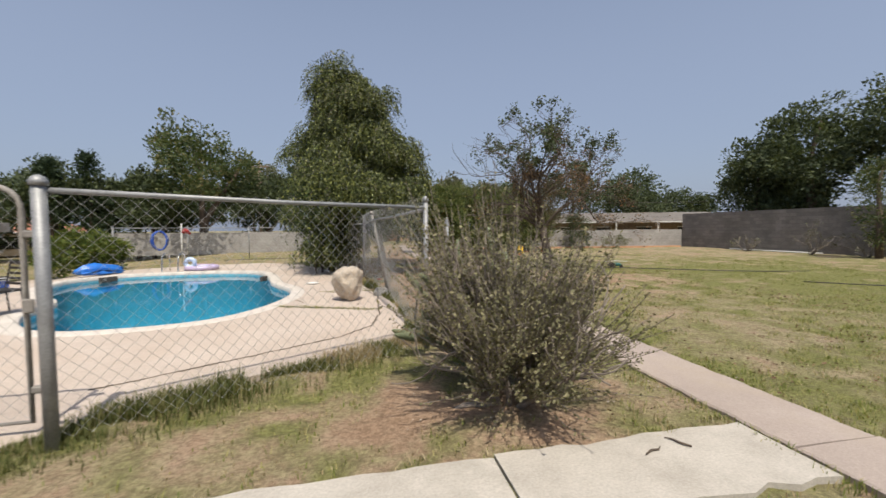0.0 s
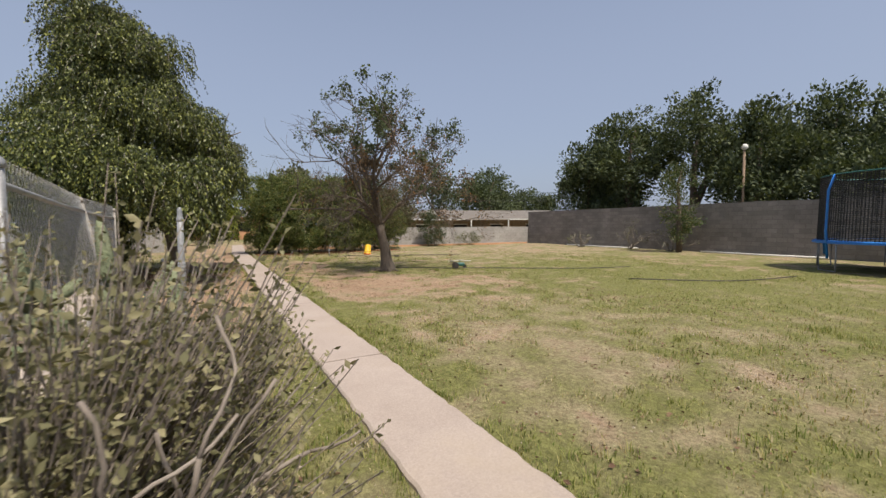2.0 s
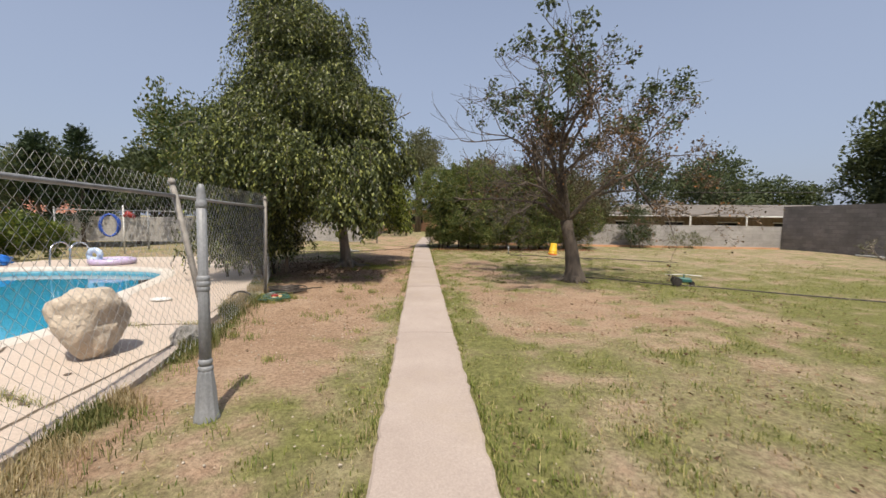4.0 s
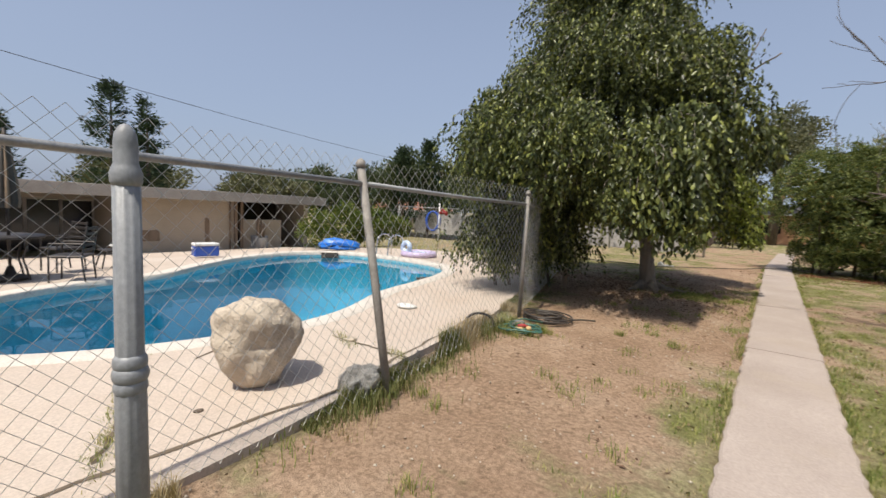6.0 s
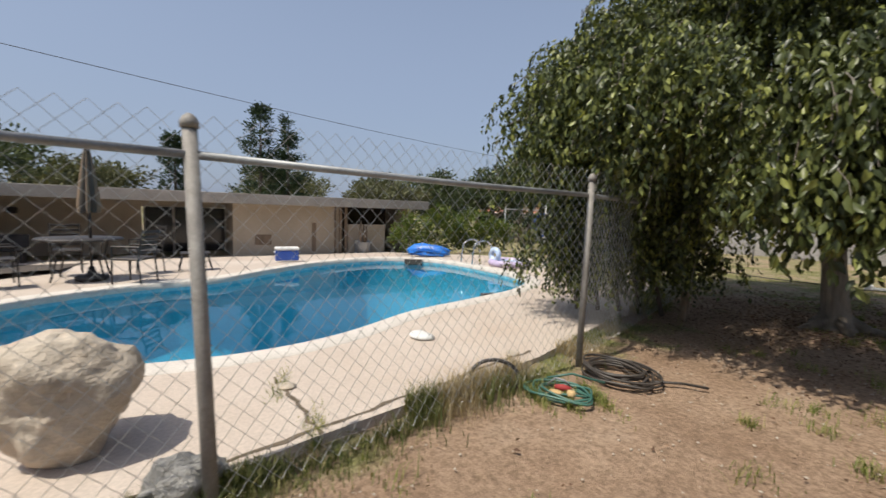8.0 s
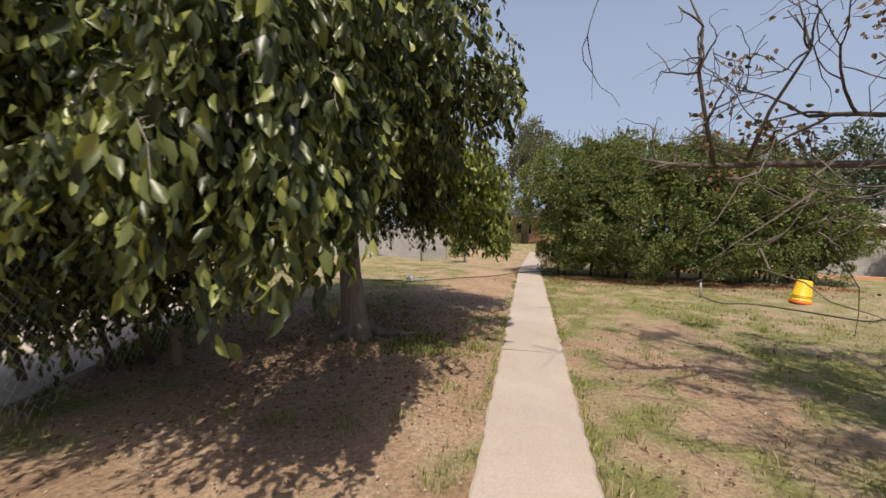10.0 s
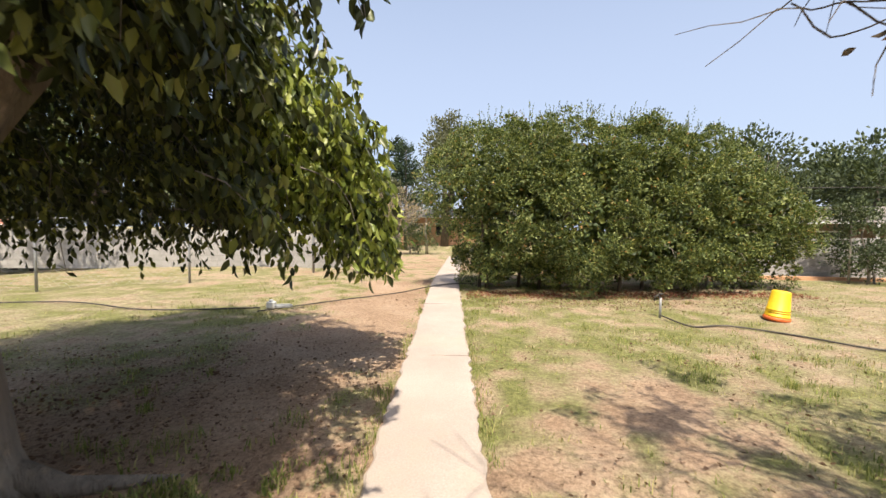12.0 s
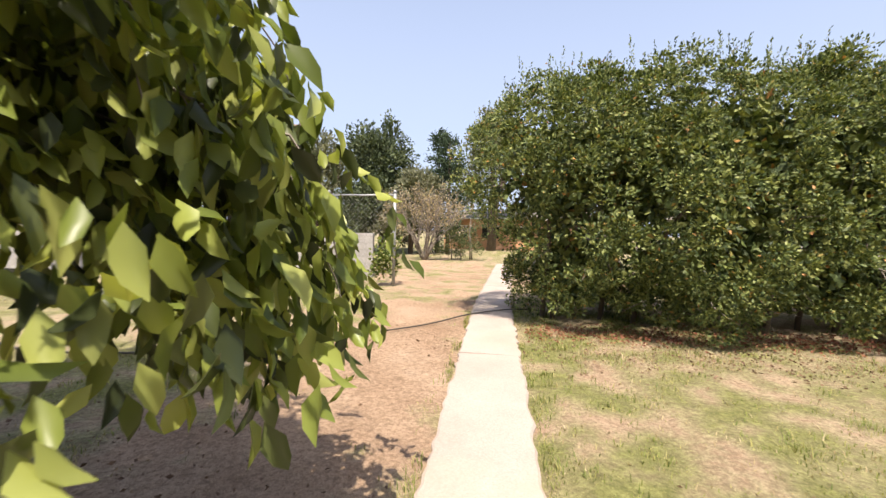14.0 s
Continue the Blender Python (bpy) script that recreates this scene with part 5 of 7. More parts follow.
for k in range(3):
    put("pipe_loop", Acc().tube([(0.30 + 0.22 * math.cos(t), 0.10 * math.sin(t), 0.05 + 0.02 * k) for t in np.linspace(0, 2 * math.pi, 18, endpoint=False)], 0.013, 6, closed=True), M["grey"], valve, "", True)

stakes = thing("timber_stake", (-3.48, 11.0, 0), "short weathered timber stake under the tree", "stake")
put("stake", Acc().box((0, 0, 0.20), (0.09, 0.06, 0.42), bevel=0.01), M["wood"], stakes)
for k, (x, y, rz) in enumerate(((-1.28, -1.85, 20), (-1.05, -1.78, 120))):
    s = put("fallen_twig", Acc().tube([(-0.14, 0, 0.03), (-0.03, 0.02, 0.034), (0.06, -0.01, 0.03), (0.13, 0.02, 0.03)], [0.010, 0.012, 0.010, 0.005], 6), M["darkbark"], None, "dark twig lying on the concrete path", True)
    tagged(s, category="twig").matrix_world = pose(x, y, 0.01, 0, 0, rz) @ Matrix.Diagonal((0.62, 0.62, 0.62, 1))


# ---------------------------------------------------------------- plants
def limb_path(p0, d0, length, rng, droop=0.0, wander=0.25, n=7):
    p, d = np.array(p0, float), unit(np.array(d0, float))
    pts = [p.copy()]
    for _ in range(n):
        d = unit(d + rng.normal(0, wander, 3) / math.sqrt(n) + np.array([0, 0, -droop / n]))
        p = p + d * length / n
        pts.append(p.copy())
    return pts, d


def branch_tree(acc, p0, d0, length, radius, depth, rng, tips, spread=0.6, ratio=0.72, kids=(2, 3), droop=0.0, wander=0.35, minr=0.006):
    pts, d = limb_path(p0, d0, length, rng, droop, wander)
    r1 = max(radius * 0.6, minr)
    acc.tube(pts, list(np.linspace(radius, r1, len(pts))), 8 if radius > 0.05 else 5)
    tips.append((pts, depth))
    if depth == 0:
        return
    for k in range(rng.integers(kids[0], kids[1] + 1)):
        i = len(pts) - 1 if k == 0 else rng.integers(len(pts) // 2, len(pts))
        nd = unit(d + rng.normal(0, spread, 3))
        branch_tree(acc, pts[i], nd, length * ratio * rng.uniform(0.75, 1.2), r1 * rng.uniform(0.65, 0.9), depth - 1, rng, tips, spread, ratio, kids, droop, wander, minr)


# weeping shade tree: drooping leafy shoots over a dome
def build_shade_tree():
    rng = np.random.default_rng(41)
    TX, TY = -2.25, 12.52
    tree = thing("shade_tree", (TX, TY, 0), "dense weeping shade tree with drooping green leaves", "tree")
    tr = Acc()
    tr.tube([(0, 0, -0.1), (0.0, 0, 0.05), (-0.01, 0.0, 0.25), (-0.07, 0, 0.8), (-0.14, 0.02, 1.35), (-0.19, 0.0, 1.75)], [0.29, 0.22, 0.16, 0.135, 0.14, 0.20], 16)
    for a, z, r in ((0.2, 1.45, 0.07), (1.6, 1.55, 0.08), (2.9, 1.42, 0.075), (4.1, 1.52, 0.085), (5.2, 1.6, 0.07), (5.9, 1.36, 0.05)):
        c, sx = (0.10 * math.cos(a) - 0.16, 0.10 * math.sin(a)), 0.06 * math.cos(a)
        tr.tube([(c[0], c[1], z - 0.13), (c[0] + sx, c[1] + 0.06 * math.sin(a), z - 0.05), (c[0] + sx, c[1] + 0.06 * math.sin(a), z + 0.06), (c[0], c[1], z + 0.14)], [0.03, r, r * 0.95, 0.03], 9)
    for a, ln in ((0.35, 0.9), (2.4, 0.5), (4.2, 0.55), (5.4, 0.4)):
        tr.tube([(0.10 * math.cos(a), 0.10 * math.sin(a), 0.14), (0.35 * math.cos(a), 0.35 * math.sin(a), 0.03), (ln * math.cos(a), ln * math.sin(a), -0.02)], [0.10, 0.06, 0.02], 8)
    put("trunk", tr, M["bark"], tree, "smooth pale trunk with spreading roots", True)
    for a, e, ln in ((0.4, 0.9, 2.6), (1.5, 1.0, 2.8), (2.7, 0.8, 3.0), (3.6, 0.9, 2.8), (4.7, 0.8, 2.6), (5.6, 1.0, 2.6), (3.1, 1.5, 4.2)):
        acc, tips = Acc(), []
        d = (math.cos(a) * math.cos(e), math.sin(a) * math.cos(e), math.sin(e))
        branch_tree(acc, (-0.18 + 0.05 * d[0], 0.05 * d[1], 1.68), d, ln * 0.48, 0.095, 2, rng, tips, 0.5, 0.7)
        put("limb", acc, M["bark"], tree, "", True)

    def radius(z):
        return np.interp(z, [1.5, 2.4, 3.3, 4.3, 5.2, 6.2, 7.1, 7.9], [2.30, 2.66, 2.56, 2.2, 1.80, 1.45, 1.0, 0.3])

    def dome(z, ang, f):
        ax = -0.72 - 0.13 * (z - 3.0).clip(0, 5)
        r = radius(z) * f
        low = np.clip((4.6 - z) / 2.0, 0, 1)
        return np.stack([ax + 0.94 * r * np.cos(ang), r * np.sin(ang) * np.where(np.sin(ang) < 0, 1 + 0.26 * low, 1.12), z], 1)
    # boughs: heavy clumps with gaps of shade between them
    C = 128
    cz = rng.uniform(1.8, 7.7, C)
    cz = cz[rng.uniform(size=C) < np.clip(radius(cz) / 2.7, 0.35, 1)]
    hub = dome(cz, rng.uniform(0, 2 * math.pi, len(cz)), rng.uniform(0.84, 1.06, len(cz)))
    heavy = np.stack([rng.normal(-1.75, 0.34, 34), rng.uniform(-3.45, -1.4, 34), rng.uniform(2.2, 3.8, 34)], 1)   # boughs leaning over the fence
    heavy[:, 0] = heavy[:, 0].clip(-2.2, -1.2)
    lean = np.stack([rng.uniform(-1.85, -0.3, 22), rng.uniform(-3.65, -3.0, 22), rng.uniform(2.2, 3.0, 22)], 1)
    front = np.stack([rng.normal(0.62, 0.28, 12), rng.normal(-2.75, 0.22, 12), rng.uniform(1.55, 2.9, 12)], 1)
    stems = np.stack([rng.normal(-1.25, 0.25, 10), rng.normal(-1.9, 0.3, 10), rng.uniform(1.2, 2.3, 10)], 1)
    hub = np.concatenate([hub, heavy, lean, front, stems])
    per = 41
    start = (hub[:, None, :] + rng.normal(0, 1, (len(hub), per, 3)).clip(-1.6, 1.6) * [0.26, 0.26, 0.22]).reshape(-1, 3)
    zi = rng.uniform(1.5, 7.4, 8200)
    start = np.concatenate([start, dome(zi, rng.uniform(0, 2 * math.pi, 8200), rng.uniform(0.08, 0.72, 8200) ** 0.6)])
    n = len(start)
    cen = np.array([-0.6, 0, 0])
    out = unit((start - cen) * [1, 1, 0] + rng.normal(0, 0.35, (n, 3)) * [1, 1, 0])
    ln = rng.uniform(0.45, 1.05, n)
    trunk_gap = (np.hypot(start[:, 0] - 0.1, start[:, 1] + 0.2) < 0.95) & (start[:, 1] < 0.7)
    start[:, 2] = np.maximum(start[:, 2], np.where(trunk_gap, 2.5, np.where((start[:, 1] < -1.3) | (start[:, 1] > 0.9), 1.32, 1.60)) + 0.3 * rng.uniform(size=n))
    # leafy skirt reaching down to the deck beside the fence
    S = 1150
    sk = np.stack([-2.02 + rng.normal(0, 0.30, S), -2.70 + rng.normal(0, 0.42, S), rng.uniform(0.62, 2.9, S)], 1)
    # leafy growth round the thin stems behind the fence
    T = 850
    sk = np.concatenate([sk, np.stack([-1.42 + rng.normal(0, 0.30, T), -1.80 + rng.normal(0, 0.38, T), rng.uniform(0.75, 2.5, T)], 1)])
    S += T
    # low bough beside the path
    B = 250
    bz = rng.uniform(1.2, 2.9, B)
    bough = np.stack([1.28 + rng.normal(0, 0.20, B) - 0.50 * (bz - 1.5), 1.98 + rng.normal(0, 0.34, B), bz], 1)
    start = np.concatenate([start, sk, bough])
    out = np.concatenate([out, 0.6 * unit(rng.normal(0, 1, (S, 3)) * [1, 1, 0]), unit(np.stack([rng.uniform(0.2, 0.9, B), rng.uniform(0.2, 1, B), 0 * bz], 1))])
    ln = np.concatenate([ln, rng.uniform(0.5, 0.9, S), rng.uniform(0.45, 0.85, B)])
    n = len(start)
    K = 17
    t = np.linspace(0.05, 1, K)[None, :, None]
    drop = np.array([0, 0, -1.0])
    path = start[:, None, :] + ln[:, None, None] * (out[:, None, :] * (t * 0.95 - 0.40 * t ** 2) + drop * (t ** 1.9) * 0.66 + np.array([0, 0, 0.12]) * t)
    path = path + rng.normal(0, 0.018, path.shape)
    tang = np.gradient(path, axis=1)
    # kept off the path low down; edges fitted to the camera's view, cut to admit sun
    wx, wy, wz = path[..., 0] + TX, path[..., 1] + TY, path[..., 2]
    edge = np.where(wz > 2.4, np.where((wy > 12.7) & (wy < 14.6), np.where(wz > 2.9, -1.15, -0.6), -0.18), np.where(wy < 13.4, -0.90, -0.34))
    # leaves cleared along the camera's line of sight, where the trunk and its knuckles show
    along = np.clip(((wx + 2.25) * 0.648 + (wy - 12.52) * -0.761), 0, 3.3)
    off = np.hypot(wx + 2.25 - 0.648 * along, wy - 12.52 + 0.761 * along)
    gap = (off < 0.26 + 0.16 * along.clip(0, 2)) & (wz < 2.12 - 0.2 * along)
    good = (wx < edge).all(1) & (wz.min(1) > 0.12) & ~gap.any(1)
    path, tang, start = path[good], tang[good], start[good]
    n = len(path)
    pos = path.reshape(-1, 3)
    side = rng.normal(0, 1, pos.shape)
    axis = unit(unit(tang.reshape(-1, 3)) * 0.45 + unit(side) * 0.85 + np.array([0, 0, -0.45]))
    # the nearest leaves, over the path, are leaves of their own
    own = (pos[:, 1] > 0.9) & (pos[:, 0] > 1.0) & (pos[:, 2] < 2.05) & (pos[:, 2] > 0.98) & (rng.uniform(size=len(pos)) < 0.35)
    own &= (np.cumsum(own) <= 290)
    near = ~own & (pos[:, 0] > 0.35) & (pos[:, 2] < 3.3)
    far = ~own & ~near
    near &= (pos[:, 1] < 0.95) | (pos[:, 0] < 0.75) | (pos[:, 2] > 0.98)
    # leaves on the bough beside the path that take the sunlit copy of the colour
    young = near & (pos[:, 1] > 0.95) & (pos[:, 0] > 0.75) & (rng.uniform(size=len(pos)) < 0.62)
    near &= ~young
    put("young_foliage", leaf_mesh("young_foliage", pos[young], unit(axis[young] + [0, 0, -0.7]), 0.112, 0.46, M["sunlitleaf"], rng, rich=True), M["sunlitleaf"], tree, "yellow-green leaves coloured as sunlit", kind="stuff")
    put("crown", leaf_mesh("crown", pos[far], unit(axis[far] + [0, 0, -0.55]), 0.084, 0.46, M["mulberry"], rng), M["mulberry"], tree, "drooping green leaves", kind="stuff")
    put("low_crown", leaf_mesh("low_crown", pos[near], unit(axis[near] + [0, 0, -0.8]), 0.108, 0.44, M["mulberry"], rng, rich=True), M["mulberry"], tree, "drooping green leaves", kind="stuff")
    shoots = Acc()
    for i in rng.choice(n, 1500, replace=False):
        shoots.tube(path[i, ::4], [0.006, 0.005, 0.004, 0.003, 0.002], 4, False)
    put("shoot_mass", shoots, M["twig"], tree, "thin pale shoots", kind="stuff")
    single = leaf_mesh("leaf", np.zeros((1, 3)), np.array([[0, 0, -1.0]]), 0.125, 0.47, M["sunlitleaf"], np.random.default_rng(2), rich=True)
    for p, a in zip(pos[own], axis[own]):
        lf = new("leaf", single)
        lf.parent = tree
        q = Vector(a).to_track_quat("-Z", "Y")
        lf.matrix_local = Matrix.LocRotScale(Vector(p), q @ Euler((0, 0, rng.uniform(0, 6.28))).to_quaternion(), Vector((1, 1, 1)) * rng.uniform(0.75, 1.2))
    # thin stems under the skirt
    for k in range(5):
        a = Acc().tube([(-1.55 - 0.18 * k, -1.5 - 0.25 * k, -0.02), (-1.7 - 0.16 * k, -1.65 - 0.24 * k, 0.8), (-1.5 - 0.1 * k, -1.6 - 0.2 * k, 1.7), (-1.2, -1.2, 2.6)], [0.035, 0.03, 0.028, 0.02], 7)
        put("stem", a, M["darkbark"], tree, "", True)


build_shade_tree()


def build_dying_tree():
    rng = np.random.default_rng(83)
    tree = thing("dying_tree", (3.62, 10.03, 0), "half-dead tree with brown leaves and green tips", "tree")
    tr = Acc()
    tr.tube([(0.02, 0, -0.1), (0.03, 0, 0.06), (0, 0, 0.3), (-0.07, 0, 0.8), (-0.15, 0.03, 1.15), (-0.20, 0.05, 1.45)], [0.32, 0.27, 0.185, 0.15, 0.135, 0.15], 14)
    for a in (0.3, 1.8, 3.0, 4.6, 5.5):
        tr.tube([(0.08 * math.cos(a), 0.08 * math.sin(a), 0.16), (0.25 * math.cos(a), 0.25 * math.sin(a), 0.02), (0.45 * math.cos(a), 0.45 * math.sin(a), -0.03)], [0.09, 0.05, 0.02], 7)
    put("trunk", tr, M["greybark"], tree, "rough leaning trunk", True)
    limbs = [((-0.80, -0.25, 0.95), 1.9, 0.075), ((-0.30, 0.2, 1.3), 2.6, 0.09), ((-0.05, -0.1, 1.4), 2.7, 0.095), ((0.85, -0.1, 0.85), 2.8, 0.075), ((0.5, -0.5, 0.9), 1.9, 0.06), ((-0.30, 0.85, 0.75), 1.9, 0.07), ((-0.3, -0.6, 0.8), 1.7, 0.055), ((0.3, 0.8, 0.7), 1.8, 0.06)]
    all_tips = []
    for d, ln, r in limbs:
        acc, tips = Acc(), []
        branch_tree(acc, (-0.19, 0.05, 1.40), d, ln * 0.74, r * 0.9, 4, rng, tips, 0.52, 0.68, (3, 4), -0.15, 0.32, 0.004)
        put("limb", acc, M["greybark"], tree, "", True)
        all_tips += tips
    # a long bare limb reaching towards the path
    acc = Acc()
    acc.tube([(-0.19, 0.05, 1.40), (-0.65, 0.72, 1.88), (-1.25, 1.22, 1.98), (-1.82, 1.32, 2.00), (-2.33, 1.14, 1.96), (-2.60, 1.06, 1.96), (-2.86, 1.02, 2.00)], [0.055, 0.042, 0.033, 0.027, 0.023, 0.016, 0.009], 8)
    acc.tube([(-2.30, 1.14, 1.95), (-2.42, 1.02, 2.28), (-2.52, 0.93, 2.62), (-2.50, 0.95, 2.95), (-2.66, 0.96, 3.30)], [0.019, 0.016, 0.013, 0.009, 0.004], 7)
    acc.tube([(-2.05, 1.23, 1.97), (-1.98, 1.05, 2.36), (-1.80, 0.95, 2.75), (-1.88, 1.0, 3.15)], [0.017, 0.013, 0.009, 0.004], 7)
    twigs = []
    for p in ((-2.52, 0.93, 2.62), (-2.42, 1.02, 2.28), (-2.60, 1.06, 1.96), (-2.74, 1.04, 1.98), (-1.80, 0.95, 2.75), (-2.50, 0.95, 2.95), (-1.55, 1.27, 1.99)):
        for _ in range(3):
            branch_tree(acc, p, unit(rng.normal(0, 1, 3) + [-0.3, 0, 0.5]), 0.26, 0.009, 2, rng, twigs, 0.6, 0.7, (1, 2), 0.0, 0.6, 0.002)
    put("limb", acc, M["greybark"], tree, "long bare limb", True)
    dead = np.array([(-2.28, 1.13, 1.93), (-2.1, 1.2, 1.92), (-2.38, 1.06, 2.15), (-2.0, 1.1, 2.25), (-1.8, 1.3, 1.94), (-2.45, 1.0, 2.4)])
    dp = dead[rng.integers(0, len(dead), 120)] + rng.normal(0, 0.07, (120, 3))
    put("withered_tuft", leaf_mesh("withered_tuft", dp, rng.normal(0, 1, dp.shape) + [0, 0, -0.8], 0.046, 0.8, M["brownleaf"], rng, rich=True), M["brownleaf"], tree, "withered orange leaves", kind="stuff")
    ends = np.array([p for pts, dep in all_tips if dep <= 1 for p in pts[2:]])
    up = ends[:, 2] + 0.12 * ends[:, 0]
    cut = np.percentile(up, 62)
    hi = ends[up > cut]
    hub = hi[rng.choice(len(hi), min(180, len(hi)), replace=False)]
    hub = hub[hub[:, 0] > -2.4]
    gpos = (hub[:, None, :] + rng.normal(0, 0.085, (len(hub), 28, 3))).reshape(-1, 3)
    put("green_leaves", leaf_mesh("green_leaves", gpos, rng.normal(0, 1, gpos.shape) + [0, 0, -0.3], 0.095, 0.62, M["fartree"], rng), M["fartree"], tree, "tufts of dark green leaves", kind="stuff")
    lo = ends[up < cut + 1.0]
    pick = lo[rng.choice(len(lo), 9500)]
    bpos = pick + rng.normal(0, 0.09, pick.shape)
    bpos = bpos[bpos[:, 0] + 0.25 * bpos[:, 1] > -1.15]
    put("brown_leaves", leaf_mesh("brown_leaves", bpos, rng.normal(0, 1, bpos.shape) + [0, 0, -0.8], 0.068, 0.6, M["brownleaf"], rng, rich=True), M["brownleaf"], tree, "withered brown leaves", kind="stuff")
    low = ends[ends[:, 2] < 3.2]
    hang = Acc()
    for p in low[rng.choice(len(low), min(420, len(low)), replace=False)]:
        pts, _ = limb_path(p, rng.normal(0, 0.7, 3) + [0, 0, -0.6], rng.uniform(0.3, 0.8), rng, 0.6, 0.8, 5)
        hang.tube(pts, [0.006, 0.005, 0.004, 0.003, 0.0025, 0.002], 3, False)
    put("dry_twig_mass", hang, M["greybark"], tree, "tangle of fine dry twigs", kind="stuff")
    q = rng.normal(0, 1, (9000, 3)).clip(-1.9, 1.9) * [0.62, 0.55, 0.55] + [0.02, 0.05, 2.05]
    put("sparse_leaves", leaf_mesh("sparse_leaves", q, rng.normal(0, 1, q.shape), 0.042, 0.45, M["drybrush"], rng), M["greytwigleaf"], tree, "fine grey-green foliage low in the crown", kind="stuff")


build_dying_tree()


def leafy_mass(name, base, lobes, count, size, material, label, category, seed, width=0.55, stems=0, stem_mat=None, kind="", droop=-0.1, shell=0.55, stem_h=1.2, spikes=0, per=34, clump=3.0):
    """A shrub or far tree: trunk and stems, and a crown of leaves filling several uneven lobes."""
    rng = np.random.default_rng(seed)
    ob = thing(name, base, label, category, kind=kind)
    vol = np.array([l[3] * l[4] * l[5] for l in lobes]) ** 0.67
    pick = rng.choice(len(lobes), count, p=vol / vol.sum())
    L = np.array(lobes)[pick]
    d = unit(rng.normal(0, 1, (count, 3)))
    bumps = 1 + 0.16 * np.sin(d[:, 0] * 5 + pick) * np.sin(d[:, 1] * 6 + 2 * pick) + 0.12 * np.sin(d[:, 2] * 9 + d[:, 0] * 7 + pick)
    r = np.minimum(bumps * (shell + (1 - shell) * rng.uniform(0, 1, count)) ** 0.7, 1.10)
    # leaves gather in clumps
    lead = (np.arange(count) // per) * per
    d, r, L = d[lead], r[lead], L[lead]
    pos = L[:, :3] + d * r[:, None] * L[:, 3:6] + unit(rng.normal(0, 1, (count, 3))) * [1, 1, 0.75] * size * clump * rng.uniform(0.1, 1, (count, 1)) ** 0.6
    pos[:, 2] = np.maximum(pos[:, 2], 0.05)
    put("crown", leaf_mesh("crown", pos, d * 0.8 + rng.normal(0, 0.45, (count, 3)) + [0, 0, 0.45 + droop], size, width, material, rng), material, ob, "", kind="stuff")
    if stems:
        for k in range(stems):
            l = lobes[k % len(lobes)]
            a = rng.uniform(0, 6.28)
            f = (0.25 * rng.uniform(-1, 1) * (stems > 2), 0.25 * rng.uniform(-1, 1) * (stems > 2))
            if stems > 2:
                f = (l[0] * 0.75 + 0.3 * l[3] * math.cos(a), l[1] + 0.3 * l[4] * math.sin(a))
            th = max(0.03, 0.035 * l[2]) if stems <= 2 else 0.03
            t = Acc().tube([(f[0], f[1], -0.1), (f[0] * 0.9 + l[0] * 0.1, f[1] * 0.9 + l[1] * 0.1, l[2] * 0.45), (l[0], l[1], l[2]), (l[0] + 0.2 * l[3] * math.cos(a), l[1] + 0.2 * l[4] * math.sin(a), l[2] + 0.6 * l[5])], [th * 1.25, th, th * 0.6, th * 0.25], 8)
            put("trunk" if stems <= 2 else "stem", t, stem_mat or M["darkbark"], ob, "", True)
    if spikes:
        sp = Acc()
        for _ in range(spikes):
            l = lobes[rng.integers(0, len(lobes))]
            a, e = rng.uniform(0, 6.28), rng.uniform(0.7, 1.4)
            dd = Vector((math.cos(a) * math.cos(e), math.sin(a) * math.cos(e), math.sin(e)))
            p = Vector((l[0] + dd.x * l[3] * 0.85, l[1] + dd.y * l[4] * 0.85, l[2] + dd.z * l[5] * 0.85))
            h = rng.uniform(0.25, 0.8) * size * 7
            sp.tube([p, p + dd * h * 0.5 + Vector((rng.normal(0, 0.05), rng.normal(0, 0.05), h * 0.2)), p + dd * h * 0.8 + Vector((0, 0, h * 0.45))], [0.012, 0.008, 0.003], 4, False)
        put("bare_twig_mass", sp, M["twig"], ob, "bare upright twigs", kind="stuff")
    return ob


# big rounded hedge beside the path
hedge_lobes = [(0.72, -0.1, 2.5, 1.2, 1.3, 1.25), (1.35, 0.0, 1.9, 1.35, 1.55, 2.05), (2.1, -0.1, 2.75, 1.3, 1.3, 1.1), (3.6, -0.1, 2.8, 1.3, 1.3, 1.1), (5.15, 0.1, 2.7, 1.3, 1.3, 1.1), (6.6, 0.35, 2.4, 1.0, 1.0, 0.9), (2.8, -0.2, 1.9, 1.6, 1.7, 2.1), (4.4, -0.1, 1.85, 1.55, 1.6, 2.1), (5.9, 0.3, 1.75, 1.4, 1.4, 2.1), (1.1, 0.5, 0.75, 0.95, 1.0, 0.8), (3.3, 0.0, 0.8, 1.9, 1.15, 0.85), (5.3, 0.35, 0.75, 1.6, 1.1, 0.8), (6.8, 0.4, 1.3, 0.9, 1.0, 1.5), (7.9, 0.6, 1.45, 1.0, 0.9, 1.45)]
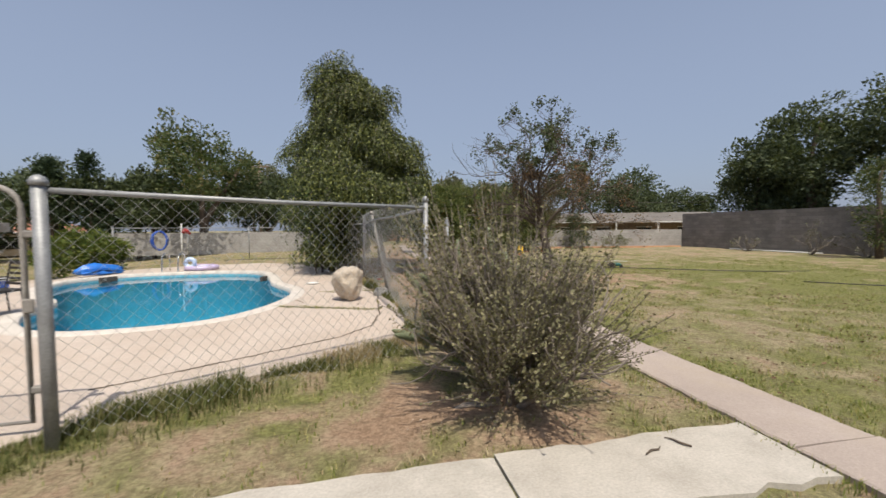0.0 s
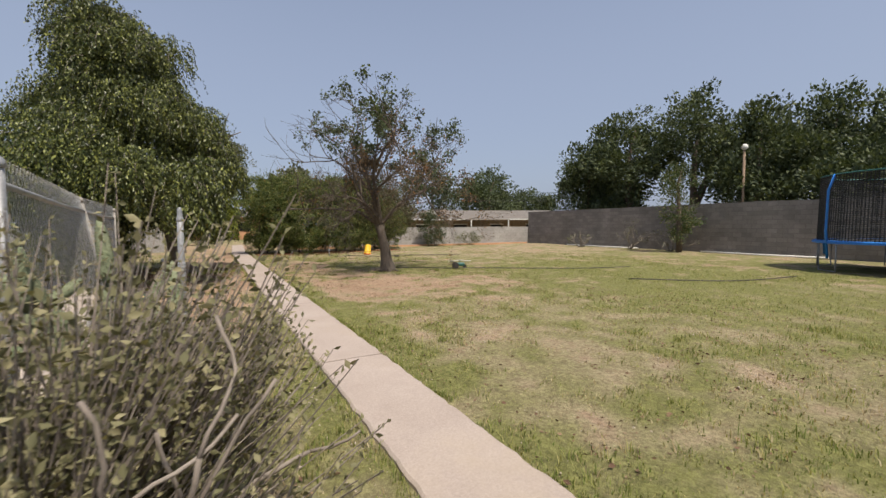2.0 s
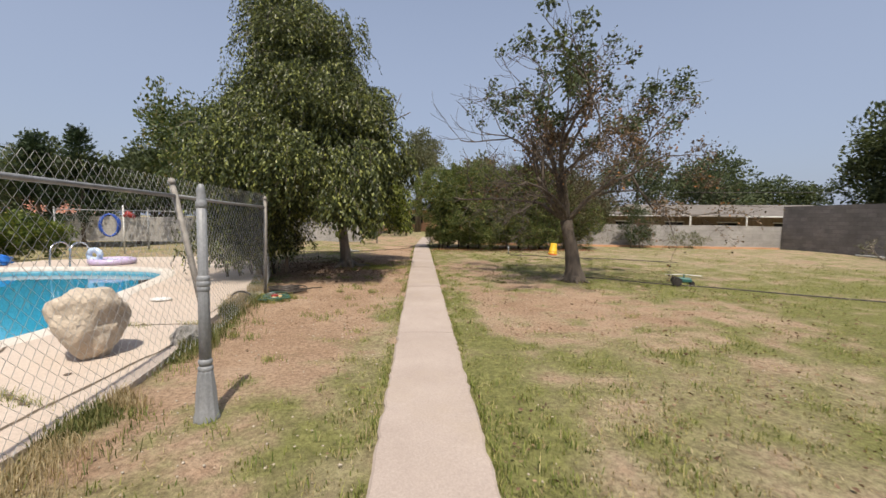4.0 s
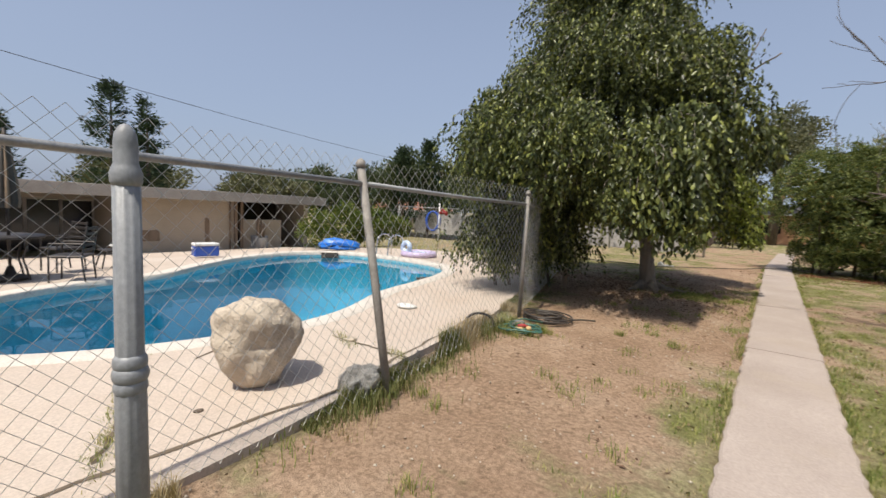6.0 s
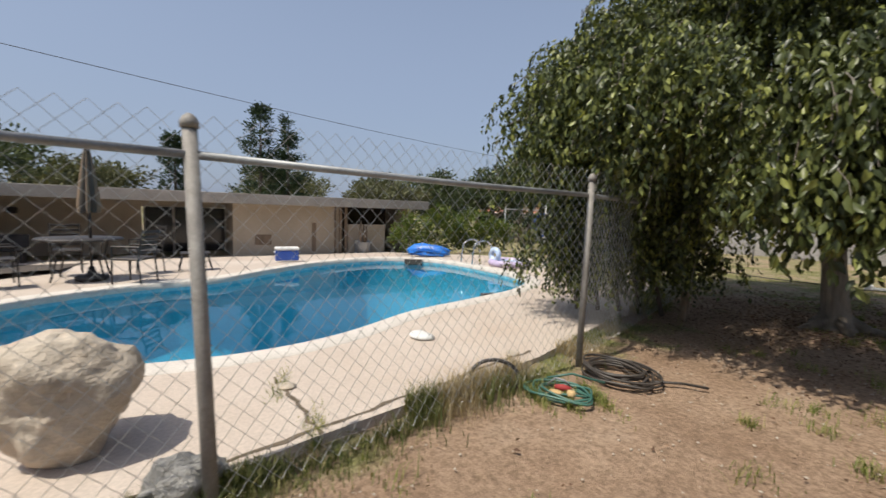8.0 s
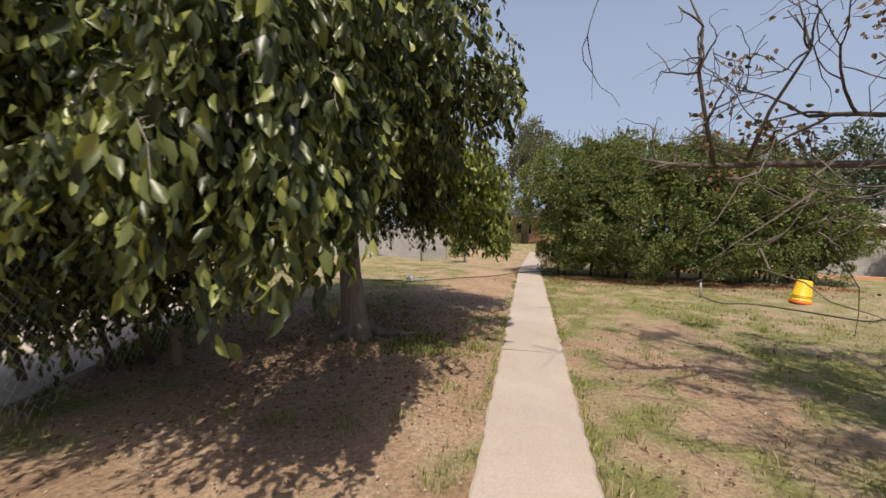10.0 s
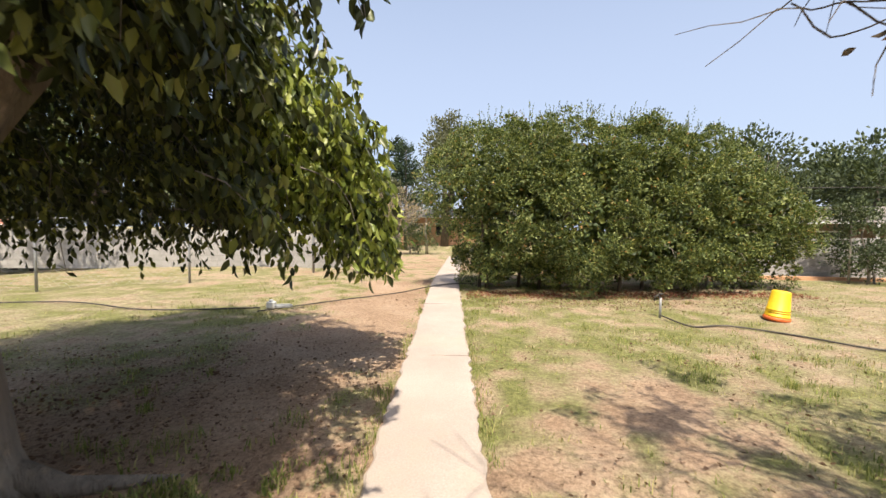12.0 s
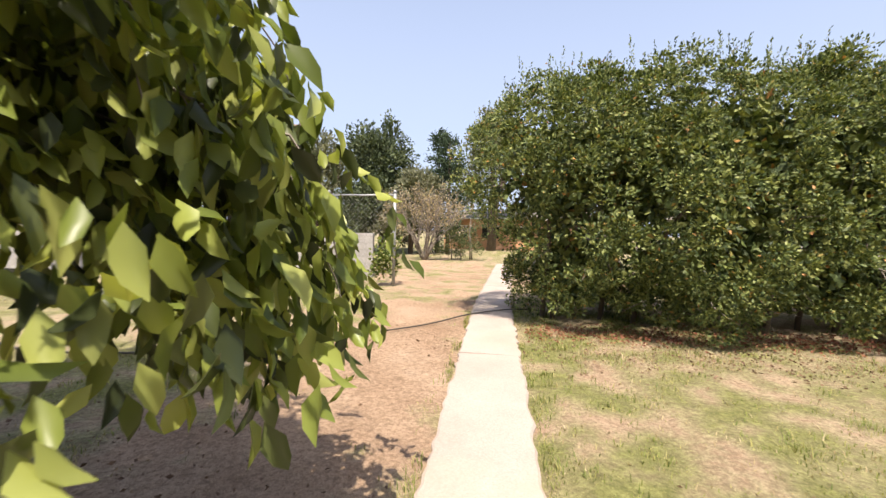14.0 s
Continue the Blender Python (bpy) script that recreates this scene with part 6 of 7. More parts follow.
def build_hedge(base, lobes, seed):
    """A clipped shrub mass: leafy clumps on the outside, dark gaps between them, upright shoots on top."""
    rng = np.random.default_rng(seed)
    ob = thing("large_hedge", base, "large rounded dark green hedge beside the path", "hedge")
    L = np.array(lobes)

    def depth(p):
        d = np.linalg.norm((p[:, None] - L[None, :, :3]) / L[None, :, 3:6], axis=2)
        return d.min(1)

    def skin(m):
        k = rng.choice(len(L), m, p=L[:, 3] * L[:, 5] / (L[:, 3] * L[:, 5]).sum())
        d = unit(rng.normal(0, 1, (m, 3)))
        p = L[k, :3] + d * L[k, 3:6] * rng.uniform(0.90, 1.03, (m, 1))
        ok = (depth(p) > 0.90) & (p[:, 2] > 0.22)
        return p[ok], d[ok]
    hub, hd = skin(2300)
    m, per = len(hub), 170
    swell = 1 + 0.7 * np.array([noise.noise(Vector(p) * 0.9) for p in hub])
    hub = hub + hd * ((swell - 1) * 0.35)[:, None]
    rad = rng.uniform(0.12, 0.30, m) * swell
    off = unit(rng.normal(0, 1, (m, per, 3)) + hd[:, None] * 0.7 + [0, 0, 0.45])
    pos = (hub[:, None] + off * rad[:, None, None] * rng.uniform(0.25, 1.0, (m, per, 1)) ** 0.6 * [1.1, 1.1, 0.85]).reshape(-1, 3)
    ax = (off + rng.normal(0, 0.45, off.shape)).reshape(-1, 3)
    pos[:, 2] = np.maximum(pos[:, 2], 0.08)
    put("crown", leaf_mesh("crown", pos, ax, 0.060, 0.52, M["hedge"], rng), M["hedge"], ob, "clumps of small dark green leaves", kind="stuff")
    k = rng.choice(len(L), 26000)
    inner = L[k, :3] + unit(rng.normal(0, 1, (26000, 3))) * L[k, 3:6] * rng.uniform(0.30, 0.78, (26000, 1))
    inner = inner[inner[:, 2] > 0.15]
    put("inner_leaves", leaf_mesh("inner_leaves", inner, rng.normal(0, 1, inner.shape), 0.15, 0.6, M["hedge"], rng), M["hedge"], ob, "", kind="stuff")
    top, td = skin(5200)
    sel = td[:, 2] > 0.45
    top, td = top[sel][:420], td[sel][:420]
    K, h = 22, rng.uniform(0.18, 0.55, len(top))
    aim = unit(td * 0.35 + [0, 0, 1.0] + rng.normal(0, 0.12, td.shape))
    t = np.linspace(0, 1, K)[None, :, None]
    path = top[:, None] + aim[:, None] * h[:, None, None] * t
    sp = (path + rng.normal(0, 0.022, path.shape) * (1.2 - t)).reshape(-1, 3)
    put("shoot_leaves", leaf_mesh("shoot_leaves", sp, np.repeat(aim, K, 0) + rng.normal(0, 0.5, sp.shape), 0.05, 0.45, M["hedge"], rng), M["hedge"], ob, "upright leafy shoots", kind="stuff")
    for k in range(11):
        l = L[k]
        a = rng.uniform(0, 6.28)
        f = (l[0] * 0.85 + 0.3 * math.cos(a), l[1] + 0.3 * math.sin(a))
        put("stem", Acc().tube([(f[0], f[1], -0.1), (f[0] + 0.08, f[1], l[2] * 0.45), (l[0], l[1], l[2]), (l[0] + 0.2, l[1] - 0.1, l[2] + 0.5 * l[5])], [0.045, 0.038, 0.025, 0.01], 8), M["darkbark"], ob, "", True)
    bare = Acc()
    for p, d in zip(*(q[:70] for q in skin(400))):
        if p[2] < 2.4:
            pts, _ = limb_path(p - d * 0.25, d + [0, 0, 0.3], rng.uniform(0.35, 0.6), rng, 0.0, 0.5, 5)
            bare.tube(pts, [0.009, 0.008, 0.006, 0.005, 0.004, 0.002], 4, False)
    put("bare_twig_mass", bare, M["twig"], ob, "pale bare twigs", kind="stuff")


build_hedge((0.15, 20.65, 0), hedge_lobes, 5)
leafy_mass("thin_shrub", (7.0, 21.6, 0), [(0.2, 0, 1.7, 1.1, 0.9, 1.5), (1.2, 0.3, 2.3, 1.1, 0.9, 1.0), (-0.3, 0.2, 1.0, 0.8, 0.7, 0.9)], 5200, 0.075, M["greytwigleaf"], "straggly pale shrub against the wall", "shrub", 8, 0.45, 7, M["twig"], shell=0.2, spikes=60)

def bare_plant(name, at, stems, length, radius, depth, leaves, material, label, category, seed, up=1.2, size=0.1, spread=0.4):
    """A nearly bare shrub or sapling: branching stems with a few leaves at their ends."""
    rng = np.random.default_rng(seed)
    ob, ends = thing(name, at, label, category), []
    for k in range(stems):
        acc, tips = Acc(), []
        a = rng.uniform(0, 6.28)
        d = (math.cos(a) * rng.uniform(0.2, 1), math.sin(a) * rng.uniform(0.2, 1), up)
        branch_tree(acc, (0.08 * math.cos(a), 0.08 * math.sin(a), -0.05), d, length, radius, depth, rng, tips, spread, 0.72, (2, 3), -0.25, 0.35, 0.006)
        put("stem", acc, M["twig"], ob, "", True)
        ends += [p for pts, dep in tips if dep <= 1 for p in pts[2:]]
    ends = np.array(ends)
    pos = ends[rng.choice(len(ends), leaves)] + rng.normal(0, 0.06, (leaves, 3))
    put("foliage", leaf_mesh("foliage", pos, rng.normal(0, 1, pos.shape), size, 0.45, material, rng), material, ob, "", kind="stuff")


# silvery shrub by the path
def build_sage():
    rng = np.random.default_rng(19)
    s = thing("silver_shrub", (-1.88, -0.80, 0), "silvery grey-green shrub with upright leafy twigs", "shrub")
    s.scale = (1.42, 1.38, 1.5)
    for k in range(11):
        acc = Acc()
        a, e = rng.uniform(0, 6.28), rng.uniform(0.35, 1.3)
        d = np.array([math.cos(a) * math.cos(e), math.sin(a) * math.cos(e), math.sin(e)])
        tips = []
        branch_tree(acc, (0.08 * math.cos(a), 0.08 * math.sin(a), -0.03), d, 0.42, 0.020, 2, rng, tips, 0.42, 0.75, (2, 3), -0.2, 0.4, 0.004)
        put("stem", acc, M["twig"], s, "", True)
    n, K = 1700, 22
    # sprays gathered on some sixty main twigs
    g = 62
    ga, ge = rng.uniform(0, 6.28, g), np.arcsin(rng.uniform(0.05, 1.0, g))
    gd = np.stack([np.cos(ga) * np.cos(ge), np.sin(ga) * np.cos(ge), np.sin(ge)], 1)
    gl = rng.uniform(0.45, 0.95, g)
    k = rng.integers(0, g, n)
    d = unit(gd[k] + rng.normal(0, 0.16, (n, 3)))
    r0 = gl[k] * rng.uniform(0.15, 1.0, n) ** 0.8
    p0 = gd[k] * r0[:, None] * 0.72 + rng.normal(0, 0.035, (n, 3)) + [0, 0, 0.12]
    p0[:, 2] = np.maximum(p0[:, 2], 0.04)
    dirs = unit(d + np.array([0, 0, 0.35]) + rng.normal(0, 0.24, (n, 3)))
    ln = rng.uniform(0.18, 0.60, n)
    t = np.linspace(0, 1, K)[None, :, None]
    path = p0[:, None] + dirs[:, None] * ln[:, None, None] * t + np.array([0, 0, 0.05]) * t ** 2
    keep = path[:, -1, 0] < 0.80 - 0.35 * np.clip(path[:, -1, 2] - 0.5, 0, 1)
    path, dirs = path[keep], dirs[keep]
    n = len(path)
    pos = path.reshape(-1, 3)
    pos[:, 2] = np.maximum(pos[:, 2], 0.03)
    ax = np.repeat(dirs, K, 0) * 0.5 + rng.normal(0, 0.8, pos.shape)
    put("foliage", leaf_mesh("foliage", pos, ax, 0.024, 0.55, M["sage"], rng), M["sage"], s, "small silvery leaves", kind="stuff")
    tw = Acc()
    for i in range(n):
        tw.tube(path[i, ::7], [0.004, 0.003, 0.002, 0.0015], 3, False)
    put("fine_twig_mass", tw, M["twig"], s, "fine grey twigs", kind="stuff")


build_sage()


def build_cactus():
    rng = np.random.default_rng(23)
    c = thing("cholla_cactus", (-1.97, 0.06, 0), "branching grey-green cholla cactus behind the shrub", "cactus")
    c.scale = (1.08, 1.08, 1.12)
    def joint(p, d, ln, r):
        q = np.array(p) + unit(np.array(d)) * ln
        pts = [np.array(p) * (1 - t) + q * t for t in np.linspace(0, 1, 6)]
        a = Acc().tube(pts, [r * 0.7, r, r * 1.05, r, r * 0.85, r * 0.35], 9)
        spines = Acc()
        for _ in range(70):
            t, an = rng.uniform(0.05, 1), rng.uniform(0, 6.28)
            b = np.array(p) * (1 - t) + q * t
            o = unit(np.cross(unit(np.array(d)), [math.cos(an), math.sin(an), 0.3]))
            spines.tube([b + o * r * 0.8, b + o * (r + 0.018)], [0.0022, 0.0006], 3, False)
        ob = put("joint", a, M["cactus"], c, "", True)
        put("spine_cover", spines, M["straw"], ob, "", kind="stuff")
        return q
    def grow(p, d, depth):
        q = joint(p, d, rng.uniform(0.20, 0.30), 0.031)
        if depth:
            for _ in range(rng.integers(1, 4) if depth < 4 else 3):
                grow(q, unit(np.array(d) + rng.normal(0, 0.5, 3) + [0, 0, 0.3]), depth - 1)
    grow((0, 0, -0.02), (0.1, 0.0, 1), 4)
    grow((0.05, 0.05, 0.0), (0.5, 0.2, 0.8), 3)
    grow((-0.05, -0.02, 0.0), (-0.6, 0.1, 0.8), 3)


build_cactus()

# ivy on the fence at the end of the terrace, and by the tall panel
leafy_mass("ivy_screen", (-13.3, 13.8, -0.1), [(0.25, -1.9, 0.75, 0.35, 0.9, 0.75), (0.1, -0.7, 0.8, 0.35, 0.9, 0.8), (0.0, 0.6, 0.8, 0.35, 0.9, 0.75), (0.1, 1.8, 0.7, 0.35, 0.9, 0.7)], 7000, 0.10, M["ivy"], "yellow-green ivy screen covering a fence", "ivy", 14, 0.8, 0, shell=0.3)
leafy_mass("ivy_column", (-2.72, 23.75, 0), [(0, 0, 0.5, 0.22, 0.22, 0.52), (0, 0, 0.95, 0.2, 0.2, 0.4)], 700, 0.09, M["ivy"], "ivy climbing the fence post", "ivy", 15, 0.8, 0, shell=0.3)

# shrubs against the garden walls
leafy_mass("wall_shrub", (11.9, 22.7, 0), [(0, 0, 1.35, 0.85, 0.8, 1.05), (0.2, 0, 0.6, 0.8, 0.7, 0.6), (-0.3, 0, 1.9, 0.5, 0.5, 0.5)], 6500, 0.085, M["fartree"], "dull green shrub against the low wall", "shrub", 31, 0.5, 5, M["twig"], shell=0.3)
leafy_mass("wall_shrub", (14.6, 22.4, 0), [(0, 0, 0.45, 1.3, 0.5, 0.4)], 1300, 0.09, M["fargrey"], "low weedy clump along the wall", "shrub", 32, 0.4, 0, shell=0.2)
for k, (x, y, h) in enumerate(((19.5, 16.6, 1.2), (19.4, 13.0, 1.7), (19.6, 10.6, 1.6))):
    bare_plant("bare_shrub", (x, y, 0), 9, h * 0.45, 0.03, 2, 160, M["fargrey"], "nearly bare grey shrub at the wall", "shrub", 40 + k, 0.9)
leafy_mass("young_tree", (19.2, 10.0, 0), [(0, 0, 2.0, 0.9, 0.9, 1.4), (0.1, 0.2, 3.4, 0.8, 0.8, 1.1), (0, 0, 0.9, 0.6, 0.6, 0.8)], 3600, 0.12, M["greytwigleaf"], "young olive-brown tree in front of the wall", "tree", 44, 0.45, 2, M["darkbark"], shell=0.2)

# trees beyond the garden: place, height, spread, kind
def far_tree(x, y, h, w, material, label, seed, size=0.30, count=5200, lobes=6, flat=1.0):
    rng = np.random.default_rng(seed)
    ls = [(0, 0, h * 0.62, w * 0.62, w * 0.62, h * 0.30)]
    for k in range(lobes):
        a = 6.28 * k / lobes + rng.uniform(-0.4, 0.4)
        ls.append((w * 0.55 * math.cos(a), w * 0.55 * math.sin(a), h * rng.uniform(0.40, 0.80), w * rng.uniform(0.30, 0.48), w * rng.uniform(0.30, 0.48), h * rng.uniform(0.13, 0.22) * flat))
    ls.append((w * 0.1, 0, h * 0.86, w * 0.34, w * 0.34, h * 0.14))
    leafy_mass("far_tree", (x, y, -0.3), ls, count, size, material, label, "tree", seed, 0.6, 2, M["darkbark"], shell=0.25)


DG, GG = "dark green broad-leaved tree beyond the wall", "dry grey-green tree beyond the fence"
for k, (x, y, h, w) in enumerate(((23.5, 19.6, 7.6, 2.6), (24.0, 16.6, 10.2, 3.4), (25.5, 13.0, 10.4, 3.6), (25.0, 9.2, 8.6, 3.0), (27.5, 7.2, 9.2, 3.8), (28.5, 3.4, 9.6, 4.2), (27.0, -1.5, 9.4, 4.0), (31.0, 11.0, 9.0, 4.0), (24.2, 4.6, 5.6, 2.6), (23.8, 0.2, 6.2, 3.0), (26.5, -6.5, 9.0, 4.0), (24.5, 18.2, 5.0, 2.4))):
    far_tree(x, y, h, w, M["fartree"], DG, 100 + k, 0.22, 10000)
for k, (x, y, h, w) in enumerate(((27.5, 38.0, 8.4, 4.0), (38.0, 41.5, 6.6, 3.6), (33.0, 43.0, 6.2, 3.6), (21.5, 41.0, 9.0, 4.6), (29.8, 43.5, 8.8, 4.8), (14.0, 44.0, 7.4, 4.5), (45.0, 36.0, 7.0, 4.5), (40.0, 30.0, 6.4, 4.0))):
    far_tree(x, y, h, w, M["fartree"], "dark green tree in the distance", 130 + k, 0.30, 4600)
for k, (x, y, h, w, m) in enumerate(((-13.2, 25.9, 8.8, 4.0, "greytwigleaf"), (-9.5, 27.5, 5.6, 3.2, "fartree"), (-16.5, 26.8, 5.6, 3.2, "fartree"), (-17.5, 27.0, 5.8, 3.0, "fartree"), (3.6, 27.5, 5.6, 2.6, "fargrey"), (7.5, 28.5, 5.2, 3.0, "fargrey"), (11.0, 29.0, 4.6, 2.6, "fargrey"),
                                       (-21.0, 25.0, 6.0, 3.2, "fartree"), (-27.0, 21.5, 4.6, 3.6, "fartree"), (-26.0, 16.5, 3.6, 3.4, "fargrey"), (-25.8, 25.5, 4.9, 3.4, "fartree"), (-23.5, -3.4, 5.2, 4.4, "fartree"), (-24.5, -9.0, 5.4, 4.2, "fartree"), (-31.0, 0.2, 3.9, 3.6, "fargrey"),
                                       (-0.4, 44.5, 11.2, 3.4, "fargrey"), (-12.5, 41.0, 8.6, 3.2, "fargrey"), (-8.0, 38.5, 4.8, 2.6, "fartree"), (-18.0, 40.0, 7.0, 4.0, "fartree"), (-7.4, 40.0, 8.8, 2.6, "fartree"), (-5.0, 37.5, 5.2, 2.0, "fargrey"), (-30.0, 34.0, 6.0, 4.0, "fartree"), (-35.0, 12.0, 4.5, 4.0, "fargrey"))):
    far_tree(x, y, h, w, M[m], DG if m == "fartree" else GG, 160 + k, 0.22, 9500)


def conifer(x, y, h, w, seed, label, count=3600):
    rng = np.random.default_rng(seed)
    c = thing("conifer", (x, y, -0.3), label, "tree")
    put("trunk", Acc().tube([(0, 0, -0.1), (0.03, 0, h * 0.5), (0, 0, h * 0.97)], [0.02 * h, 0.014 * h, 0.01], 8), M["darkbark"], c, "", True)
    m = 95
    bz, ba = h * (0.14 + 0.84 * rng.uniform(0, 1, m) ** 0.9), rng.uniform(0, 6.28, m)
    bl = w * (1.05 - bz / h) ** 0.65 * rng.uniform(0.45, 1.15, m)
    k = rng.integers(0, m, count)
    t = rng.uniform(0.15, 1, count) ** 0.7
    pos = np.stack([bl[k] * t * np.cos(ba[k]), bl[k] * t * np.sin(ba[k]), bz[k] + 0.25 * bl[k] * t ** 2], 1) + rng.normal(0, 0.13, (count, 3))
    ax = np.stack([np.cos(ba[k]), np.sin(ba[k]), 0.5 + 0 * t], 1) + rng.normal(0, 0.5, (count, 3))
    put("crown", leaf_mesh("crown", pos, ax, 0.24, 0.32, M["conifer"], rng), M["conifer"], c, "", kind="stuff")


for k, (x, y, h, w) in enumerate(((-28.5, 5.0, 5.4, 1.5), (-28.2, 9.4, 7.6, 2.0), (-27.8, 10.9, 7.0, 1.6), (-20.3, 23.5, 5.9, 1.4), (-18.9, 24.6, 6.5, 1.5), (-3.9, 41.0, 8.2, 1.9), (-2.9, 38.4, 7.5, 1.7), (-10.2, 44.0, 8.6, 1.8), (-13.8, 42.0, 9.0, 1.5))):
    conifer(x, y, h, w, 210 + k, "dark conifer rising behind the roofs")


# bare bush at the end of the track, and the orange-tipped one behind the hedge
bare_plant("bare_bush", (-3.4, 33.2, 0), 26, 1.5, 0.035, 3, 2600, M["straw"], "tall bare straw-coloured bush", "shrub", 51, 1.6, 0.10, 0.28)
leafy_mass("low_bush", (-1.3, 34.0, 0), [(0, 0, 1.3, 1.2, 1.0, 1.3), (-0.9, 0, 0.8, 1.0, 1.0, 0.8)], 2600, 0.12, M["greytwigleaf"], "grey-green bush beside the track", "shrub", 52, 0.4, 4, M["twig"], shell=0.25)
bare_plant("bare_sapling", (3.2, 23.4, 0), 3, 2.0, 0.05, 3, 260, M["brownleaf"], "thin sapling with withered orange leaves", "tree", 53, 2.6, 0.13, 0.3)


# ---------------------------------------------------------------- neighbours' houses, pole and wires
def far_house(at, size, rz, wall, roof, label, eave, ridge, o=0.6):
    h = thing("far_house", at, label, "house", rz=rz)
    w, d = size
    put("wall", Acc().box((0, 0, eave / 2), (w, d, eave), bevel=0.01), wall, h)
    r = Acc()
    r.add([(-w / 2 - o, -d / 2 - o, eave), (w / 2 + o, -d / 2 - o, eave), (w / 2 + o, d / 2 + o, eave), (-w / 2 - o, d / 2 + o, eave), (-w / 2 + d * 0.35, 0, ridge), (w / 2 - d * 0.35, 0, ridge)],
          [(0, 1, 5, 4), (1, 2, 5), (2, 3, 4, 5), (3, 0, 4), (3, 2, 1, 0)])
    put("roof", r, roof, h)
    put("fascia", Acc().box((0, -d / 2 - o - 0.03, eave - 0.02), (w + 2 * o, 0.05, 0.09)), M["white"], h, "white fascia board")
    for k in range(5):
        x = -w / 2 + w * (k + 0.5) / 5
        win = put("window", Acc().box((x, -d / 2 - 0.02, eave * 0.55), (1.3, 0.06, 0.9), bevel=0.004), M["glass"], h)
        put("window_frame", Acc().box((x, -d / 2 - 0.03, eave * 0.55 + 0.5), (1.45, 0.08, 0.08), bevel=0.004), M["white"], win)
    return h


far_house((25.5, 35.5, -0.2), (19, 7), -20, M["wood"], M["roofing"], "low brown house with a grey roof behind the wall", 2.15, 3.2, 1.5)
cp = thing("carport_roof", (22.0, 30.6, 0), "white flat carport roof beyond the wall", "carport", rz=-20)
put("roof", Acc().box((0, 0, 1.92), (4.0, 1.6, 0.08)), M["fascia"], cp)
for x in (-1.8, 1.8):
    put("post", Acc().box((x, -1.0, 0.9), (0.1, 0.1, 2.0)), M["white"], cp)
far_house((-30.0, 33.0, -0.3), (9, 6), 50, M["stucco"], M["redroof"], "house with a red tiled roof in the distance", 1.7, 3.2)
far_house((1.6, 50.0, 0), (12, 7), 5, M["tanwall"], M["roofing"], "orange brick house at the end of the track", 2.4, 3.3)
far_house((33.0, 12.0, -0.3), (7, 22), 0, M["stucco"], M["white"], "pale-roofed house behind the trees", 2.5, 3.2)


def utility_pole(x, y, h, label):
    u = thing("utility_pole", (x, y, 0), label, "utility pole")
    put("pole", Acc().tube([(0, 0, -0.2), (0, 0, h)], [0.13, 0.09], 10), M["wood"], u, "", True)
    put("crossarm", Acc().box((0, 0, h - 0.5), (1.6, 0.09, 0.11)), M["wood"], u)
    for k in (-0.65, 0.65):
        put("insulator", Acc().lathe([(0.04, 0), (0.05, 0.05), (0.02, 0.12)], (k, 0, h - 0.44), 8), M["grey"], u, "", True)


utility_pole(-11.8, 36.0, 7.6, "timber utility pole among the distant trees")
lamp = thing("street_lamp", (22.8, 8.9, 0), "slim pole with a small white lamp head beyond the wall", "street lamp")
put("pole", Acc().tube([(0, 0, 0), (0, 0, 5.2)], 0.06, 8), M["wood"], lamp, "", True)
put("head", Acc().lathe([(0.06, 5.2), (0.16, 5.3), (0.14, 5.45), (0.04, 5.5)], seg=12), M["white"], lamp, "", True)


def wire_line(p, q, sag, label):
    p, q = Vector(p), Vector(q)
    pts = [p.lerp(q, t) - Vector((0, 0, sag * 4 * t * (1 - t))) for t in np.linspace(0, 1, 24)]
    tagged(put("overhead_wire", Acc().tube(pts, 0.016, 5), M["hose"], None, label, True), category="wire")


wire_line((-21.5, -12.0, 8.0), (-34.5, 40.0, 6.9), 0.5, "thin overhead power line over the houses")
wire_line((8.0, 38.0, 4.2), (46.0, 27.0, 4.2), 0.3, "thin overhead line behind the low wall")


# ---------------------------------------------------------------- grass, litter, pebbles
def free_ground(x, y):
    return ~inside(offset_loop(np.array(DECK), 0.0), x, y) & (np.abs(x) > 0.37) & ~((x < -0.36) & (x > -6.2) & (y < -1.62 - 0.05 * (-x - 0.4)) & (y > -2.3 - 0.05 * -x))


def blades(name, x, y, h, w, material, label, seed, lean=0.5, kind="stuff"):
    rng = np.random.default_rng(seed)
    n = len(x)
    base = np.stack([x, y, np.full(n, -0.02)], 1)
    a = rng.uniform(0, 6.28, n)
    s = np.stack([np.cos(a), np.sin(a), 0 * a], 1)
    f = np.stack([-np.sin(a), np.cos(a), 0 * a], 1) * rng.uniform(-lean, lean, (n, 1))
    hh, ww = h[:, None], np.broadcast_to(w, (n,))[:, None]
    mid = base + np.array([0, 0, 1.0]) * hh * 0.6 + f * hh * 0.35
    tip = base + np.array([0, 0, 1.0]) * hh * rng.uniform(0.75, 1.0, (n, 1)) + f * hh
    v = np.stack([base - s * ww * 0.5, base + s * ww * 0.5, mid + s * ww * 0.4, mid - s * ww * 0.4, tip], 1).reshape(-1, 3)
    k = np.arange(n)[:, None, None] * 5
    tri = (k + np.array([(0, 1, 2), (0, 2, 3), (3, 2, 4)])[None]).reshape(-1, 3)
    return tagged(new(name, raw_mesh(name, v, tri, material)), label, "grass", kind=kind)


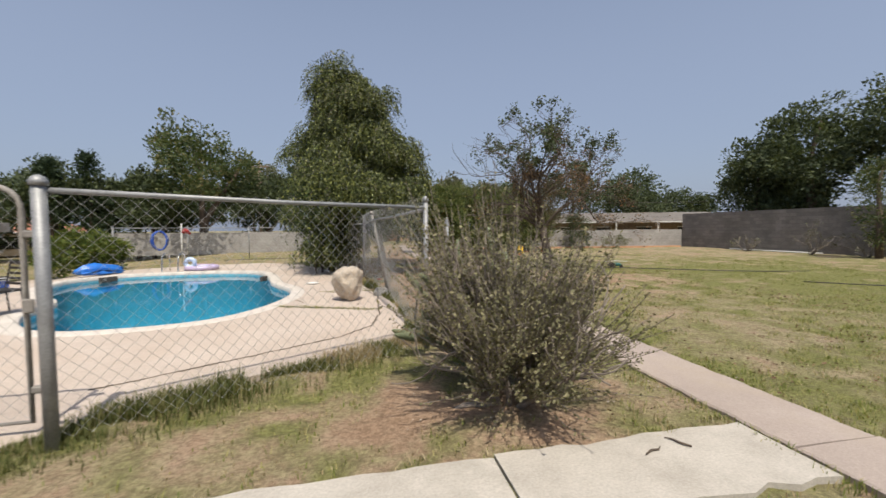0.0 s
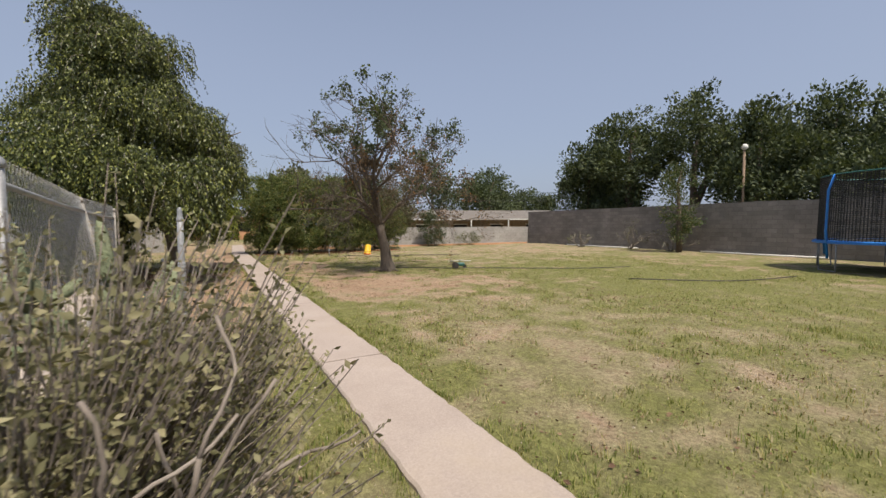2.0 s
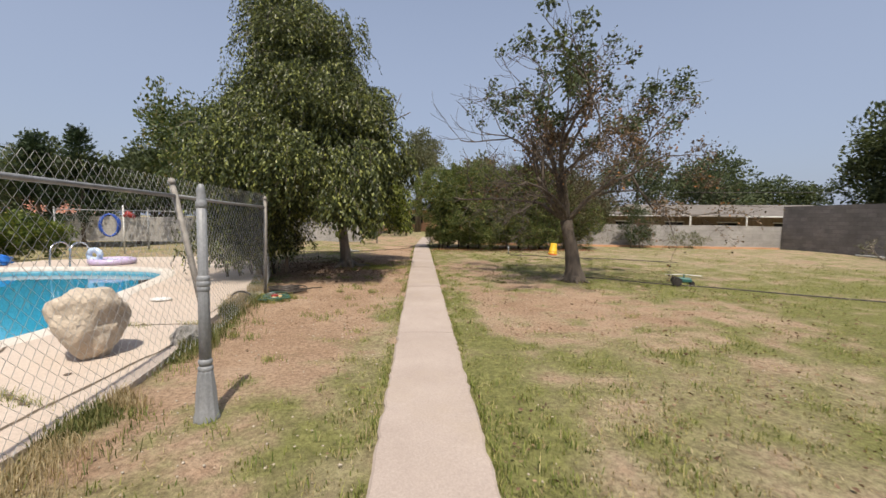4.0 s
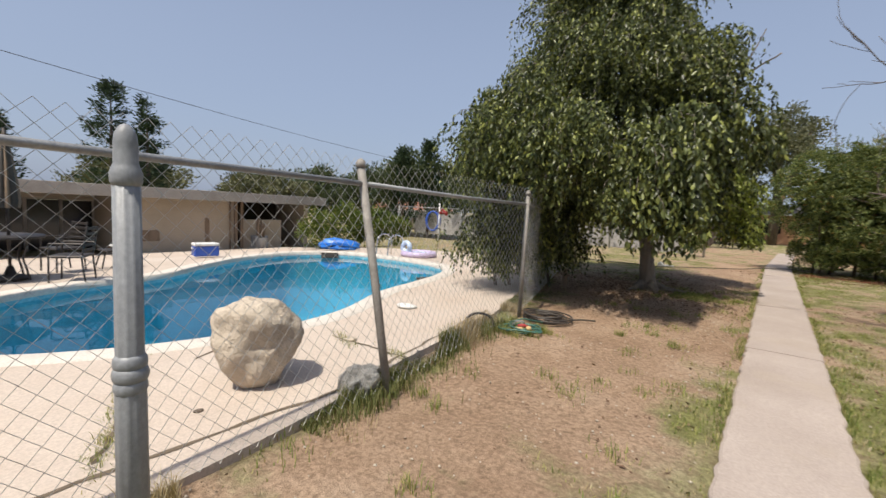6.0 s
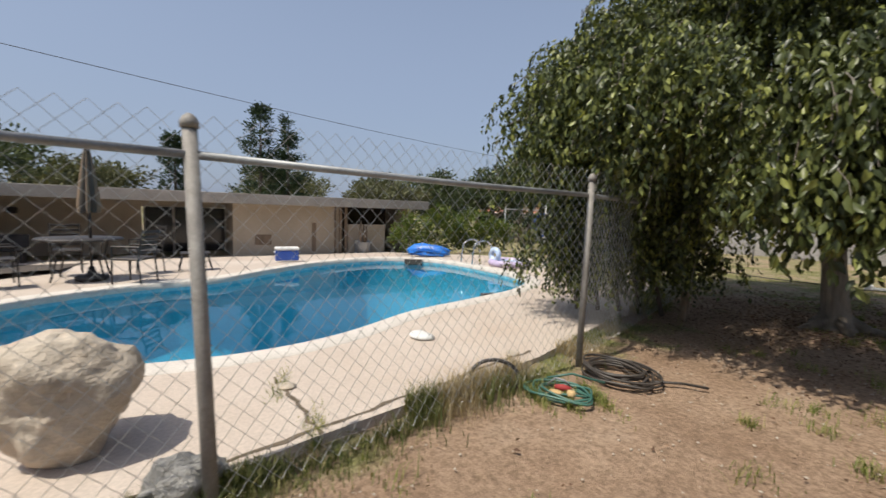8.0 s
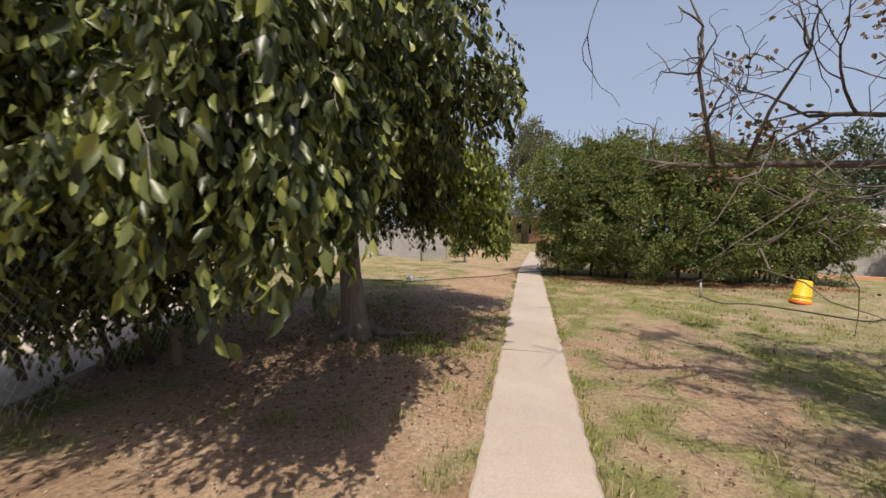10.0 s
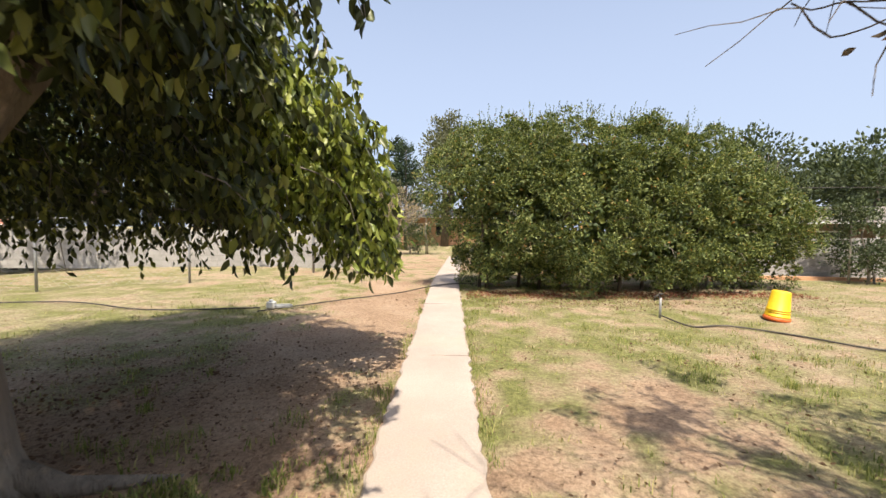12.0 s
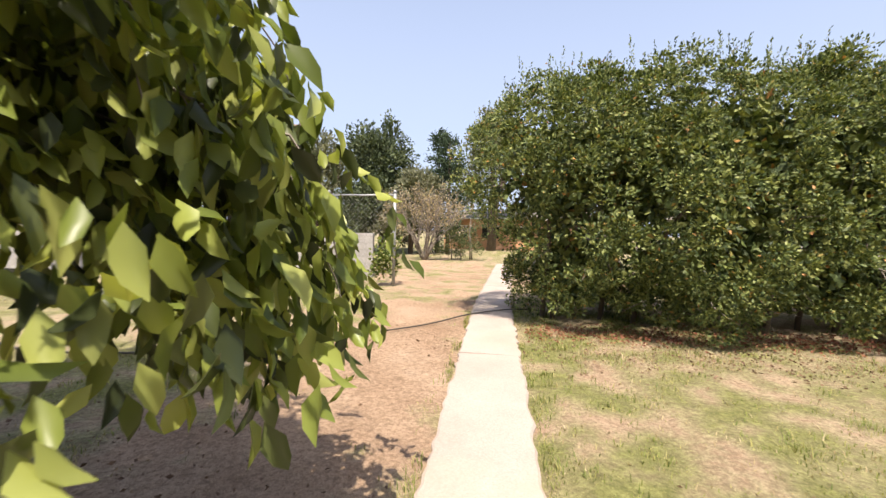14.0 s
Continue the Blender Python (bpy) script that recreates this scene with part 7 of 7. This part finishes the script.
def build_grass():
    rng = np.random.default_rng(61)
    n = 520000
    # denser close to the path
    u = rng.uniform(0, 1, n)
    x = np.where(u < 0.55, rng.normal(0, 2.6, n), rng.uniform(-5, 15, n))
    y = rng.uniform(-3.6, 22.5, n)
    c, g = soil(x, y)
    clump = np.clip((val_noise(x, y, 0.085, 78) * 0.6 + val_noise(x, y, 0.21, 79) * 0.4 - 0.38) * 4.5, 0.10, 1)
    ok = free_ground(x, y) & (rng.uniform(0, 1, n) < np.clip((c - 0.22) * 1.0, 0, 1) * clump)
    x, y, c, g = x[ok], y[ok], c[ok], g[ok]
    h = rng.uniform(0.016, 0.052, len(x)) * (0.7 + 0.7 * g) * (0.35 + 1.3 * val_noise(x, y, 0.13, 77))
    gr = rng.uniform(0, 1, len(x)) < g * 1.05 - 0.10
    blades("lawn_grass", x[gr], y[gr], h[gr], 0.0075, M["grass"], "short patchy green lawn grass", 1, 0.9)
    blades("dry_grass", x[~gr], y[~gr], h[~gr] * 0.9, 0.009, M["straw"], "short straw-coloured dry grass", 2, 1.2)
    # taller weeds along the deck's edge and the fence
    px, py = [], []
    edge = np.array(DECK[2:17])
    for p, q in zip(edge, edge[1:]):
        m = int(np.linalg.norm(q - p) * (2600 if p[1] < 2.4 else 2300))
        s = rng.uniform(0, 1, m)[:, None]
        nrm = np.array([(q - p)[1], -(q - p)[0]])
        nrm = nrm / np.linalg.norm(nrm)
        pt = p * (1 - s) + q * s + nrm * np.abs(rng.normal(0.0, 0.24 if p[1] < 2.4 else 0.17, (m, 1)))
        px.append(pt[:, 0]), py.append(pt[:, 1])
    px, py = np.concatenate(px), np.concatenate(py)
    keep = val_noise(px, py, 0.4, 33) > np.where(py < 2.2, 0.22, 0.42)
    px, py = px[keep], py[keep]
    hh = rng.uniform(0.03, 0.17, len(px)) * (0.4 + val_noise(px, py, 0.6, 34)) * np.where((py > 6.2) & (py < 8.4), 1.35, np.where(py < 2.2, 1.25, 1.0))
    gr = val_noise(px, py, 0.5, 35) > np.where((py < 2.2) | (py > 5.6), 0.30, 0.48)
    blades("fence_weeds", px[gr], py[gr], hh[gr], 0.007, M["weed"], "tall green weeds along the fence", 3, 0.7)
    blades("dry_weeds", px[~gr], py[~gr], hh[~gr], 0.005, M["straw"], "dry weeds along the deck edge", 4, 0.8)
    # weeds in the shade beside the tree's trunk
    sx, sy = rng.normal(-1.12, 0.34, 5200), rng.normal(12.42, 0.30, 5200)
    keep = (val_noise(sx, sy, 0.16, 36) > 0.46) & (sx < -0.42)
    sx, sy = sx[keep], sy[keep]
    blades("shade_weeds", sx, sy, rng.uniform(0.02, 0.09, len(sx)), 0.012, M["grass"], "low green weeds beside the tree trunk", 6, 0.9)
    # tufts
    tx, ty, th = [], [], []
    for k in range(150):
        cx, cy = (rng.uniform(-2.6, -0.5), rng.uniform(-0.2, 15)) if k < 70 else (rng.uniform(0.5, 6), rng.uniform(-1.5, 19))
        m, r = rng.integers(25, 70), rng.uniform(0.03, 0.10)
        tx.append(rng.normal(cx, r, m)), ty.append(rng.normal(cy, r, m)), th.append(rng.uniform(0.04, 0.11, m))
    for cx, cy in [(-4.45, 3.93), (-3.85, 3.70), (-3.45, 3.56), (-3.05, 3.38), (-4.1, 3.82), (-3.0, 5.68), (-3.75, 5.62), (-2.82, 7.66), (-2.74, 7.34), (-2.46, 7.74), (-2.62, 7.50)]:
        tx.append(rng.normal(cx, 0.14, 330)), ty.append(rng.normal(cy, 0.035, 330) - 0.36 * (tx[-1] - cx)), th.append(rng.uniform(0.03, 0.12, 330))
    tx, ty, th = np.concatenate(tx), np.concatenate(ty), np.concatenate(th)
    ok = np.abs(tx) > 0.40
    blades("grass_tufts", tx[ok], ty[ok], th[ok], 0.006, M["grass"], "scattered tufts of longer grass", 5, 0.9)
    # edge grass lapping over the path
    n = 9000
    ex = np.where(rng.uniform(0, 1, n) < 0.5, -1, 1) * (0.365 + np.abs(rng.normal(0, 0.05, n)))
    ey = rng.uniform(-5, 21, n)
    keep = val_noise(ex * 3, ey, 0.5, 36) > 0.4
    blades("edge_grass", ex[keep], ey[keep], rng.uniform(0.03, 0.085, keep.sum()), 0.006, M["grass"], "green grass fringing the path", 6, 0.9)
    # leaf litter, thickened under the tree to deepen its shade, and pebbles
    n = 26000
    u = rng.uniform(0, 1, n)
    lx = np.where(u < 0.36, rng.normal(-2.6, 1.2, n), np.where(u < 0.44, rng.normal(3.4, 2.4, n), rng.uniform(-2.8, 6.8, n)))
    ly = np.where(u < 0.36, rng.normal(12.6, 1.5, n), np.where(u < 0.44, rng.normal(18.6, 0.4, n), rng.uniform(-1.4, 16, n)))
    thin = (u > 0.44) & ((val_noise(lx, ly, 0.35, 91) < 0.52) | ((lx < -0.4) & (rng.uniform(0, 1, n) < 0.6)))
    lx = np.where(thin, 60.0, lx)
    ok = ~inside(np.array(DECK), lx, ly) & (np.abs(lx) > 0.40) & (lx < 50)
    p = np.stack([lx, ly, np.full(n, 0.012)], 1)[ok]
    d = rng.normal(0, 1, p.shape) * [1, 1, 0.12]
    tagged(new("leaf_litter", leaf_mesh("leaf_litter", p, d, rng.uniform(0.016, 0.046, len(p)), 0.55, M["litter"], rng)), "dry brown leaves scattered on the ground", "leaf litter", kind="stuff")
    n = 3600
    hx = rng.uniform(0.5, 8.2, n)
    p = np.stack([hx, 19.55 + 0.06 * hx + rng.normal(0, 0.28, n), rng.uniform(0.008, 0.03, n)], 1)
    tagged(new("hedge_litter", leaf_mesh("hedge_litter", p, rng.normal(0, 1, p.shape) * [1, 1, 0.2], 0.045, 0.5, M["redlitter"], rng)), "reddish fallen leaves at the foot of the hedge", "leaf litter", kind="stuff")
    n = 1500
    lx, ly = np.where(rng.uniform(0, 1, n) < 0.6, rng.uniform(-2.9, -0.42, n), rng.uniform(0.42, 5.5, n)), rng.uniform(-1.2, 12, n)
    ok = ~inside(np.array(DECK), lx, ly)
    lx, ly = lx[ok], ly[ok]
    r = rng.uniform(0.004, 0.013, len(lx))
    o = np.array([(1, 0, 0), (-1, 0, 0), (0, 1, 0), (0, -1, 0), (0, 0, 0.7), (0, 0, -0.7)])
    v = (np.stack([lx, ly, 0.0 * lx + 0.002], 1)[:, None] + o[None] * r[:, None, None] * rng.uniform(0.7, 1.3, (len(lx), 6, 1))).reshape(-1, 3)
    t = (np.arange(len(lx))[:, None, None] * 6 + np.array([(0, 2, 4), (2, 1, 4), (1, 3, 4), (3, 0, 4), (2, 0, 5), (1, 2, 5), (3, 1, 5), (0, 3, 5)])[None]).reshape(-1, 3)
    tagged(new("pebbles", raw_mesh("pebbles", v, t, M["pebble"])), "small pale pebbles in the dirt", "pebbles", kind="stuff")


build_grass()
